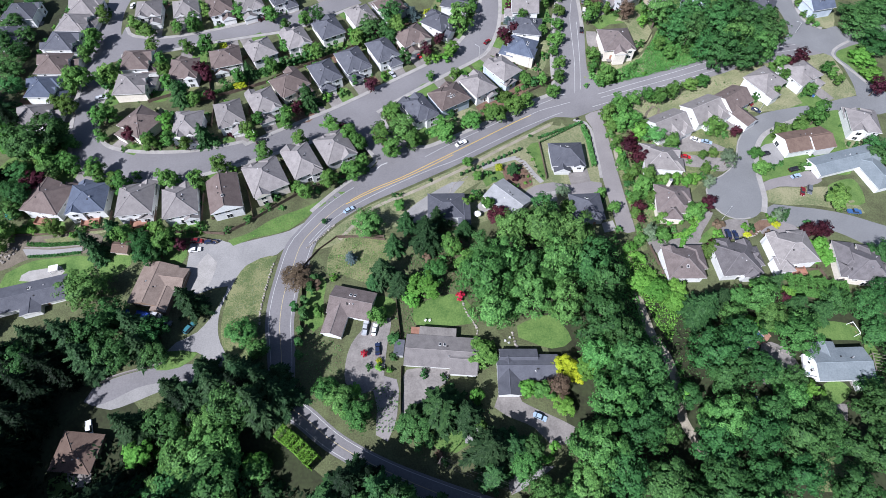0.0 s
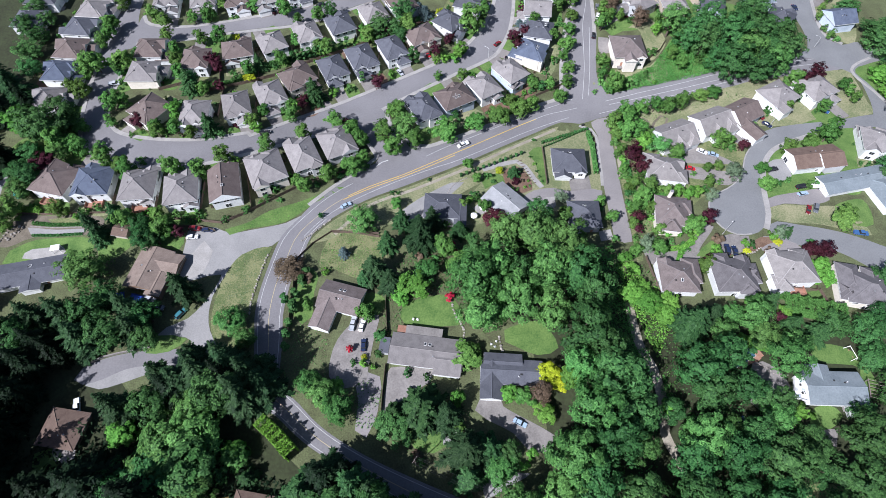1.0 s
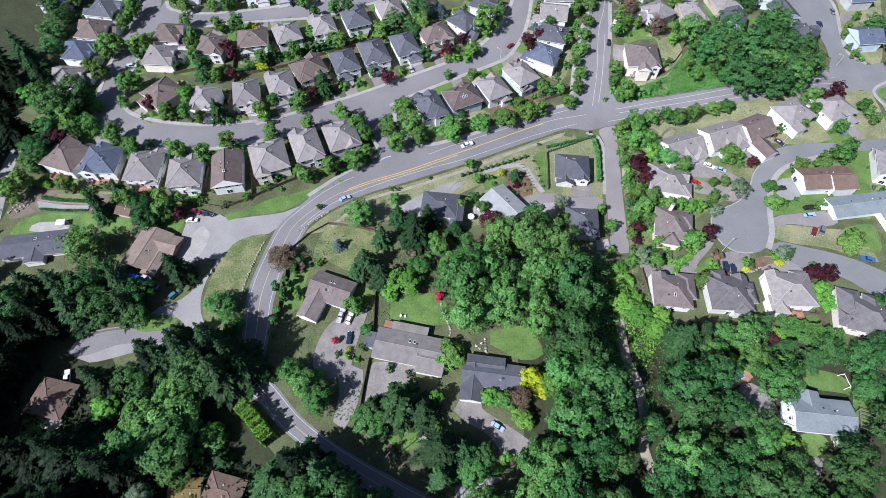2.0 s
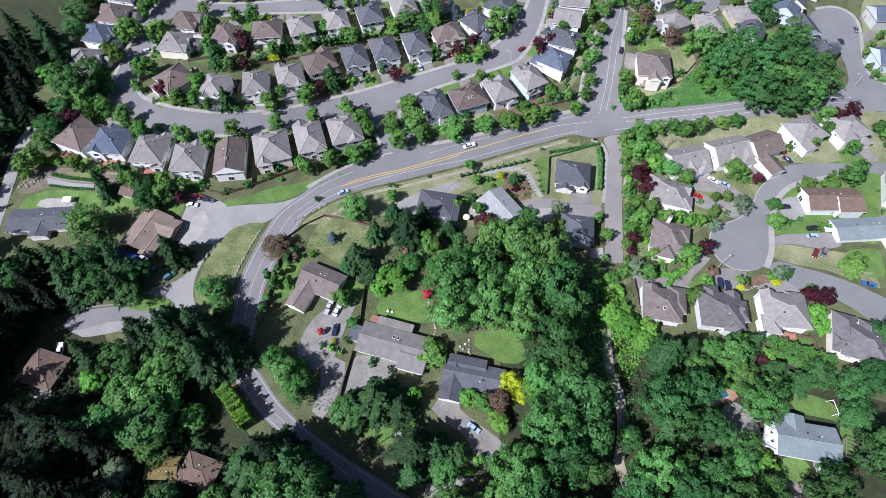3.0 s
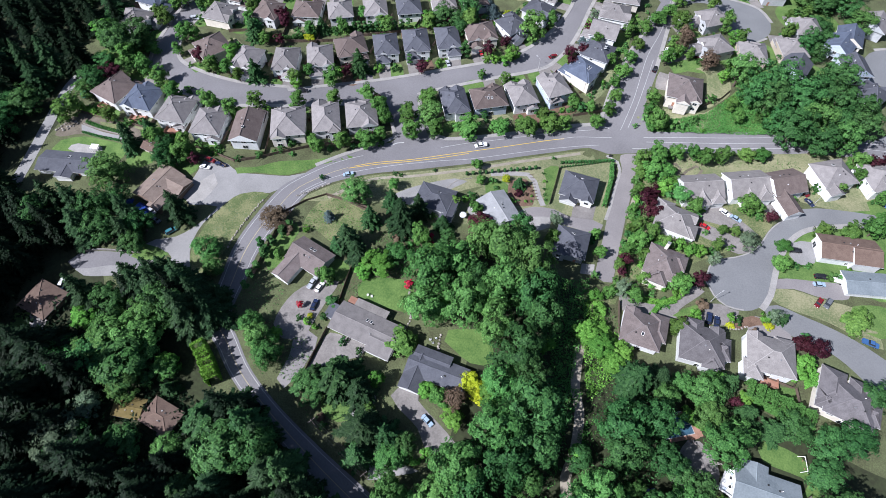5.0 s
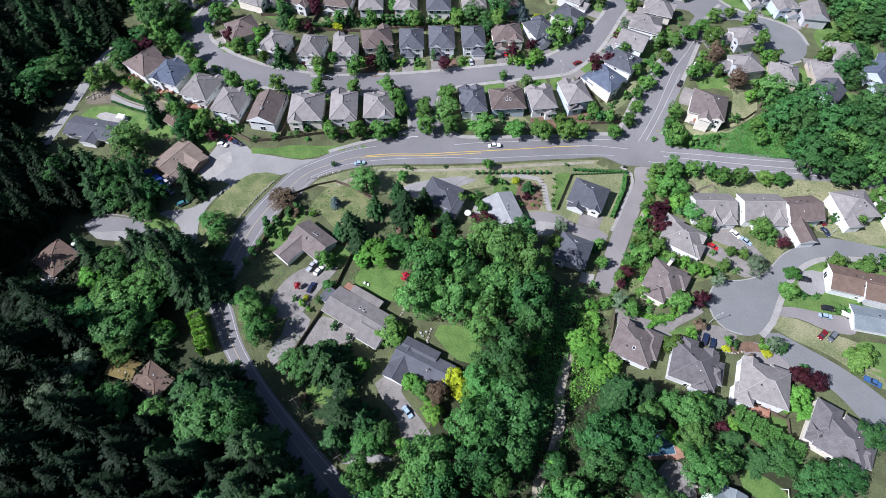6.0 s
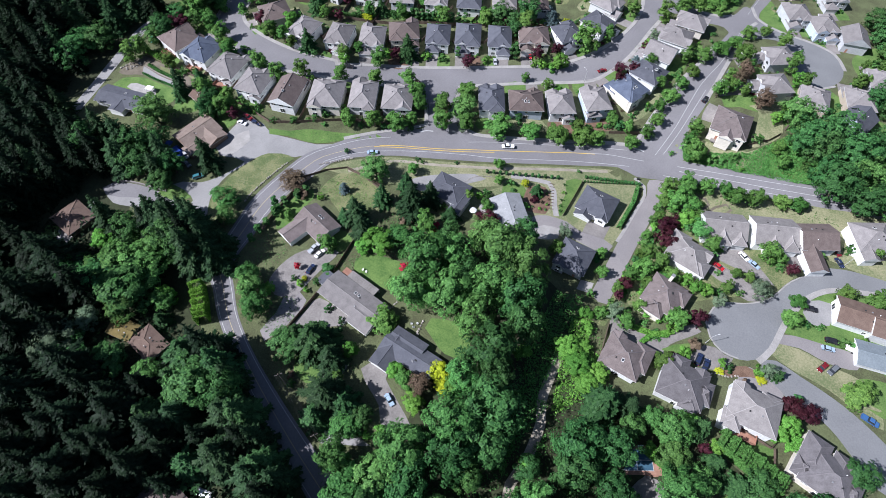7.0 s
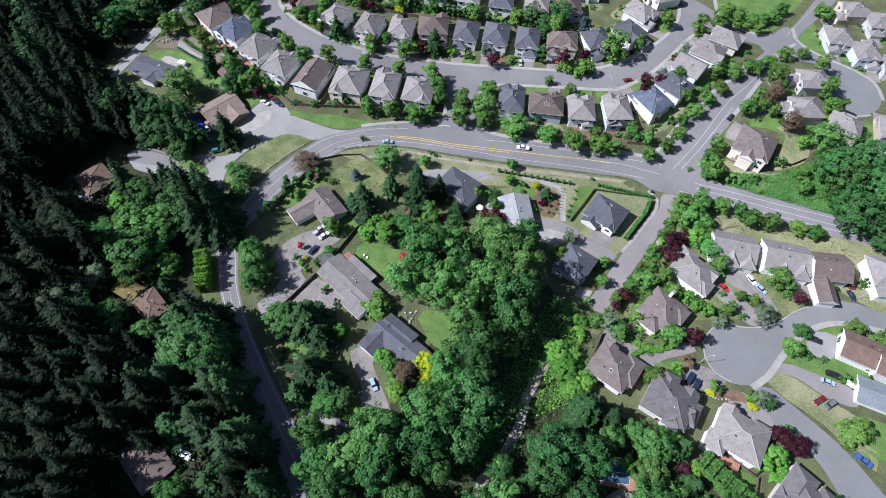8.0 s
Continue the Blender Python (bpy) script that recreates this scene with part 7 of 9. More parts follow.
plant("K", 135.2, 285.1, 5.2, 11.8)
plant("K", 139.8, 278.9, 4.3, 10.0)
plant("S", 70.6, 220.2, 3.6, 9.0)
plant("S", 76.0, 207.5, 4.6, 11.8)
plant("S", 71.3, 214.7, 2.9, 7.4)
plant("B", 83.4, 211.2, 2.9, 4.1)
plant("B", 91.7, 216.3, 2.7, 3.7)
plant("B", 96.3, 230.2, 2.8, 3.9)
plant("S", 104.8, 228.8, 2.9, 7.0)
plant("B", 71.8, 210.9, 2.6, 3.6)
plant("B", 87.2, 212.2, 2.3, 3.3)
plant("S", 109.0, 222.6, 3.0, 7.7)
plant("B", 118.5, 226.3, 2.8, 3.9)
plant("B", 67.7, 205.8, 1.4, 2.0)
plant("S", 75.0, 206.0, 2.0, 5.1)
plant("C", 96.3, 212.6, 1.5, 2.0)
plant("S", 74.3, 183.3, 4.2, 9.7)
plant("S", 80.1, 189.2, 4.7, 10.7)
plant("S", 87.3, 193.3, 3.7, 8.5)
plant("S", 94.2, 195.4, 3.4, 8.6)
plant("S", 99.7, 193.9, 4.1, 9.4)
plant("S", 106.3, 197.6, 3.7, 9.4)
plant("S", 116.0, 203.0, 3.9, 5.8)
plant("S", 121.8, 204.7, 3.9, 5.8)
plant("S", 159.1, 212.5, 4.1, 10.4)
plant("P", 164.7, 214.1, 4.0, 9.0)
plant("P", 171.0, 217.7, 4.1, 9.2)
plant("S", 79.8, 179.6, 4.9, 11.2)
plant("S", 84.9, 179.6, 3.8, 8.9)
plant("S", 74.6, 177.7, 3.2, 7.4)
plant("G", 86.5, 172.5, 4.0, 9.2)
plant("M", 92.3, 170.3, 5.8, 9.0)
plant("S", 98.6, 165.2, 3.7, 8.6)
plant("P", 82.0, 168.7, 3.0, 6.9)
plant("P", 82.6, 157.9, 4.6, 8.5)
plant("P", 80.6, 163.5, 4.0, 7.8)
plant("S", 89.8, 176.6, 3.2, 7.4)
plant("S", 32.5, 312.1, 4.0, 5.8)
plant("S", 39.1, 311.4, 3.9, 5.8)
plant("S", 45.6, 310.8, 3.9, 5.8)
plant("S", 50.1, 315.0, 3.7, 5.8)
plant("S", 53.1, 322.8, 3.9, 5.8)
plant("S", 53.9, 332.5, 3.9, 5.8)
plant("S", 34.6, 302.5, 3.2, 8.2)
plant("S", 51.7, 306.3, 2.9, 7.3)
plant("S", 71.9, 344.9, 5.4, 6.7)
plant("S", 29.1, 282.3, 4.5, 11.3)
plant("S", 34.4, 294.4, 4.2, 10.8)
plant("S", 41.5, 300.9, 3.2, 8.1)
plant("S", 69.7, 294.7, 3.9, 5.8)
plant("S", 76.6, 303.6, 3.1, 5.1)
plant("S", 71.6, 278.5, 3.9, 5.8)
plant("S", 86.7, 296.9, 3.4, 10.3)
plant("S", 94.8, 286.3, 3.0, 9.2)
plant("S", 103.0, 273.4, 3.2, 9.6)
plant("O", 76.4, 265.2, 3.2, 8.0)
plant("O", 76.5, 255.0, 3.7, 9.4)
plant("S", 72.7, 255.3, 3.1, 7.9)
plant("S", 76.9, 252.3, 2.3, 6.9)
plant("O", 91.2, 249.2, 3.7, 9.2)
plant("S", 81.3, 252.2, 2.1, 6.2)
plant("S", 13.3, 278.0, 4.1, 9.4)
plant("S", 11.5, 253.9, 3.5, 7.9)
plant("G", 31.9, 254.0, 3.1, 7.2)
plant("W", 31.2, 265.1, 2.6, 6.5)
plant("U", 30.3, 246.2, 2.8, 4.0)
plant("P", 31.4, 253.2, 2.8, 7.0)
plant("P", 27.4, 233.7, 3.0, 7.5)
plant("K", 211.0, 243.5, 9.8, 12.0)
plant("K", 211.3, 229.0, 8.4, 11.0)
plant("K", 209.4, 253.5, 7.2, 11.0)
plant("G", 204.4, 221.3, 6.6, 7.0)
plant("G", 205.1, 210.6, 5.0, 5.0)
plant("P", 200.2, 198.3, 4.4, 10.0)
plant("K", 225.3, 257.7, 10.3, 12.0)
plant("S", 185.1, 209.3, 2.4, 6.2)
plant("S", 186.4, 205.4, 2.4, 6.2)
plant("S", 183.5, 213.4, 2.9, 7.1)
plant("K", 186.9, 157.6, 5.7, 9.0)
plant("K", 185.9, 163.0, 4.8, 8.0)
plant("S", 160.2, 206.0, 3.0, 7.7)
# gardens round the court and beside the lane
plant("L", 6.5, 147.1, 0.75, 2.4)
plant("L", 8.8, 148.5, 0.75, 2.4)
plant("L", 11.3, 150.1, 0.75, 2.4)
plant("L", 13.6, 151.5, 0.75, 2.4)
plant("L", 15.9, 153.0, 0.75, 2.4)
plant("L", 18.3, 154.6, 0.75, 2.4)
plant("L", 20.6, 156.1, 0.75, 2.4)
plant("L", 23.1, 157.7, 0.75, 2.4)
plant("L", 25.4, 159.2, 0.75, 2.4)
plant("L", 27.7, 160.7, 0.75, 2.4)
plant("L", 30.1, 162.3, 0.75, 2.4)
plant("L", 32.4, 163.8, 0.75, 2.4)
plant("L", 42.2, 172.4, 0.8, 1.6)
plant("L", 43.7, 173.4, 0.8, 1.6)
plant("L", 45.1, 173.9, 0.8, 1.6)
plant("L", 46.3, 174.7, 0.8, 1.6)
plant("L", 47.9, 175.4, 0.8, 1.6)
plant("L", 49.2, 176.2, 0.8, 1.6)
plant("L", 50.4, 177.0, 0.8, 1.6)
plant("L", 51.8, 177.5, 0.8, 1.6)
plant("L", 53.3, 178.4, 0.8, 1.6)
plant("L", 54.7, 178.9, 0.8, 1.6)
plant("L", 56.0, 179.7, 0.8, 1.6)
plant("L", 57.4, 180.6, 0.8, 1.6)
plant("L", 58.8, 181.1, 0.8, 1.6)
plant("L", 60.1, 181.8, 0.8, 1.6)
plant("L", 61.5, 182.7, 0.8, 1.6)
plant("L", 62.9, 183.1, 0.8, 1.6)
plant("Y", 22.6, 151.8, 2.2, 2.8)
plant("S", 13.2, 145.6, 2.2, 4.4)
plant("B", 17.7, 148.6, 2.2, 2.6)
plant("N", 28.9, 151.0, 2.9, 6.5)
plant("Z", 30.0, 146.8, 1.8, 2.2)
plant("C", 28.7, 141.8, 2.0, 2.0)
plant("D", 20.1, 145.4, 1.6, 1.6)
plant("B", 23.6, 144.2, 1.2, 1.3)
plant("S", 9.0, 152.1, 2.6, 5.2)
plant("B", 38.1, 173.2, 1.0, 1.6)
plant("W", 48.5, 138.3, 3.2, 7.0)
plant("B", 65.1, 138.1, 1.8, 2.4)
plant("D", 62.4, 137.4, 1.6, 2.2)
plant("B", 13.9, 135.7, 2.0, 4.0)
plant("D", 12.0, 137.6, 1.6, 2.6)
for x, y, r in ((36.4, 162.8, 0.8), (38.2, 158.6, 0.9), (39.2, 154.6, 0.8), (40.2, 151.4, 0.8), (41.4, 149, 0.7), (32.6, 153.8, 0.8), (34.4, 151.2, 0.7), (35.4, 148.4, 0.8), (36.2, 145.6, 0.7), (33, 148, 0.9), (31.6, 150.8, 0.7), (34, 144.6, 0.8), (31, 143.6, 0.7)):
    plant("BDCQ"[int(x * 3) % 4], x, y, r, r * 1.3)
for i in range(17):
    plant("L", 42.8 + i * 1.1, 169.8 + i * 0.74, 0.45, 1.5, "row of small conifers round a lawn")
plant("B", 75.1, 174.5, 2.4, 3.3)
plant("S", 76.5, 169.0, 2.2, 5.8)
plant("B", 75.7, 167.3, 2.1, 2.9)
plant("C", 76.9, 163.7, 2.3, 3.2)
plant("S", 76.1, 156.9, 2.2, 5.5)
plant("B", 76.5, 153.9, 2.2, 3.1)
plant("S", 77.1, 146.3, 2.1, 5.4)
plant("D", 77.0, 143.6, 2.2, 3.0)
plant("B", 76.7, 138.5, 1.9, 2.7)
plant("C", 76.9, 134.7, 1.9, 2.6)
plant("S", 76.6, 126.4, 2.5, 5.7)
plant("B", 77.3, 119.7, 2.0, 2.8)
plant("S", 75.9, 113.1, 2.6, 6.1)
plant("S", 64.7, 138.3, 2.3, 5.2)
plant("D", 64.6, 134.9, 1.9, 2.6)
plant("B", 83.2, 155.8, 2.3, 3.2)
plant("C", 82.4, 166.3, 2.1, 2.9)
plant("S", 84.9, 156.0, 1.7, 4.4)
plant("C", 89.7, 122.3, 1.6, 2.3)
plant("B", 84.8, 134.1, 1.9, 2.6)
plant("S", 85.0, 135.1, 2.5, 5.8)
plant("C", 11.0, 133.8, 1.9, 2.6)
plant("B", 6.7, 133.4, 1.9, 2.6)
plant("S", 7.8, 129.3, 2.8, 6.4)
plant("B", 1.9, 120.8, 1.8, 2.6)
plant("S", 79.4, 148.0, 3.0, 7.6)
plant("S", 81.2, 139.1, 4.3, 9.9)
plant("S", 78.2, 135.1, 2.9, 6.5)
plant("S", 85.3, 146.7, 3.5, 8.1)
plant("S", 91.2, 142.3, 3.5, 8.0)
plant("G", 96.4, 144.2, 2.7, 6.2)
plant("G", 100.6, 143.3, 2.9, 6.8)
plant("G", 104.4, 144.0, 2.5, 5.7)
plant("B", 108.8, 146.4, 2.0, 2.8)
plant("P", 78.2, 128.9, 2.8, 7.0)
plant("P", 78.0, 123.5, 2.1, 5.1)
plant("W", 79.7, 115.3, 3.4, 8.4)
plant("S", 84.2, 114.7, 3.2, 7.4)
plant("B", 90.3, 119.2, 1.8, 2.5)
plant("W", 120.4, 154.5, 4.2, 8.5)
plant("P", 127.8, 170.8, 2.7, 6.2)
plant("S", 118.1, 173.0, 4.0, 8.9)
plant("S", 123.2, 173.8, 2.6, 5.9)
plant("B", 122.1, 172.8, 2.2, 3.0)
plant("B", 124.8, 171.1, 1.9, 2.6)
plant("S", 133.6, 158.6, 3.2, 5.0)
plant("S", 133.4, 149.8, 3.6, 6.0)
plant("S", 147.4, 171.7, 3.6, 6.5)
plant("S", 157.3, 174.3, 4.2, 7.5)
plant("S", 165.6, 178.7, 5.3, 12.2)
plant("S", 99.0, 125.2, 4.0, 9.0)
plant("P", 104.9, 129.3, 3.3, 8.3)
plant("C", 98.4, 122.3, 1.8, 2.6)
plant("C", 101.3, 124.3, 1.9, 2.6)
plant("C", 94.3, 123.1, 1.6, 2.3)
plant("Q", 108.3, 120.9, 2.6, 3.6)
plant("C", 106.5, 116.0, 2.8, 3.9)
plant("P", 103.0, 111.3, 2.0, 5.1)
plant("S", 101.0, 108.1, 3.0, 6.8)
plant("C", 105.9, 113.8, 1.8, 2.5)
plant("W", 132.2, 124.9, 2.7, 6.7)
plant("C", 118.5, 120.0, 2.1, 3.0)
plant("C", 130.2, 124.1, 2.4, 3.4)
plant("Y", 131.8, 122.0, 1.9, 1.6)
plant("Y", 119.0, 116.9, 1.6, 1.5)
plant("D", 121.6, 119.8, 1.9, 2.6)
plant("N", 135.9, 126.1, 2.2, 6.2)
plant("Q", 126.5, 117.0, 1.9, 2.6)
plant("P", 142.7, 117.5, 3.8, 6.6)
plant("P", 147.5, 117.6, 3.6, 6.4)
plant("G", 142.8, 110.4, 3.6, 7.5)
plant("G", 141.4, 105.7, 2.9, 6.6)
plant("S", 159.4, 133.9, 5.3, 7.3)
plant("D", 144.2, 122.5, 2.0, 2.8)
plant("B", 151.6, 152.0, 2.1, 3.0)
plant("B", 154.5, 152.7, 1.9, 2.6)
plant("S", 110.3, 150.2, 2.4, 5.5)
plant("W", 109.5, 142.3, 2.5, 6.2)
plant("B", 115.1, 151.2, 1.8, 2.5)
plant("S", 88.4, 139.8, 2.6, 5.9)
plant("C", 84.8, 130.9, 1.6, 2.3)
plant("C", 158.0, 156.4, 2.2, 3.0)
plant("B", 139.4, 151.8, 1.6, 2.2)
plant("B", 143.6, 153.6, 1.6, 2.2)
plant("B", 69.3, 119.6, 1.8, 2.5)
plant("S", 68.7, 129.7, 2.5, 5.7)
plant("S", 111.3, 158.3, 2.2, 5.0)
plant("B", 105.5, 155.7, 1.5, 2.1)
plant("B", 101.8, 164.5, 2.1, 2.9)
plant("C", 102.5, 167.2, 1.8, 2.6)
plant("B", 135.8, 185.3, 2.3, 3.2)
plant("B", 138.6, 192.2, 1.7, 2.4)
plant("B", 144.8, 194.6, 2.4, 3.3)
plant("S", 152.9, 196.3, 2.7, 6.8)
plant("S", 170.1, 197.8, 2.9, 7.0)
plant("B", 96.0, 117.0, 2.9, 1.0)
plant("S", 86.2, 124.2, 2.5, 5.7)
plant("S", 115.6, 159.4, 2.2, 5.0)
# gardens south of the main road
plant("M", -30.0, 117.1, 6.3, 10.0)
plant("N", -19.5, 107.9, 3.8, 13.0)
plant("F", -7.4, 111.5, 6.8, 20.0)
plant("F", -3.4, 118.8, 4.6, 16.0)
plant("N", -15.4, 118.9, 3.7, 12.0)
plant("F", -22.9, 95.3, 5.7, 16.0)
plant("F", -16.2, 90.8, 4.8, 15.0)
plant("N", -26.2, 92.2, 3.1, 10.0)
plant("U", -35.8, 103.2, 2.7, 6.0)
plant("G", -7.6, 90.8, 6.2, 9.0)
plant("G", -12.4, 86.0, 3.4, 6.0)
plant("M", -3.8, 96.4, 4.7, 8.0)
plant("S", 2.5, 107.7, 4.4, 10.3)
plant("N", 7.5, 117.5, 3.8, 9.0)
plant("D", 11.8, 114.7, 2.2, 3.1)
plant("R", 4.9, 109.4, 2.4, 3.5)
plant("R", 5.8, 88.1, 1.9, 3.5)
plant("P", 20.9, 123.5, 4.4, 7.5)
plant("P", 23.3, 125.1, 2.7, 6.8)
plant("S", 8.9, 101.9, 5.6, 7.7)
plant("B", -0.9, 103.7, 2.0, 2.7)
plant("Q", -6.9, 104.5, 2.0, 2.8)
plant("Q", -2.4, 101.4, 1.9, 2.7)
plant("B", -2.5, 133.0, 1.2, 1.6)
plant("S", 16.9, 129.6, 3.0, 6.9)
plant("D", -21.4, 134.4, 1.2, 1.7)
plant("D", -6.8, 143.2, 1.0, 1.3)
plant("B", -18.9, 134.6, 1.2, 1.7)
plant("S", -18.7, 127.6, 2.5, 5.8)
plant("D", -48.1, 119.6, 1.7, 2.3)
plant("S", 50.1, 128.6, 3.4, 7.6)
plant("O", -54.3, 94.0, 5.8, 6.0)
plant("D", -49.0, 89.6, 1.8, 2.5)
plant("L", -53.5, 81.4, 1.6, 7.9)
plant("L", -49.7, 77.9, 1.8, 8.9)
plant("S", -45.5, 80.3, 2.2, 4.8)
plant("Q", -47.6, 91.9, 2.3, 3.2)
plant("C", -41.8, 94.6, 1.8, 2.5)
plant("B", -21.8, 78.0, 2.1, 3.0)
plant("S", -23.7, 78.4, 3.6, 8.2)
plant("D", -17.7, 70.9, 3.3, 3.0)
plant("D", -17.1, 64.3, 2.1, 2.9)
plant("R", -27.3, 65.5, 1.3, 3.5)
plant("Y", -22.1, 63.0, 1.4, 1.8)
plant("C", -22.0, 60.6, 1.9, 2.6)
plant("B", -25.4, 60.8, 1.4, 2.0)
plant("C", -18.4, 59.7, 1.4, 2.0)
plant("M", -38.6, 51.8, 4.4, 9.5)
plant("M", -32.6, 47.6, 5.2, 11.5)
plant("M", -26.8, 44.0, 5.2, 12.0)
plant("G", -29.6, 52.2, 2.5, 5.0)
plant("S", 12.7, 41.3, 1.8, 4.2)
plant("S", 13.3, 65.6, 5.8, 6.6)
plant("G", 28.2, 53.3, 3.1, 6.0)
plant("S", 33.2, 52.5, 3.7, 8.5)
plant("O", 38.0, 53.3, 3.8, 9.6)
plant("Y", 41.2, 60.3, 4.3, 8.0)
plant("Y", 44.4, 57.1, 2.7, 6.0)
plant("G", 48.0, 60.4, 4.3, 9.8)
plant("G", 39.2, 48.0, 3.8, 6.0)
plant("C", 35.5, 35.6, 2.3, 3.2)
plant("C", 33.1, 31.5, 1.9, 2.6)
plant("B", 1.2, 30.6, 1.5, 2.2)
plant("Q", -0.7, 32.8, 1.5, 2.2)
plant("Q", 12.0, 37.7, 1.1, 1.6)
plant("D", -6.3, 58.9, 2.0, 2.8)
plant("D", 0.4, 57.8, 1.6, 2.2)
plant("B", -6.1, 43.5, 2.0, 2.8)
plant("R", -5.9, 45.4, 1.0, 3.5)
# the great trees in the middle
plant("M", 14.8, 89.8, 9.7, 24.6)
plant("M", 16.4, 77.6, 7.8, 21.8)
plant("M", 29.0, 83.2, 8.7, 23.2)
plant("M", 22.0, 98.5, 7.1, 20.3)
plant("M", 33.6, 110.2, 9.3, 26.0)
plant("M", 44.8, 105.9, 8.8, 26.0)
plant("M", 24.9, 114.4, 6.2, 17.4)
plant("M", 39.7, 94.0, 8.5, 26.0)
plant("K", 51.0, 95.3, 8.1, 26.0)
plant("K", 56.1, 88.2, 6.3, 23.2)
plant("M", 42.0, 80.8, 6.9, 21.8)
plant("K", 51.0, 73.2, 8.4, 24.6)
plant("K", 58.0, 67.9, 5.6, 21.8)
plant("M", 49.2, 62.4, 5.9, 20.3)
plant("M", 45.9, 33.5, 7.9, 21.8)
plant("K", 58.7, 39.0, 7.6, 21.8)
plant("K", 37.6, 121.8, 5.9, 18.8)
plant("K", 13.6, 107.1, 4.4, 14.5)
plant("M", 66.7, 37.5, 4.6, 17.4)
plant("K", 30.6, 93.3, 4.6, 21.8)
plant("G", 59.7, 82.7, 3.3, 9.0)
plant("W", 62.4, 63.0, 3.9, 9.0)
# trail, vines and the trees below the court
plant("G", 79.0, 90.8, 4.2, 5.0)
plant("G", 75.4, 97.9, 3.8, 4.5)
plant("G", 82.6, 86.0, 4.2, 5.0)
plant("G", 74.0, 104.9, 2.8, 4.0)
plant("G", 71.2, 110.0, 2.6, 5.0)
plant("G", 85.1, 91.3, 3.8, 6.0)
plant("N", 90.0, 81.4, 6.7, 18.9)
plant("F", 97.2, 85.7, 5.1, 14.0)
plant("M", 111.8, 86.5, 5.7, 13.5)
plant("G", 116.2, 92.3, 4.0, 7.0)
plant("N", 118.9, 92.5, 4.5, 13.5)
plant("K", 89.1, 64.7, 7.7, 18.9)
plant("K", 91.8, 56.9, 6.8, 17.6)
plant("M", 115.1, 79.6, 5.2, 9.0)
plant("M", 119.5, 71.4, 6.9, 14.9)
plant("P", 123.3, 88.5, 2.0, 5.0)
plant("K", 141.0, 86.8, 5.5, 9.0)
plant("N", 135.6, 83.7, 4.5, 9.0)
plant("K", 151.4, 85.4, 6.0, 9.0)
plant("K", 159.2, 89.9, 6.0, 9.0)
plant("K", 155.2, 64.2, 7.4, 17.6)
plant("K", 151.8, 75.3, 5.6, 9.0)
plant("K", 116.2, 58.0, 4.2, 8.0)
plant("M", 85.7, 43.0, 6.6, 18.9)
plant("K", 104.3, 46.0, 4.8, 14.9)
plant("C", 123.1, 54.9, 3.4, 4.7)
plant("C", 120.1, 52.9, 2.5, 3.5)
plant("B", 144.9, 58.4, 2.6, 3.7)
plant("K", 141.8, 56.0, 4.4, 8.0)
plant("G", 126.3, 91.0, 2.7, 4.0)
plant("N", 127.5, 86.0, 4.0, 9.0)
plant("M", 125.0, 78.0, 4.8, 9.0)
plant("K", 165.5, 107.2, 5.1, 10.0)
plant("K", 61.6, 58.8, 9.5, 20.2)
plant("M", 53.8, 48.6, 8.4, 20.2)
plant("K", 65.5, 48.9, 7.3, 18.9)
plant("K", 82.1, 34.8, 7.1, 17.6)
plant("K", 97.3, 38.7, 7.3, 16.2)
plant("K", 111.7, 38.3, 8.1, 14.9)
plant("K", 122.2, 44.0, 6.5, 9.0)
plant("K", 53.2, 26.8, 7.8, 20.2)
plant("K", 66.2, 24.1, 6.8, 18.9)
plant("K", 81.1, 24.3, 7.0, 18.9)
plant("K", 94.6, 25.7, 6.8, 16.2)
plant("K", 107.4, 27.6, 6.6, 14.9)
plant("K", 132.1, 35.5, 7.6, 14.9)
plant("K", 138.2, 47.6, 7.3, 16.2)
plant("K", 122.1, 24.0, 6.9, 16.2)
plant("M", 29.7, 20.7, 5.7, 17.6)
plant("M", 97.7, 49.0, 3.5, 7.0)
plant("M", 112.8, 51.8, 5.4, 9.0)
plant("K", 109.4, 59.1, 4.5, 9.0)
plant("K", 103.8, 60.0, 5.4, 13.5)
plant("K", 79.6, 51.1, 4.2, 8.0)
plant("G", 79.4, 52.4, 2.9, 6.0)
plant("K", 122.6, 36.4, 4.1, 8.0)
plant("K", 71.3, 16.7, 7.2, 18.9)
plant("K", 89.2, 17.0, 7.5, 18.9)
plant("K", 99.5, 70.0, 6.5, 17.0)
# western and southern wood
# first six: added dark trees standing in for open ground in black shade
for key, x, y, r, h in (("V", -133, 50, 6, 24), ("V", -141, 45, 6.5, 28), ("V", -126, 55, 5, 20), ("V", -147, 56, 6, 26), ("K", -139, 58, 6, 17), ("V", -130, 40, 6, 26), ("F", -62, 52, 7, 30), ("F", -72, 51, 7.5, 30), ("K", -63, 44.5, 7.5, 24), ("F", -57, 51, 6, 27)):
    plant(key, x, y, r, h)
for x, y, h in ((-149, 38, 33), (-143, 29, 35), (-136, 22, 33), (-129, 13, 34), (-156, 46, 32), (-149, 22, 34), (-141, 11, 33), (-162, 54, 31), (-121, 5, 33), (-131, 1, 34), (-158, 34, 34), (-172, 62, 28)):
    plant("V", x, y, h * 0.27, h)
plant("M", 50, -16, 5.2, 20)
plant("V", -93.5, 15.3, 11.0, 31.4)
plant("K", -86.3, 16.3, 6.5, 16.0)
plant("M", -75.8, 31.4, 8.2, 15.0)
plant("K", -77.6, 21.1, 8.2, 15.0)
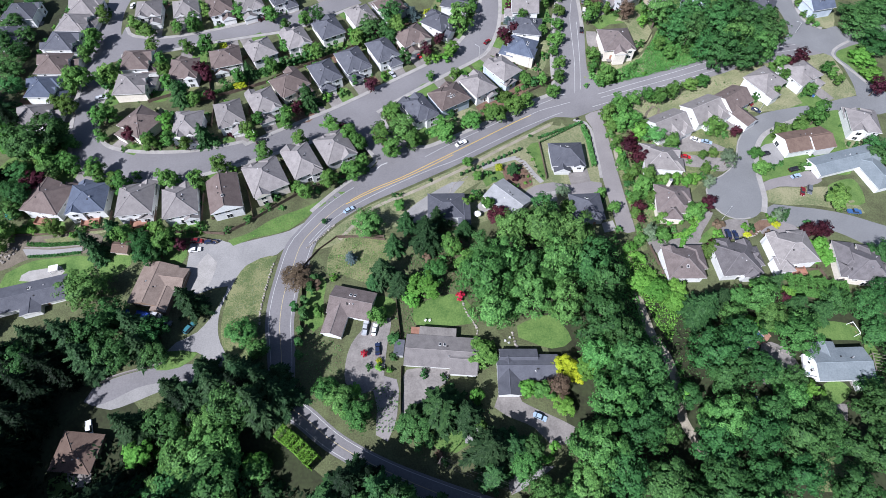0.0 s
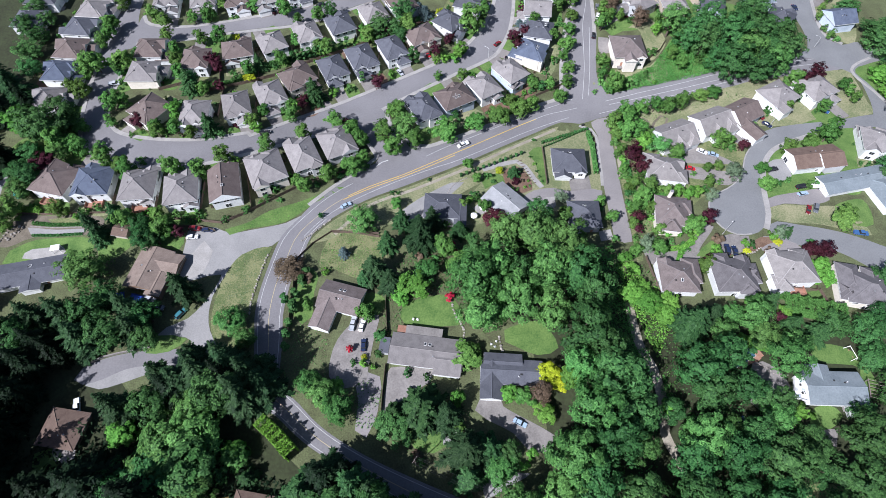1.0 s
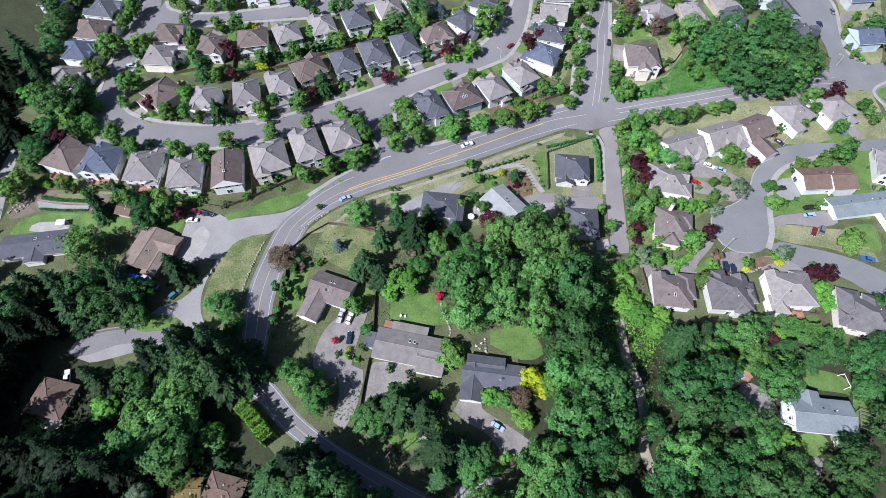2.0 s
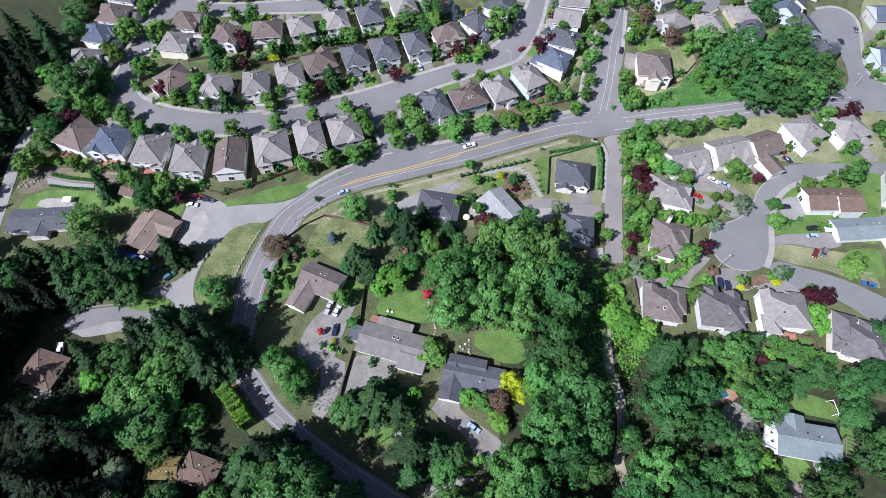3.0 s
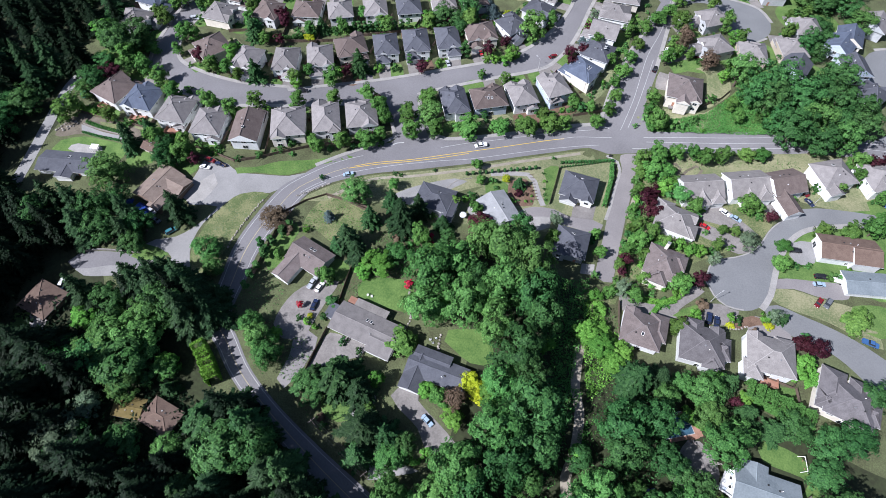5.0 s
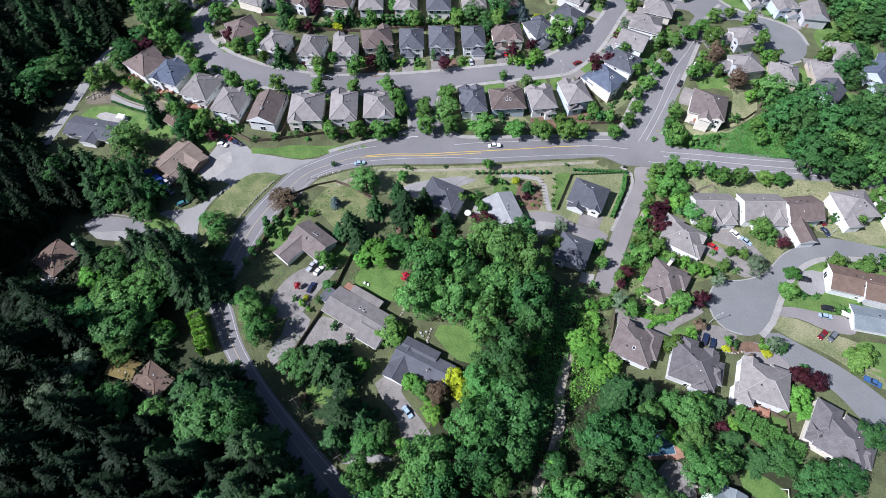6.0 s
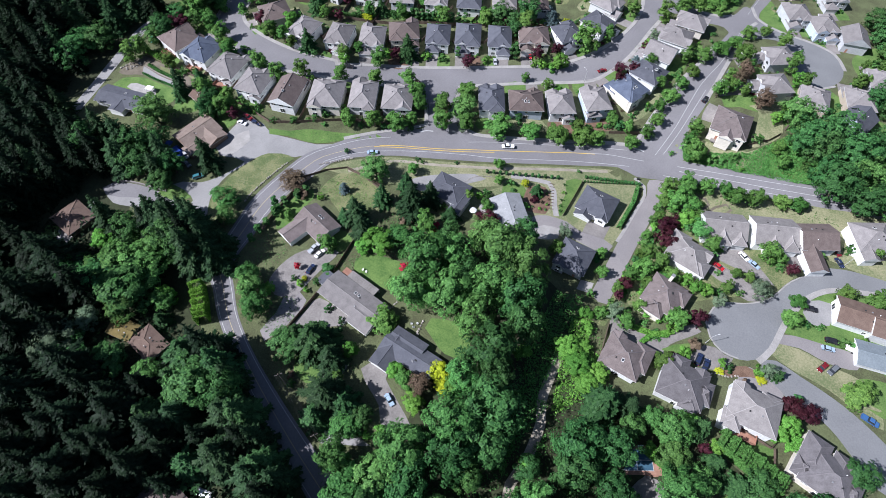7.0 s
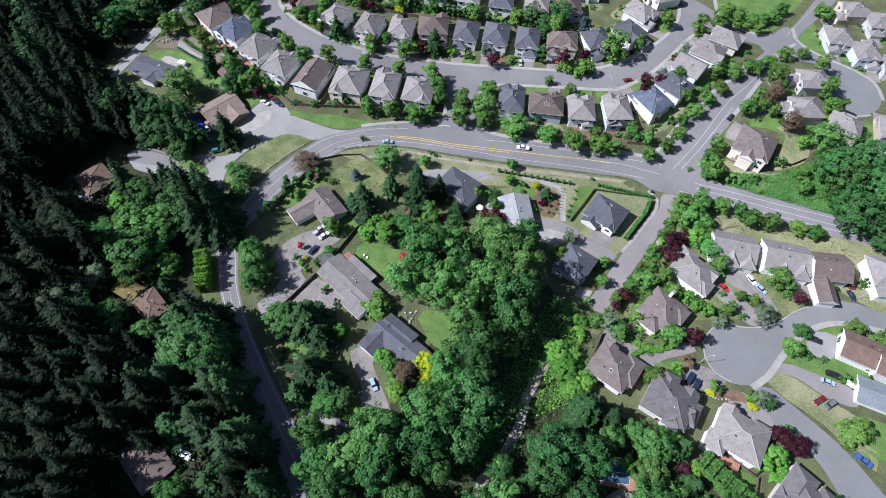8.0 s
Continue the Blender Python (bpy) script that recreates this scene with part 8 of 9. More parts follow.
plant("K", -67.2, 22.2, 9.3, 16.0)
plant("M", -68.8, 31.6, 8.0, 15.0)
plant("F", -58.1, 44.6, 9.0, 29.0)
plant("F", -68.8, 47.8, 9.0, 30.0)
plant("V", -62.5, 48.5, 6.5, 31.0)
plant("F", -65.5, 55.5, 6.0, 27.0)
plant("F", -77.3, 46.6, 8.4, 25.0)
plant("F", -67.1, 54.6, 7.7, 20.0)
plant("F", -53.0, 49.2, 7.4, 20.0)
plant("G", -57.8, 28.7, 3.9, 7.0)
plant("M", -70.2, 71.7, 5.5, 9.0)
plant("M", -63.6, 65.6, 4.1, 8.0)
plant("M", -64.0, 16.4, 6.1, 12.0)
plant("W", -71.7, 7.1, 5.3, 10.0)
plant("W", -72.0, -5.1, 7.6, 12.0)
plant("N", -51.5, 21.5, 3.6, 7.0)
plant("V", -89.0, 0.5, 9.9, 31.6)
plant("V", -81.5, -8.7, 8.7, 33.5)
plant("F", -54.5, 56.2, 4.4, 15.0)
plant("F", -79.0, 57.7, 4.7, 15.0)
plant("M", -72.0, 41.1, 6.8, 14.0)
plant("F", -94.4, 37.3, 6.7, 26.0)
plant("K", -84.2, 38.4, 6.6, 18.0)
plant("F", -87.1, 49.9, 5.7, 18.0)
plant("G", -93.7, 31.4, 4.7, 9.0)
plant("K", -196.3, 97.4, 8.0, 12.0)
plant("K", -191.4, 105.5, 7.2, 12.0)
plant("K", -190.0, 88.0, 7.0, 13.0)
plant("F", -166.5, 66.0, 5.5, 18.0)
plant("G", 71.6, 93.7, 4.4, 7.0)
plant("G", 77.4, 90.2, 4.8, 7.0)
plant("G", 83.2, 86.3, 3.6, 6.0)
plant("M", 101.3, 80.8, 4.3, 9.0)
plant("G", 101.3, 77.0, 2.7, 5.0)
plant("M", 105.5, 88.0, 4.0, 8.0)
plant("M", -77.8, 24.9, 8.6, 15.0)
plant("M", -67.7, 22.8, 7.4, 14.0)
plant("F", -69.3, 47.0, 8.5, 24.0)
plant("V", -79.9, 44.4, 7.1, 25.6)
plant("M", -56.2, 27.3, 4.0, 7.0)
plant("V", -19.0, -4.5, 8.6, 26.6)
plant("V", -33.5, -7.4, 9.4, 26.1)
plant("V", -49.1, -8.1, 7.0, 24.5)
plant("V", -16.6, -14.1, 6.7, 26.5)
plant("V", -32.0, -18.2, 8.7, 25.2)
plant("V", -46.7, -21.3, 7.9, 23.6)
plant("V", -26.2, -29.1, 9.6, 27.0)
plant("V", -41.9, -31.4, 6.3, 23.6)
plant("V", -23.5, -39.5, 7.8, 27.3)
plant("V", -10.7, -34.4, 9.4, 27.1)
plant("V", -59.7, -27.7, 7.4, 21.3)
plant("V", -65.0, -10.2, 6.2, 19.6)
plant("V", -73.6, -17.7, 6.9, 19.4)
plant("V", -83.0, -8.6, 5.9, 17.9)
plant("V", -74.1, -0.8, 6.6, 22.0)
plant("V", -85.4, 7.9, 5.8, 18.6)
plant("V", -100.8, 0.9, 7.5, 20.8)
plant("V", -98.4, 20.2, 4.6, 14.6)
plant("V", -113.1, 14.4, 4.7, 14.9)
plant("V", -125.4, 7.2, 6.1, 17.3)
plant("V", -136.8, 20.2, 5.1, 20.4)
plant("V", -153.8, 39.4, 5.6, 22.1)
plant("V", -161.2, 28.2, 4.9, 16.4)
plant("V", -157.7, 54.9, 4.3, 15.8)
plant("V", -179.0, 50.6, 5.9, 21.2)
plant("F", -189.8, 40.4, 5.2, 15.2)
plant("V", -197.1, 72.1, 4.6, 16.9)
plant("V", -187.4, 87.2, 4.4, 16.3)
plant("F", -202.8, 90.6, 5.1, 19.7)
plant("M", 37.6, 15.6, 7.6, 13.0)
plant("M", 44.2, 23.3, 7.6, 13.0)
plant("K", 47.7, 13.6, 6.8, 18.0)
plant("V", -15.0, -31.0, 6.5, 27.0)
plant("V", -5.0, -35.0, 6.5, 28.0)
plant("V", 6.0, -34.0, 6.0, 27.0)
# the edge of the wood along the road, and the gardens facing it
plant("V", -27.2, 22.6, 6.5, 30.0)
plant("N", -18.1, 20.9, 7.0, 27.0)
plant("K", -11.0, 15.9, 6.2, 21.0)
plant("N", -0.8, 13.4, 7.0, 27.0)
plant("V", 5.7, 8.9, 6.5, 30.0)
plant("N", 15.1, 6.6, 7.0, 27.0)
plant("V", 21.2, 1.4, 6.5, 30.0)
plant("N", -32.5, 17.8, 9.0, 17.0)
plant("K", -21.3, 12.5, 9.6, 17.0)
plant("F", -25.2, 24.2, 7.1, 20.0)
plant("V", -21.1, 25.6, 3.3, 20.0)
plant("N", -29.4, 9.2, 6.4, 15.0)
plant("F", -12.3, 19.8, 5.6, 24.0)
plant("F", -18.0, 2.0, 7.0, 20.0)
plant("F", -4.3, 11.2, 9.0, 25.0)
plant("V", -7.1, 2.0, 5.4, 22.0)
plant("F", 2.4, 1.7, 9.3, 25.0)
plant("F", 7.7, 11.0, 5.3, 27.0)
plant("N", -5.3, -5.5, 6.9, 16.0)
plant("F", 14.0, 3.1, 8.3, 25.0)
plant("F", 21.1, 6.2, 5.5, 27.0)
plant("N", 16.1, -8.4, 5.9, 11.0)
plant("M", 10.4, -18.0, 5.2, 9.0)
plant("V", 23.9, -2.6, 6.5, 25.0)
plant("F", 30.1, 1.7, 5.1, 26.0)
plant("V", 33.4, -5.9, 6.4, 26.0)
plant("F", 39.5, -1.7, 5.4, 27.0)
plant("V", 26.0, -12.2, 6.0, 24.0)
plant("N", -26.6, -3.0, 7.7, 17.0)
plant("V", -35.3, 2.5, 5.5, 20.0)
plant("K", -53.0, 1.6, 6.0, 9.0)
plant("M", -39.2, 5.6, 4.9, 8.0)
plant("V", -40.2, -5.0, 5.9, 22.0)
plant("K", -67.9, -5.7, 7.8, 9.0)
plant("V", -11.9, -6.8, 5.8, 22.0)
plant("V", -14.8, -15.2, 7.2, 24.0)
plant("V", -17.3, -23.1, 7.6, 26.0)
plant("V", -6.2, -13.5, 4.8, 20.0)
plant("V", -28.2, -14.5, 7.1, 24.0)
plant("V", -43.6, -16.0, 7.4, 24.0)
plant("N", -0.7, 45.5, 8.4, 18.0)
plant("F", 7.8, 44.4, 5.9, 15.0)
plant("K", -8.7, 39.0, 5.8, 8.0)
plant("N", -8.9, 44.5, 4.2, 9.0)
plant("G", 11.4, 50.2, 2.6, 8.5)
plant("F", 14.9, 33.4, 8.4, 19.0)
plant("N", 21.7, 34.9, 5.8, 14.0)
plant("N", 16.1, 26.6, 5.0, 13.0)
plant("M", 25.9, 30.1, 5.4, 7.0)
plant("K", 28.6, 35.1, 3.5, 7.0)
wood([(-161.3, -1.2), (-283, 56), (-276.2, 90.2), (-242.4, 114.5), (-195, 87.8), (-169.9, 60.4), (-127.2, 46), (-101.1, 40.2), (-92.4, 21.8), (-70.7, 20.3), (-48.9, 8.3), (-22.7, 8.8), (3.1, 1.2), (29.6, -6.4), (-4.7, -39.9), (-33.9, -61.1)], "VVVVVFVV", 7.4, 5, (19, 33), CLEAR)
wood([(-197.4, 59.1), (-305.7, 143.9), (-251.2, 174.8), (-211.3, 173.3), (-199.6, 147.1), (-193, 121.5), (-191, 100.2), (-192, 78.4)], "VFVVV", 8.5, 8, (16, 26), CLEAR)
plant("K", 126.8, 331.1, 7.2, 12.0)
plant("M", 133.0, 338.6, 8.1, 12.0)
plant("K", 140.7, 336.5, 8.1, 12.0)
plant("K", 145.1, 348.9, 8.4, 12.0)
plant("M", 133.0, 324.3, 6.3, 11.0)
plant("K", 139.7, 323.0, 7.1, 11.0)
plant("K", 146.2, 328.9, 7.2, 11.0)
plant("K", 123.0, 344.1, 7.4, 12.0)
plant("K", 132.7, 354.3, 8.4, 12.0)
plant("K", 143.2, 363.2, 8.6, 12.0)
plant("K", 152.1, 323.0, 7.1, 11.0)
plant("D", 140.6, 313.8, 4.5, 2.5)
plant("K", 141.4, 303.4, 5.2, 8.0)
plant("K", 143.9, 291.4, 5.1, 8.0)
plant("S", 133.2, 313.9, 2.2, 6.8)
plant("B", 128.9, 314.5, 3.0, 4.2)
plant("S", 124.5, 305.2, 2.2, 6.6)
plant("S", 127.5, 294.0, 2.4, 7.2)
plant("D", 124.7, 292.5, 2.8, 4.0)
plant("M", 155.4, 344.9, 8.4, 12.0)
plant("M", 158.3, 310.9, 7.8, 12.0)
plant("S", 186.1, 265.2, 1.9, 5.8)
plant("B", 187.9, 257.2, 2.2, 3.0)
plant("S", 188.7, 251.0, 1.9, 5.6)
plant("B", 192.4, 250.1, 2.2, 3.0)
plant("S", 191.1, 274.5, 1.7, 5.1)
plant("K", 201.4, 272.2, 6.2, 9.0)
plant("S", 196.0, 281.5, 2.0, 6.1)
plant("K", -228.9, 246.4, 7.3, 10.0)
plant("K", -221.3, 236.0, 5.5, 9.0)
plant("K", -211.2, 228.2, 4.5, 8.0)
plant("K", -217.3, 220.1, 6.1, 10.0)
plant("K", -217.2, 253.2, 4.8, 8.0)

# ---- hedges and low growth ----
thicket("undergrowth", [(-51, 48), (-51, 70), (-44, 76), (-36, 68), (-34, 54), (-40, 48)], 0.8, "maple", "rough growth beside the bend", 1.2, 0.3)
for x, y, h in ((-49.6, 64, 5.5), (-50.4, 68.5, 6.5), (-50.6, 73, 5), (-50.4, 80, 6), (-50.2, 84, 7), (-49.4, 90, 5.5), (-48.4, 94, 4.5)):
    plant("L", x, y, 1.5, h)
thicket("undergrowth", [(-14, 96), (-16, 116), (4, 122), (16, 114), (12, 94), (2, 90)], 1.5, "maple", "garden shrubs and ferns under conifers", 0.9, 0.32)
thicket("undergrowth", [(-2, 101), (6, 105), (11, 98), (3, 93)], 1.2, "rusty", "orange-brown low shrubs in a garden", 1.6, 0.28)
thicket("undergrowth", [(62, 104), (66, 112), (70, 104), (69.6, 86), (70.8, 73), (74.6, 64), (76, 52), (76, 40), (72, 24), (60, 22), (58, 60), (60, 84)], 2.4, "bramble", "green brambles and vines west of a trail", 1.3, 0.42)
thicket("undergrowth", [(73.4, 110), (80, 104), (92, 88), (106, 82), (104, 74), (96, 72), (88, 74), (84, 62), (86, 40), (82, 42), (80.6, 56), (79, 67), (75.6, 75), (73.8, 88)], 2.6, "bramble", "green brambles and vines east of a trail", 1.5, 0.42)
thicket("undergrowth", [(84, 60), (104, 60), (108, 40), (134, 30), (120, 10), (70, 12), (84, 36)], 3.0, "dark", "green saplings under trees", 1.0, 0.5)
# the near-black leaf colour here carries the shade under the wood
thicket("undergrowth", [(-160, 0), (-235, 40), (-225, 100), (-196, 108), (-186, 70), (-160, 62), (-152, 44), (-124, 24), (-98, 40), (-64, 34), (-40, 20), (0, 8), (30, -4), (5, -36), (-36, -58)], 5.0, "deep", "ferns and saplings under the wood, coloured dark for shade", 1.0, 0.9)
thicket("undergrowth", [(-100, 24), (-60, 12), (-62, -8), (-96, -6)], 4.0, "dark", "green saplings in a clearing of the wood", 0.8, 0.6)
hedge([(-51.6, 38.4), (-45.5, 34.4), (-39.2, 29.2)], 4.2, 6.5, "lime", "tall dense bright green hedge beside the bend")
hedge([(125.6, 94.7), (136.8, 93.1), (147.8, 91.6)], 5.6, 4.8, "bramble", "tall bright green hedge behind the court houses")
hedge([(145.7, 111.9), (147.3, 103.7)], 3, 3, "bright", "tall bright green hedge between two houses")
hedge([(63.1, 180.4), (64.7, 172.3), (64.9, 163.6), (65.1, 155.6)], 1.2, 2.2, "maple", "clipped green hedge beside the lane")
hedge([(91.7, 109.5), (94.5, 116.7), (99.4, 119.9)], 1.5, 1, "bright", "low clipped hedge along a driveway")
hedge([(87, 115.7), (95.1, 117.1), (100.6, 122.3)], 1.6, 1.2, "bright", "low clipped hedge along a driveway")
hedge([(-175.7, 114.7), (-168, 114.2), (-161.8, 113.4)], 1.6, 1.8, "bright", "bright green garden hedge")
hedge([(-161, 102.9), (-151, 103.2), (-140.1, 104.3)], 0.7, 0.6, "dark", "row of low dark green plants on a terrace")
hedge([(-163.2, 108.4), (-154.8, 107.8), (-141.5, 108.3)], 1.1, 0.9, "maple", "row of low shrubs on a terrace")
hedge([(-7, 218.8), (1.5, 223.1), (3.6, 226.2)], 2, 1.2, "bright", "low clipped garden hedge")
hedge([(-93.5, 205.8), (-78.5, 214.4), (-68.5, 220.4)], 1.6, 2.6, "maple", "row of green garden shrubs between back gardens")
hedge([(-97.4, 201), (-107.7, 190.7), (-116.4, 189.8)], 1.6, 2.4, "maple", "row of green garden shrubs between back gardens")
hedge([(107.3, 79.1), (114.2, 77.9), (120.3, 77.8)], 3.5, 3, "bright", "tall bright green hedge")
hedge([(78.8, 134.9), (79.5, 123.6)], 1.8, 1.4, "maple", "rough hedge beside the lane")
hedge([(78.5, 163.4), (79.1, 144)], 2, 1.6, "maple", "rough hedge beside the lane")
thicket("bramble_field", [(71.3, 210.1), (82.3, 215.5), (95.6, 222.7), (103.4, 234.4), (109.2, 243.5), (124, 240.6), (137.1, 233.5), (147.2, 231.1), (137.2, 225), (117.5, 217.8), (93.2, 210.7), (73.3, 206)], 1.1, "bramble", "field of bright green brambles beside the road", 15, 0.45)
thicket("brambles", [(68.1, 106.9), (73.6, 113.7), (77.3, 99.8), (86.7, 96.8), (86, 84.3), (78.3, 69.5), (74.8, 80.8), (71.7, 88.7)], 2, "bright", "bright green vines and brambles beside the trail", 6, 0.5)
thicket("brambles", [(57.6, 112.8), (67.8, 117.3), (70.4, 107.6), (71, 88.4), (72.2, 67.6), (74.1, 49.4), (71, 45), (65.7, 65.6), (61.8, 85.6)], 1.5, "bramble", "dark tangle of brambles in the shade of tall trees", 5, 0.5)
thicket("undergrowth", [(73.7, 52.5), (74.9, 62.7), (76.2, 73.4), (71.1, 74), (70.8, 59.2), (70.7, 47.8), (75.2, 45.1)], 1.2, "bramble", "green undergrowth beside the trail", 5, 0.5)
thicket("undergrowth", [(78.1, 58.6), (80.1, 64.9), (83.1, 51.9), (80.6, 46.6)], 1.4, "bramble", "green undergrowth beside the trail", 5, 0.5)
thicket("ground_cover", [(-8, 103.8), (-3.4, 110.8), (5.4, 105.5), (4.4, 94.6), (-4.6, 94.3)], 0.6, "rusty", "dry russet ground cover under the trees", 1.2, 0.4)
thicket("weeds", [(-42, 96.9), (-41, 108.3), (-26.2, 114.1), (-21.2, 110.6), (-22.7, 99.1), (-30, 94)], 0.35, "rusty", "dry weeds in a rough back garden", 0.9, 0.3)
thicket("weeds", [(-42, 96.9), (-41, 108.3), (-26.2, 114.1), (-21.2, 110.6), (-22.7, 99.1), (-30, 94)], 0.4, "bright", "green weeds in a rough back garden", 1.6, 0.3)
thicket("undergrowth", [(-49.8, 90.3), (-47.8, 96.3), (-43.1, 107.6), (-38.9, 120.8), (-31.7, 127.9), (-19.1, 134.8), (-20.5, 131.7), (-30, 123.8), (-35.9, 113.8), (-41.5, 103.9), (-44.6, 94.7)], 0.7, "maple", "rough growth on a roadside bank", 1.6, 0.35)
thicket("grass", [(-80.8, 108.3), (-75, 111.7), (-62, 116.3), (-51.7, 127.2), (-44.5, 134.4), (-56.6, 126.7), (-68.8, 120), (-75.9, 113.5)], 0.3, "bright", "tufts on a grass bank", 1.2, 0.25)
thicket("grass", [(-65.2, 102.1), (-70.9, 101.1), (-75.9, 93.9), (-78.2, 84.3), (-78.2, 75.5), (-75.9, 68), (-69.9, 65), (-68.3, 72.8), (-67.7, 80.6), (-66.8, 95.5)], 0.35, "grey", "dry grass tufts on a verge", 1.4, 0.28)
thicket("undergrowth", [(-17.8, 70.6), (-17.8, 92.7), (-16.4, 101.1), (-5.5, 110.1), (9.1, 101.3), (5.2, 92.3), (-4.5, 88), (-12.2, 84.3), (-10, 73)], 0.8, "maple", "shrubby growth under garden trees", 1.2, 0.4)
thicket("undergrowth", [(-28.1, 49.6), (-20.4, 56.2), (-14.1, 51.7), (-13.1, 39.8), (-21.1, 39.3)], 0.8, "maple", "shrubby growth beside the road", 1.5, 0.4)
thicket("undergrowth", [(-10.5, 38.7), (1.8, 48.4), (10.3, 53), (16.5, 46.9), (10.6, 41.3), (14.2, 36.7), (3.3, 29.7), (-7.5, 31.9)], 0.5, "maple", "low garden growth under trees", 1, 0.35)
thicket("undergrowth", [(78.8, 134.9), (80.5, 167.3), (87.1, 172.4), (101.1, 169.1), (86.7, 146.1), (93.6, 141.9), (84.8, 117.1), (80.2, 110.6)], 0.7, "maple", "mixed shrubs in a garden", 1.3, 0.4)
thicket("undergrowth", [(72.7, 192.9), (89.3, 201.1), (118.1, 206.9), (139.6, 209.1), (139.6, 204.9), (125.4, 201.1), (106.8, 194.7), (88.5, 184.8), (79.5, 177.4)], 0.5, "maple", "planted bank beside the road", 1.2, 0.35)

# ---- cars ----
car(6.3, 164.9, -145, "pickup", "white", "driving on the arterial road")
car(-39.3, 126.1, 38, "sedan", "pale_blue", "driving on the arterial road")
car(-95.5, 108.6, 2, "suv", "maroon", "parked on the frontage road")
car(-90.3, 108.5, 2, "sedan", "navy", "parked on the frontage road")
car(-95.4, 104.9, 8, "sedan", "white", "parked on the frontage road")
car(-90.4, 73.8, 59, "suv", "teal", "parked on the frontage road")
car(-103.4, 78.8, -21, "sedan", "silver", "parked in the shade beside a house")
car(-99.3, 75.6, -6, "suv", "grey", "parked in the shade beside a house")
car(-28.0, 75.2, 85, "pickup", "silver", "parked on a driveway")
car(-24.7, 74.7, 83, "sedan", "white", "parked on a driveway")
car(-23.0, 67.5, 96, "sedan", "navy", "parked on a driveway")
car(31.8, 44.9, -24, "sedan", "pale_blue", "parked on a driveway")
car(105.0, 159.4, -13, "sedan", "red", "parked on a driveway")
car(111.7, 169.6, -27, "sedan", "white", "parked on a driveway")
car(116.1, 167.8, -19, "sedan", "pale_blue", "parked on a driveway")
car(111.6, 117.1, 90, "suv", "navy", "parked on a driveway")
car(114.4, 116.7, 94, "sedan", "navy", "parked on a driveway")
car(138.9, 159.7, 17, "suv", "black", "parked on a driveway")
car(148.5, 150.9, 18, "van", "black", "parked on a driveway")
car(148.0, 147.2, 18, "sedan", "pale_blue", "parked on a driveway")
car(148.2, 138.9, -112, "sedan", "maroon", "parked on dry grass")
car(151.4, 139.9, -111, "suv", "grey", "parked on dry grass")
car(166.0, 129.3, -4, "pickup", "blue", "parked on grass")
car(141.0, 191.9, -45, "suv", "maroon", "parked on a driveway")
car(143.2, 187.0, -40, "sedan", "navy", "parked at the kerb")
car(171.6, 198.0, -40, "sedan", "blue", "parked on a driveway")
car(-14.8, 221.1, -52, "sedan", "red", "parked on a driveway")
car(-26.9, 207.8, -53, "sedan", "silver", "parked on a driveway")
car(19.6, 231.8, 51, "sedan", "maroon", "parked at the kerb")
car(26.0, 222.7, -12, "sedan", "black", "parked on a driveway")
car(28.1, 225.4, -10, "sedan", "white", "parked on a driveway")
car(-46.1, 204.3, -53, "sedan", "black", "parked on a driveway")
car(68.1, 240.8, 83, "sedan", "black", "parked at the kerb")
car(70.8, 261.7, 85, "sedan", "grey", "parked at the kerb")
car(70.7, 254.2, 78, "van", "white", "parked at the kerb")
car(-171.9, 182.7, 95, "van", "white", "parked at the kerb")
car(-176.4, 178.4, -2, "sedan", "white", "parked on a driveway")
car(-161.1, 187.9, 9, "pickup", "silver", "parked on a driveway")
car(-81.1, 161.4, 33, "sedan", "black", "parked at the kerb")
car(-176.0, 197.8, 88, "sedan", "grey", "parked at the kerb")
car(177.8, 275.2, -70, "sedan", "navy", "parked at the kerb")
car(186.9, 287.6, -84, "sedan", "grey", "parked at the kerb")
car(102.2, 51.0, 22, "sedan", "navy", "parked in deep shade")
car(-114.0, 38.9, -66, "pickup", "white", "parked in the shade beside a house")
car(-168.9, 257.9, 87, "sedan", "white", "parked at the kerb")
car(-75.8, 256.7, -149, "suv", "black", "parked at the kerb")
car(-134.2, 241.1, 46, "sedan", "grey", "parked on a driveway")

# ---- lamps, poles and wires ----
street_lamp(111.6, 124.8, 50, 6.2)
street_lamp(15.4, 221.4, 150, 6.2)
street_lamp(73.6, 269.8, 150, 6.2)
street_lamp(179.7, 243.6, 170, 6.2)
street_lamp(-175.2, 181.3, 20, 6.2)
street_lamp(42.2, 275.2, -30, 6.2)
street_lamp(145.5, 187.9, 200, 6.2)
street_lamp(-83.7, 162.8, -60, 6.2)
utility_pole(-0.5, 29.5, 60)
utility_pole(21.5, 21.7, 60)
wire((-0.5, 29.5), (21.5, 21.7), -1.1)
wire((-0.5, 29.5), (21.5, 21.7), -0.5)
wire((-0.5, 29.5), (21.5, 21.7), 0.5)
wire((-0.5, 29.5), (21.5, 21.7), 1.1)

# ---- fences and stones ----
fence([(-128.9, 113), (-113.8, 112.2), (-98.4, 112.4), (-85.7, 112.1), (-77.7, 117.7), (-70.1, 124.6), (-61.7, 132.1), (-54, 138), (-45.2, 142.2), (-36.6, 147.3)], 1.7, label="weathered brown board fence round a back garden")
fence([(-115.1, 123.8), (-113.1, 112.9)], 1.7, label="weathered brown board fence round a back garden")
fence([(-97.7, 130.4), (-94.8, 112.7)], 1.7, label="weathered brown board fence round a back garden")
fence([(-81.9, 135.8), (-75.9, 119.9)], 1.7, label="weathered brown board fence round a back garden")
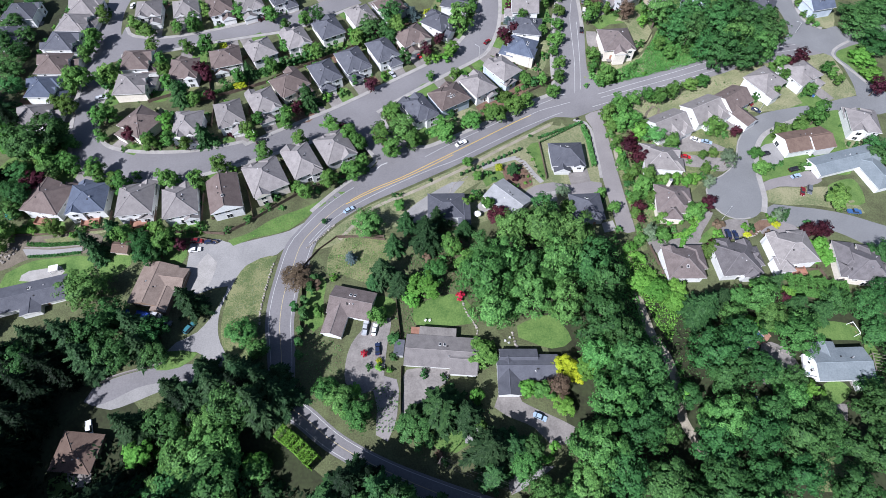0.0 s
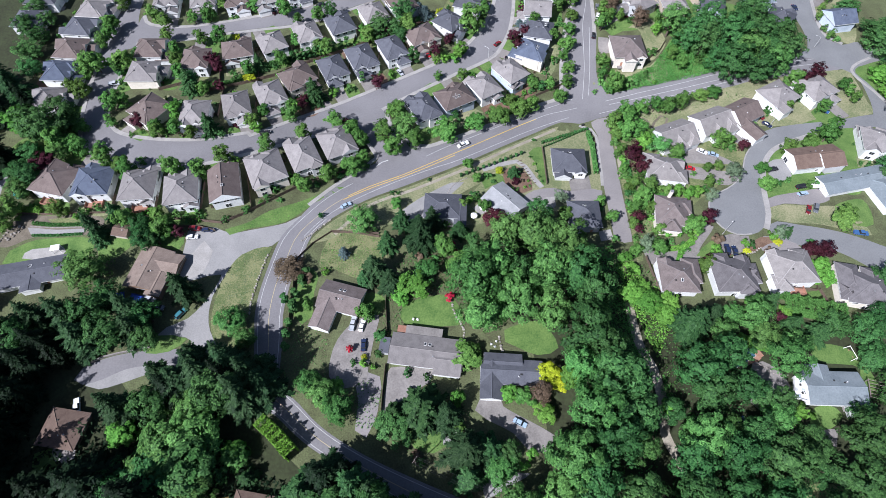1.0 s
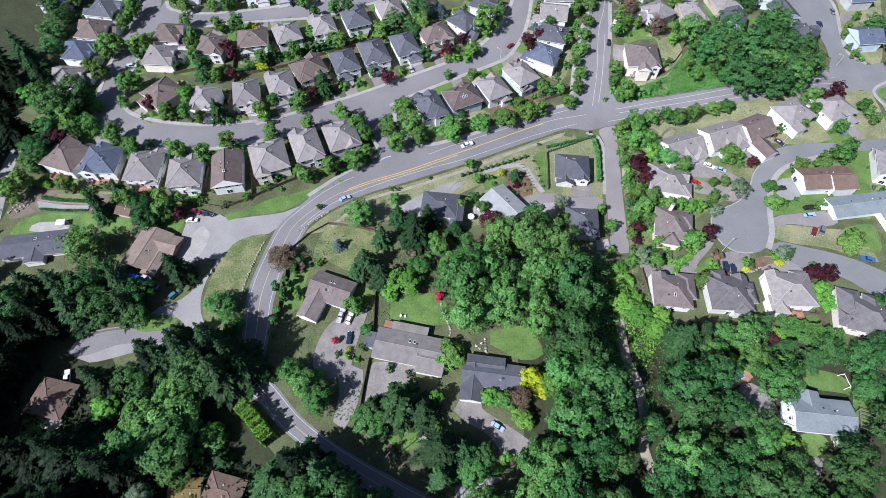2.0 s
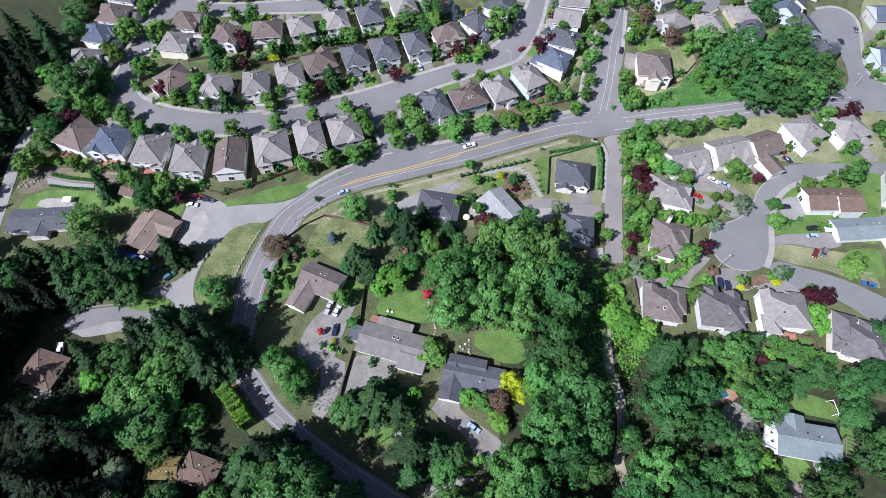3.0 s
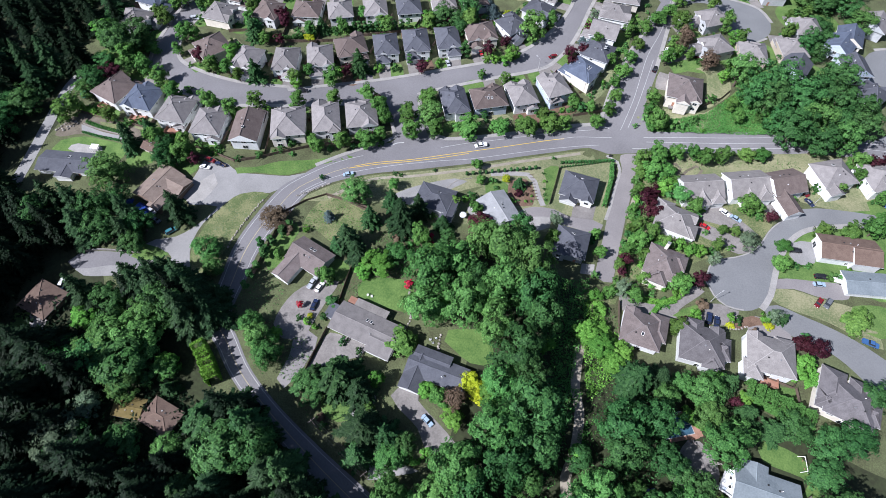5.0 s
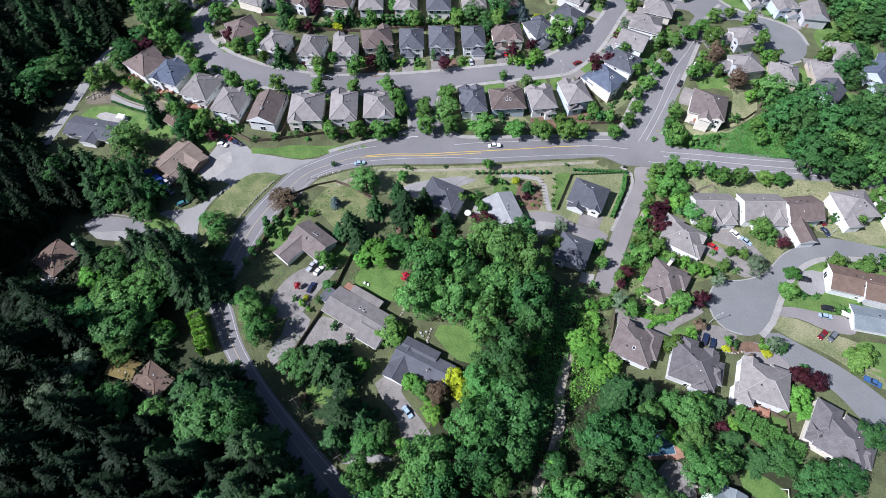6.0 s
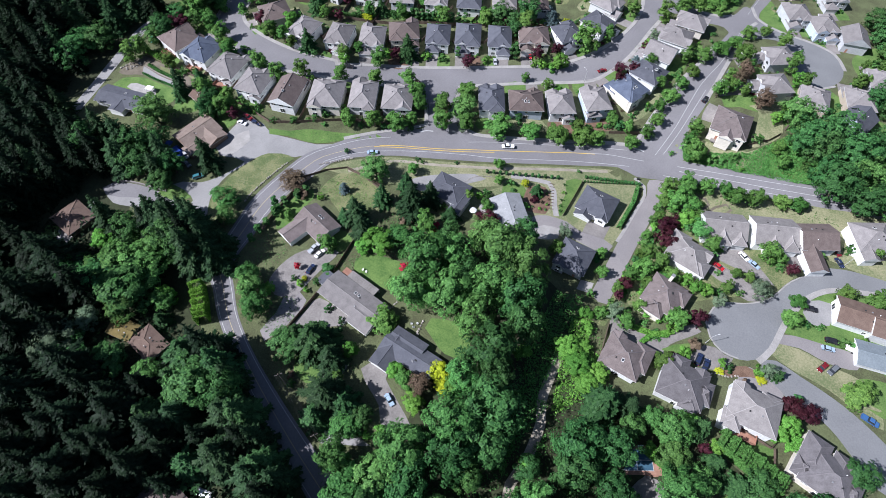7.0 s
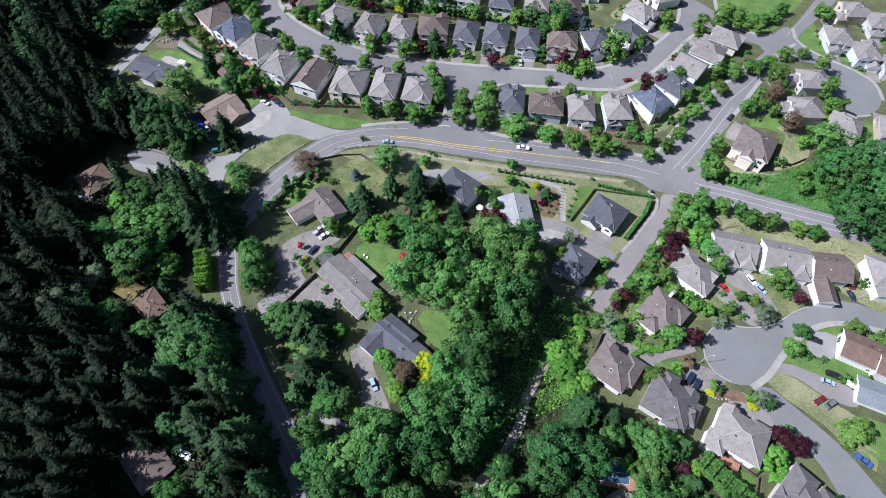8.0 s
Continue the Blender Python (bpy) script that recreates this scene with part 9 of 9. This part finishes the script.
fence([(-64.6, 141.8), (-61.7, 132.1)], 1.7, label="weathered brown board fence round a back garden")
fence([(-52.5, 152.3), (-47.9, 141.4)], 1.7, label="weathered brown board fence round a back garden")
fence([(-133, 122.5), (-131.5, 113.9)], 1.7, label="weathered brown board fence round a back garden")
fence([(-118, 185), (-101, 193), (-87, 201), (-75, 211), (-60, 220), (-46, 229), (-30, 238), (-16, 246)], 1.8)
fence([(-104.5, 169), (-108, 189)], 1.8)
fence([(-90, 178), (-94, 197)], 1.8)
fence([(-79, 189), (-81.5, 206)], 1.8)
fence([(-66, 200), (-67.5, 215.5)], 1.8)
fence([(-52.5, 208.5), (-53, 224.5)], 1.8)
fence([(-39, 216.5), (-38, 233.5)], 1.8)
fence([(-25.5, 225.5), (-23, 242)], 1.8)
fence([(-116, 207.5), (-110, 189)], 1.8)
fence([(-99, 215.5), (-94, 197)], 1.8)
fence([(-84, 223.5), (-80, 207)], 1.8)
fence([(-68.5, 232), (-67.5, 215.5)], 1.8)
fence([(-53, 241), (-53, 224.5)], 1.8)
fence([(-138, 185), (-128, 190)], 1.8)
fence([(39.2, 200.8), (50.1, 208), (54.2, 210.7)], 1.7, label="weathered brown board fence round a back garden")
fence([(29.1, 215.5), (34.4, 216.9)], 1.6, label="weathered brown board fence round a back garden")
fence([(42.7, 221.6), (44.7, 211.3)], 1.6, label="weathered brown board fence round a back garden")
fence([(-54.7, 98.1), (-49, 107), (-42.6, 113.3)], 1.2, label="low timber rail fence along a garden")
fence([(-42.6, 113.3), (-33.3, 113.5), (-23.7, 112.6)], 1.4, label="pale timber fence across a garden")
fence([(-18, 93.2), (-17.5, 85.1), (-15.1, 71.4)], 1.6, label="dark board fence between two gardens")
fence([(-14.4, 61.4), (-14.1, 51.7), (-13.5, 41.7)], 1.6, label="dark board fence beside a driveway")
fence([(80.1, 111.8), (83.2, 95.7)], 1.6, label="weathered brown board fence round a back garden")
fence([(93.8, 226.7), (100.8, 233.7), (104.1, 240.1)], 1.5, label="low wooden fence behind a house")
fence([(41.9, 169.4), (42.8, 158), (43.5, 147.6)], 1.6, label="brown board fence beside a strip of lawn")
fence([(128.9, 102.2), (141.6, 101.9), (143.7, 109.1)], 1.4, label="dark board fence behind a house")
fence([(142.6, 102.2), (146, 91)], 1.5, label="weathered brown board fence round a back garden")
fence([(-121.5, 107.4), (-107.2, 108.8), (-94.4, 109.6), (-87.3, 108.4)], 1.6, label="brown board fence above the parking place")
rocks("stone_wall", [(-65.2, 100.7), (-65.9, 93.6), (-66.5, 86.2), (-66.5, 79.2), (-66, 76.1)], "line of dark stones along the verge", 0.55)
rocks("stone_wall", [(-44.3, 118.9), (-49.1, 112.8), (-53.5, 107.8)], "low line of stones beside the road", 0.45)
rocks("stone_heap", [(-173.2, 99.8), (-172, 103.6), (-170, 106.2), (-167, 106.4), (-167.6, 104.2), (-170, 103), (-171.4, 101), (-170, 100.4), (-168.4, 102)], "heap of grey boulders on a bank", 0.75)
rocks("stone_wall", [(27.3, 66.4), (25.2, 70.1), (24.5, 74.4)], "low dry stone edging", 0.6)
rocks("stone_wall", [(11.5, 70.4), (11.7, 76.2), (7.8, 83.2), (6, 90)], "stone edging of a lawn", 0.5)
rocks("stone_wall", [(112.4, 71.6), (116.1, 69.9), (118.8, 68), (122.4, 67.9)], "red stones round a planted bed", 0.5)
rocks("stone_wall", [(116.4, 114.7), (119.4, 116.1), (122.3, 117.2), (124.9, 119.2)], "pale stones round a planted bed", 0.5)
rocks("stone_wall", [(1, 135.3), (3.5, 141.9), (9.1, 146.6)], "pale stone edging", 0.3)
fence([(-172, 112.6), (-160.3, 112.6), (-142.9, 113.6), (-134, 114)], 1.4, label="low weathered lattice fence above a terraced bank")
fence([(-53, 93.8), (-51.9, 83), (-51.2, 75.4), (-50.2, 68.9)], 1.7, None, "dark board fence beside a side lawn")
fence([(-42.2, 112.9), (-33.4, 113.6), (-24.1, 113.9)], 1.6, None, "weathered board fence round a rough garden")

# ---- small things ----

def box_thing(name, x, y, turn, w, d, h, material, label, category, top=None, base=0.0):
    """A plain built thing: walls, and a top that overhangs them a little."""
    ob = empty(name, x, y, turn, land(x, y) + base)
    part("body", slab(-w / 2, -d / 2, -0.2, w / 2, d / 2, h - 0.1, 0.03), material, ob)
    part("top", slab(-w / 2 - 0.15, -d / 2 - 0.15, h - 0.1, w / 2 + 0.15, d / 2 + 0.15, h + 0.06, 0.03), top or material, ob)
    return tagged(ob, label, category)


def open_roof(name, x, y, turn, w, d, h, material, label, category):
    """A flat cover on four posts."""
    ob = empty(name, x, y, turn)
    for sx in (-1, 1):
        for sy in (-1, 1):
            part("post", slab(sx * (w / 2 - 0.2) - 0.08, sy * (d / 2 - 0.2) - 0.08, -0.3, sx * (w / 2 - 0.2) + 0.08, sy * (d / 2 - 0.2) + 0.08, h), TRIM, ob)
    part("cover", slab(-w / 2, -d / 2, h, w / 2, d / 2, h + 0.14, 0.03), material, ob)
    return tagged(ob, label, category)


def pergola(x, y, turn, w, d, h):
    ob = empty("pergola", x, y, turn)
    for sx in (-1, 1):
        for sy in (-1, 1):
            part("post", slab(sx * w / 2 - 0.1, sy * d / 2 - 0.1, -0.3, sx * w / 2 + 0.1, sy * d / 2 + 0.1, h), WOOD_POLE, ob)
        part("beam", slab(sx * w / 2 - 0.1, -d / 2 - 0.4, h, sx * w / 2 + 0.1, d / 2 + 0.4, h + 0.22), WOOD_POLE, ob)
    for k in range(6):
        y0 = -d / 2 + k * d / 5
        part("rafter", slab(-w / 2 - 0.4, y0 - 0.06, h + 0.2, w / 2 + 0.4, y0 + 0.06, h + 0.36), WOOD_POLE, ob)
    return tagged(ob, "weathered timber pergola at the end of a lawn", "pergola")


def swing_frame(x, y, turn):
    ob = empty("swing_frame", x, y, turn)
    bm = bmesh.new()
    tube(bm, (-2.3, 0, 2.2), (2.3, 0, 2.2), 0.1, 0.1, 7)
    part("crossbar", bm, TRIM, ob)
    for sx in (-1, 1):
        for sy in (-1, 1):
            bm = bmesh.new()
            tube(bm, (sx * 2.2, 0, 2.2), (sx * 2.4, sy * 1.2, -0.1), 0.09, 0.09, 7)
            part("leg", bm, TRIM, ob)
    for k in (-1.2, 1.2):
        part("swing_seat", slab(k - 0.3, -0.12, 0.5, k + 0.3, 0.12, 0.55), DECK, ob)
    return tagged(ob, "white swing frame on a back lawn", "swing")


def sports_court(x, y, turn, w, d):
    """A small painted court with lines, a hoop on a post and a low net."""
    ob = empty("sports_court", x, y, turn)
    part("surround", slab(-w / 2 - 1.2, -d / 2 - 1.2, -0.5, w / 2 + 2.4, d / 2 + 1.2, 0.1), BRICK_PAVING, ob, "red-brown paving round the court")
    part("playing_surface", slab(-w / 2, -d / 2, -0.1, w / 2, d / 2, 0.115), COURT_PAINT, ob, "dark blue painted court")
    for q in ((-w / 2, -d / 2, w / 2, -d / 2 + 0.18), (-w / 2, d / 2 - 0.18, w / 2, d / 2), (-w / 2, -d / 2 + 0.18, -w / 2 + 0.18, d / 2 - 0.18), (w / 2 - 0.18, -d / 2 + 0.18, w / 2, d / 2 - 0.18), (-0.09, -d / 2 + 0.18, 0.09, d / 2 - 0.18), (0.09, -0.09, w / 2 - 0.18, 0.09)):
        part("line", slab(q[0], q[1], 0.05, q[2], q[3], 0.125), WHITE_LINE, ob, "white painted line")
    bm = bmesh.new()
    tube(bm, (1.0, d / 2 + 0.7, 0.0), (1.0, d / 2 + 0.7, 3.2), 0.09, 0.09, 7)
    part("post", bm, POLE, ob)
    part("backboard", slab(0.1, d / 2 + 0.55, 2.6, 1.9, d / 2 + 0.61, 3.7, 0.02), TRIM, ob)
    return tagged(ob, "small dark blue sports court with white lines and brick surround", "sports court")


def plank(x, y, turn, w):
    ob = part("path_board", slab(-w / 2, -0.16, -0.1, w / 2, 0.16, 0.09, 0.02), FENCE, None)
    ob.matrix_basis = pose(x, y, land(x, y) + 0.08, 0, 0, turn)
    return tagged(ob, "dark timber board laid across a gravel path", "board", "boards of a garden path")


def terrace(x, y, turn, w, d, h, material, label, chairs=4):
    """A raised deck with a rail, and chairs on it."""
    ob = empty("terrace", x, y, turn)
    part("floor", slab(-w / 2, -d / 2, h - 0.2, w / 2, d / 2, h), material, ob)
    for q in ((-w / 2, -d / 2, w / 2, -d / 2 + 0.08), (-w / 2, d / 2 - 0.08, w / 2, d / 2), (-w / 2, -d / 2 + 0.08, -w / 2 + 0.08, d / 2 - 0.08)):
        part("rail", slab(q[0], q[1], h, q[2], q[3], h + 1.0), material, ob)
    for sx in (-1, 1):
        for sy in (-1, 1):
            part("post", slab(sx * (w / 2 - 0.2) - 0.1, sy * (d / 2 - 0.2) - 0.1, -0.6, sx * (w / 2 - 0.2) + 0.1, sy * (d / 2 - 0.2) + 0.1, h - 0.2), material, ob)
    tagged(ob, label, "terrace")
    rng = random.Random(int(x * 3))
    m = pose(x, y, land(x, y) + h, 0, 0, turn)
    for k in range(chairs):
        garden_chair(m @ pose(rng.uniform(-0.3, 0.3) * w, (k + 0.5) / chairs * (d - 1) - d / 2 + 0.5, 0, 0, 0, rng.uniform(0, 360)), BLACK if k % 2 else WALLS["blue"])


def garden_chair(m, material):
    ob = new("garden_chair")
    ob.matrix_basis = m
    part("seat", slab(-0.35, -0.35, 0.36, 0.35, 0.35, 0.44, 0.02), material, ob)
    part("backrest", slab(-0.35, 0.28, 0.44, 0.35, 0.36, 1.0, 0.02), material, ob)
    for sx in (-1, 1):
        for sy in (-1, 1):
            part("leg", slab(sx * 0.3 - 0.03, sy * 0.3 - 0.03, 0, sx * 0.3 + 0.03, sy * 0.3 + 0.03, 0.37), material, ob)
    return tagged(ob, "plain outdoor chair on a deck or patio", "chair", "garden chairs")


def parasol(x, y, r=1.6, material=None):
    ob = empty("parasol", x, y)
    bm = bmesh.new()
    tube(bm, (0, 0, 0), (0, 0, 2.6), 0.04, 0.03, 6)
    part("pole", bm, POLE, ob)
    bm = bmesh.new()
    tip = bm.verts.new((0, 0, 2.7))
    ring = [bm.verts.new((r * math.cos(k * math.pi / 4), r * math.sin(k * math.pi / 4), 2.15)) for k in range(8)]
    low = [bm.verts.new((v.co.x, v.co.y, 2.02)) for v in ring]
    for k in range(8):
        bm.faces.new((tip, ring[k], ring[(k + 1) % 8]))
        bm.faces.new((ring[k], low[k], low[(k + 1) % 8], ring[(k + 1) % 8]))
    part("canopy", bm, material or CANVAS, ob)
    bm = bmesh.new()
    tube(bm, (0, 0, 0), (0, 0, 0.12), 0.35, 0.3, 8)
    part("base", bm, CONCRETE, ob)
    return tagged(ob, "open white parasol on a patio", "parasol")


def tarp(x, y, turn, w, d, h):
    """A sagging sheet pulled over a heap."""
    bm = bmesh.new()
    bmesh.ops.create_grid(bm, x_segments=14, y_segments=10, size=0.5)
    for v in bm.verts:
        e = min(0.5 - abs(v.co.x), 0.5 - abs(v.co.y)) * 2
        v.co.z = h * min(1, e * 2.5) + 0.15 * noise.noise(v.co * 6)
        v.co.x, v.co.y = v.co.x * w, v.co.y * d
    ob = part("tarpaulin", bm, TARP, None)
    ob.matrix_basis = pose(x, y, land(x, y) + 0.05, 0, 0, turn)
    return tagged(ob, "blue tarpaulin pulled over a heap beside a house", "tarpaulin")


def trailer(x, y, turn):
    ob = empty("covered_trailer", x, y, turn, land(x, y) + 0.1)
    part("body", slab(-2.6, -1.1, 0.5, 2.6, 1.1, 1.5, 0.25), CANVAS, ob)
    part("drawbar", slab(2.6, -0.08, 0.5, 3.9, 0.08, 0.62), POLE, ob)
    for s in (-1, 1):
        bm = bmesh.new()
        tube(bm, (0, s * 1.15 - 0.1, 0.34), (0, s * 1.15 + 0.1, 0.34), 0.34, 0.34, 12)
        part("wheel", bm, RUBBER, ob)
    return tagged(ob, "white covered trailer parked on a drive", "trailer")


sports_court(107.2, 73.9, 33, 10.2, 6.4)
plank(31.7, 159.8, 25, 2.2)
plank(32.5, 158.3, 25, 2.2)
plank(33.2, 156.7, 25, 2.2)
plank(34.0, 155.2, 25, 2.2)
plank(34.7, 153.7, 25, 2.2)
plank(35.5, 152.2, 25, 2.2)
plank(36.2, 150.7, 25, 2.2)
plank(36.9, 149.2, 25, 2.2)
plank(37.7, 147.7, 25, 2.2)
swing_frame(146.7, 77.8, 105)
pergola(150.9, 64.6, -10, 6, 6, 2.4)
terrace(124.9, 63.2, -14, 4.2, 7.6, 1.2, CANVAS, "white raised deck with outdoor chairs", 5)
trailer(155.5, 151.7, 5)
trailer(-72.8, 3.7, 40)
trailer(2.6, -9.6, 13)
tarp(-108.3, 77.8, -10, 7, 5, 1.4)
tarp(-115.2, 79.3, 20, 3, 3, 0.8)
open_roof("patio_cover", -2.1, 73.0, -3, 13, 4.2, 2.7, CONCRETE, "flat pale patio cover behind a house", "patio cover")
box_thing("shed", -9.9, 73.9, -3, 3, 2.5, 2.4, DECK, "small red-brown garden shed", "shed")
box_thing("shed", -15.4, 67.6, -3, 3.2, 5.5, 2.4, WALLS["grey"], "narrow grey shed beside a house", "shed", ROOFS["dark"])
box_thing("shed", -175.4, 121.7, 20, 2.6, 2.6, 2.1, PLASTIC, "small teal plastic playhouse", "shed")
box_thing("planter", -28.1, 165.1, 31, 3, 13, 0.25, KERB, "long planted island in the entry street with a kerb", "planter", MULCH)
open_roof("canopy", -147.2, 96.6, 17, 3.4, 2.6, 2.4, CANVAS, "white canopy on a patio", "canopy")
parasol(16.4, 130.2, 1.5)
parasol(18.2, 132.1, 1.5)
parasol(12.9, 125.6, 1.5)
garden_chair(pose(19.2, 130.9, land(19.2, 130.9) + 0.05, 0, 0, 190), CANVAS)
garden_chair(pose(17.8, 129.8, land(17.8, 129.8) + 0.05, 0, 0, 141), CANVAS)
garden_chair(pose(23.4, 72.5, land(23.4, 72.5) + 0.05, 0, 0, 165), CANVAS)
garden_chair(pose(21.7, 71.3, land(21.7, 71.3) + 0.05, 0, 0, 95), CANVAS)
garden_chair(pose(23.0, 70.5, land(23.0, 70.5) + 0.05, 0, 0, 130), CANVAS)
garden_chair(pose(-6.7, 78.7, land(-6.7, 78.7) + 0.05, 0, 0, 335), CANVAS)
garden_chair(pose(-5.1, 78.7, land(-5.1, 78.7) + 0.05, 0, 0, 24), CANVAS)
garden_chair(pose(-101.5, 117.7, land(-101.5, 117.7) + 0.05, 0, 0, 290), CANVAS)
garden_chair(pose(-99.9, 117.2, land(-99.9, 117.2) + 0.05, 0, 0, 325), CANVAS)
garden_chair(pose(-84.9, 121.3, land(-84.9, 121.3) + 0.05, 0, 0, 60), CANVAS)
garden_chair(pose(-83.0, 122.6, land(-83.0, 122.6) + 0.05, 0, 0, 130), CANVAS)
garden_chair(pose(1.4, 57.6, land(1.4, 57.6) + 0.05, 0, 0, 335), CANVAS)
garden_chair(pose(0.1, 58.2, land(0.1, 58.2) + 0.05, 0, 0, 300), CANVAS)
box_thing("sign", -14.2, 165.0, 30, 2.6, 0.3, 1.2, FENCE, "low brown board sign in a bed beside the entry", "sign")
box_thing("mailbox", 61.2, 185.4, 30, 0.9, 0.5, 1.2, BLACK, "black mailbox cluster at the roadside", "mailbox")
grow_shrubs()
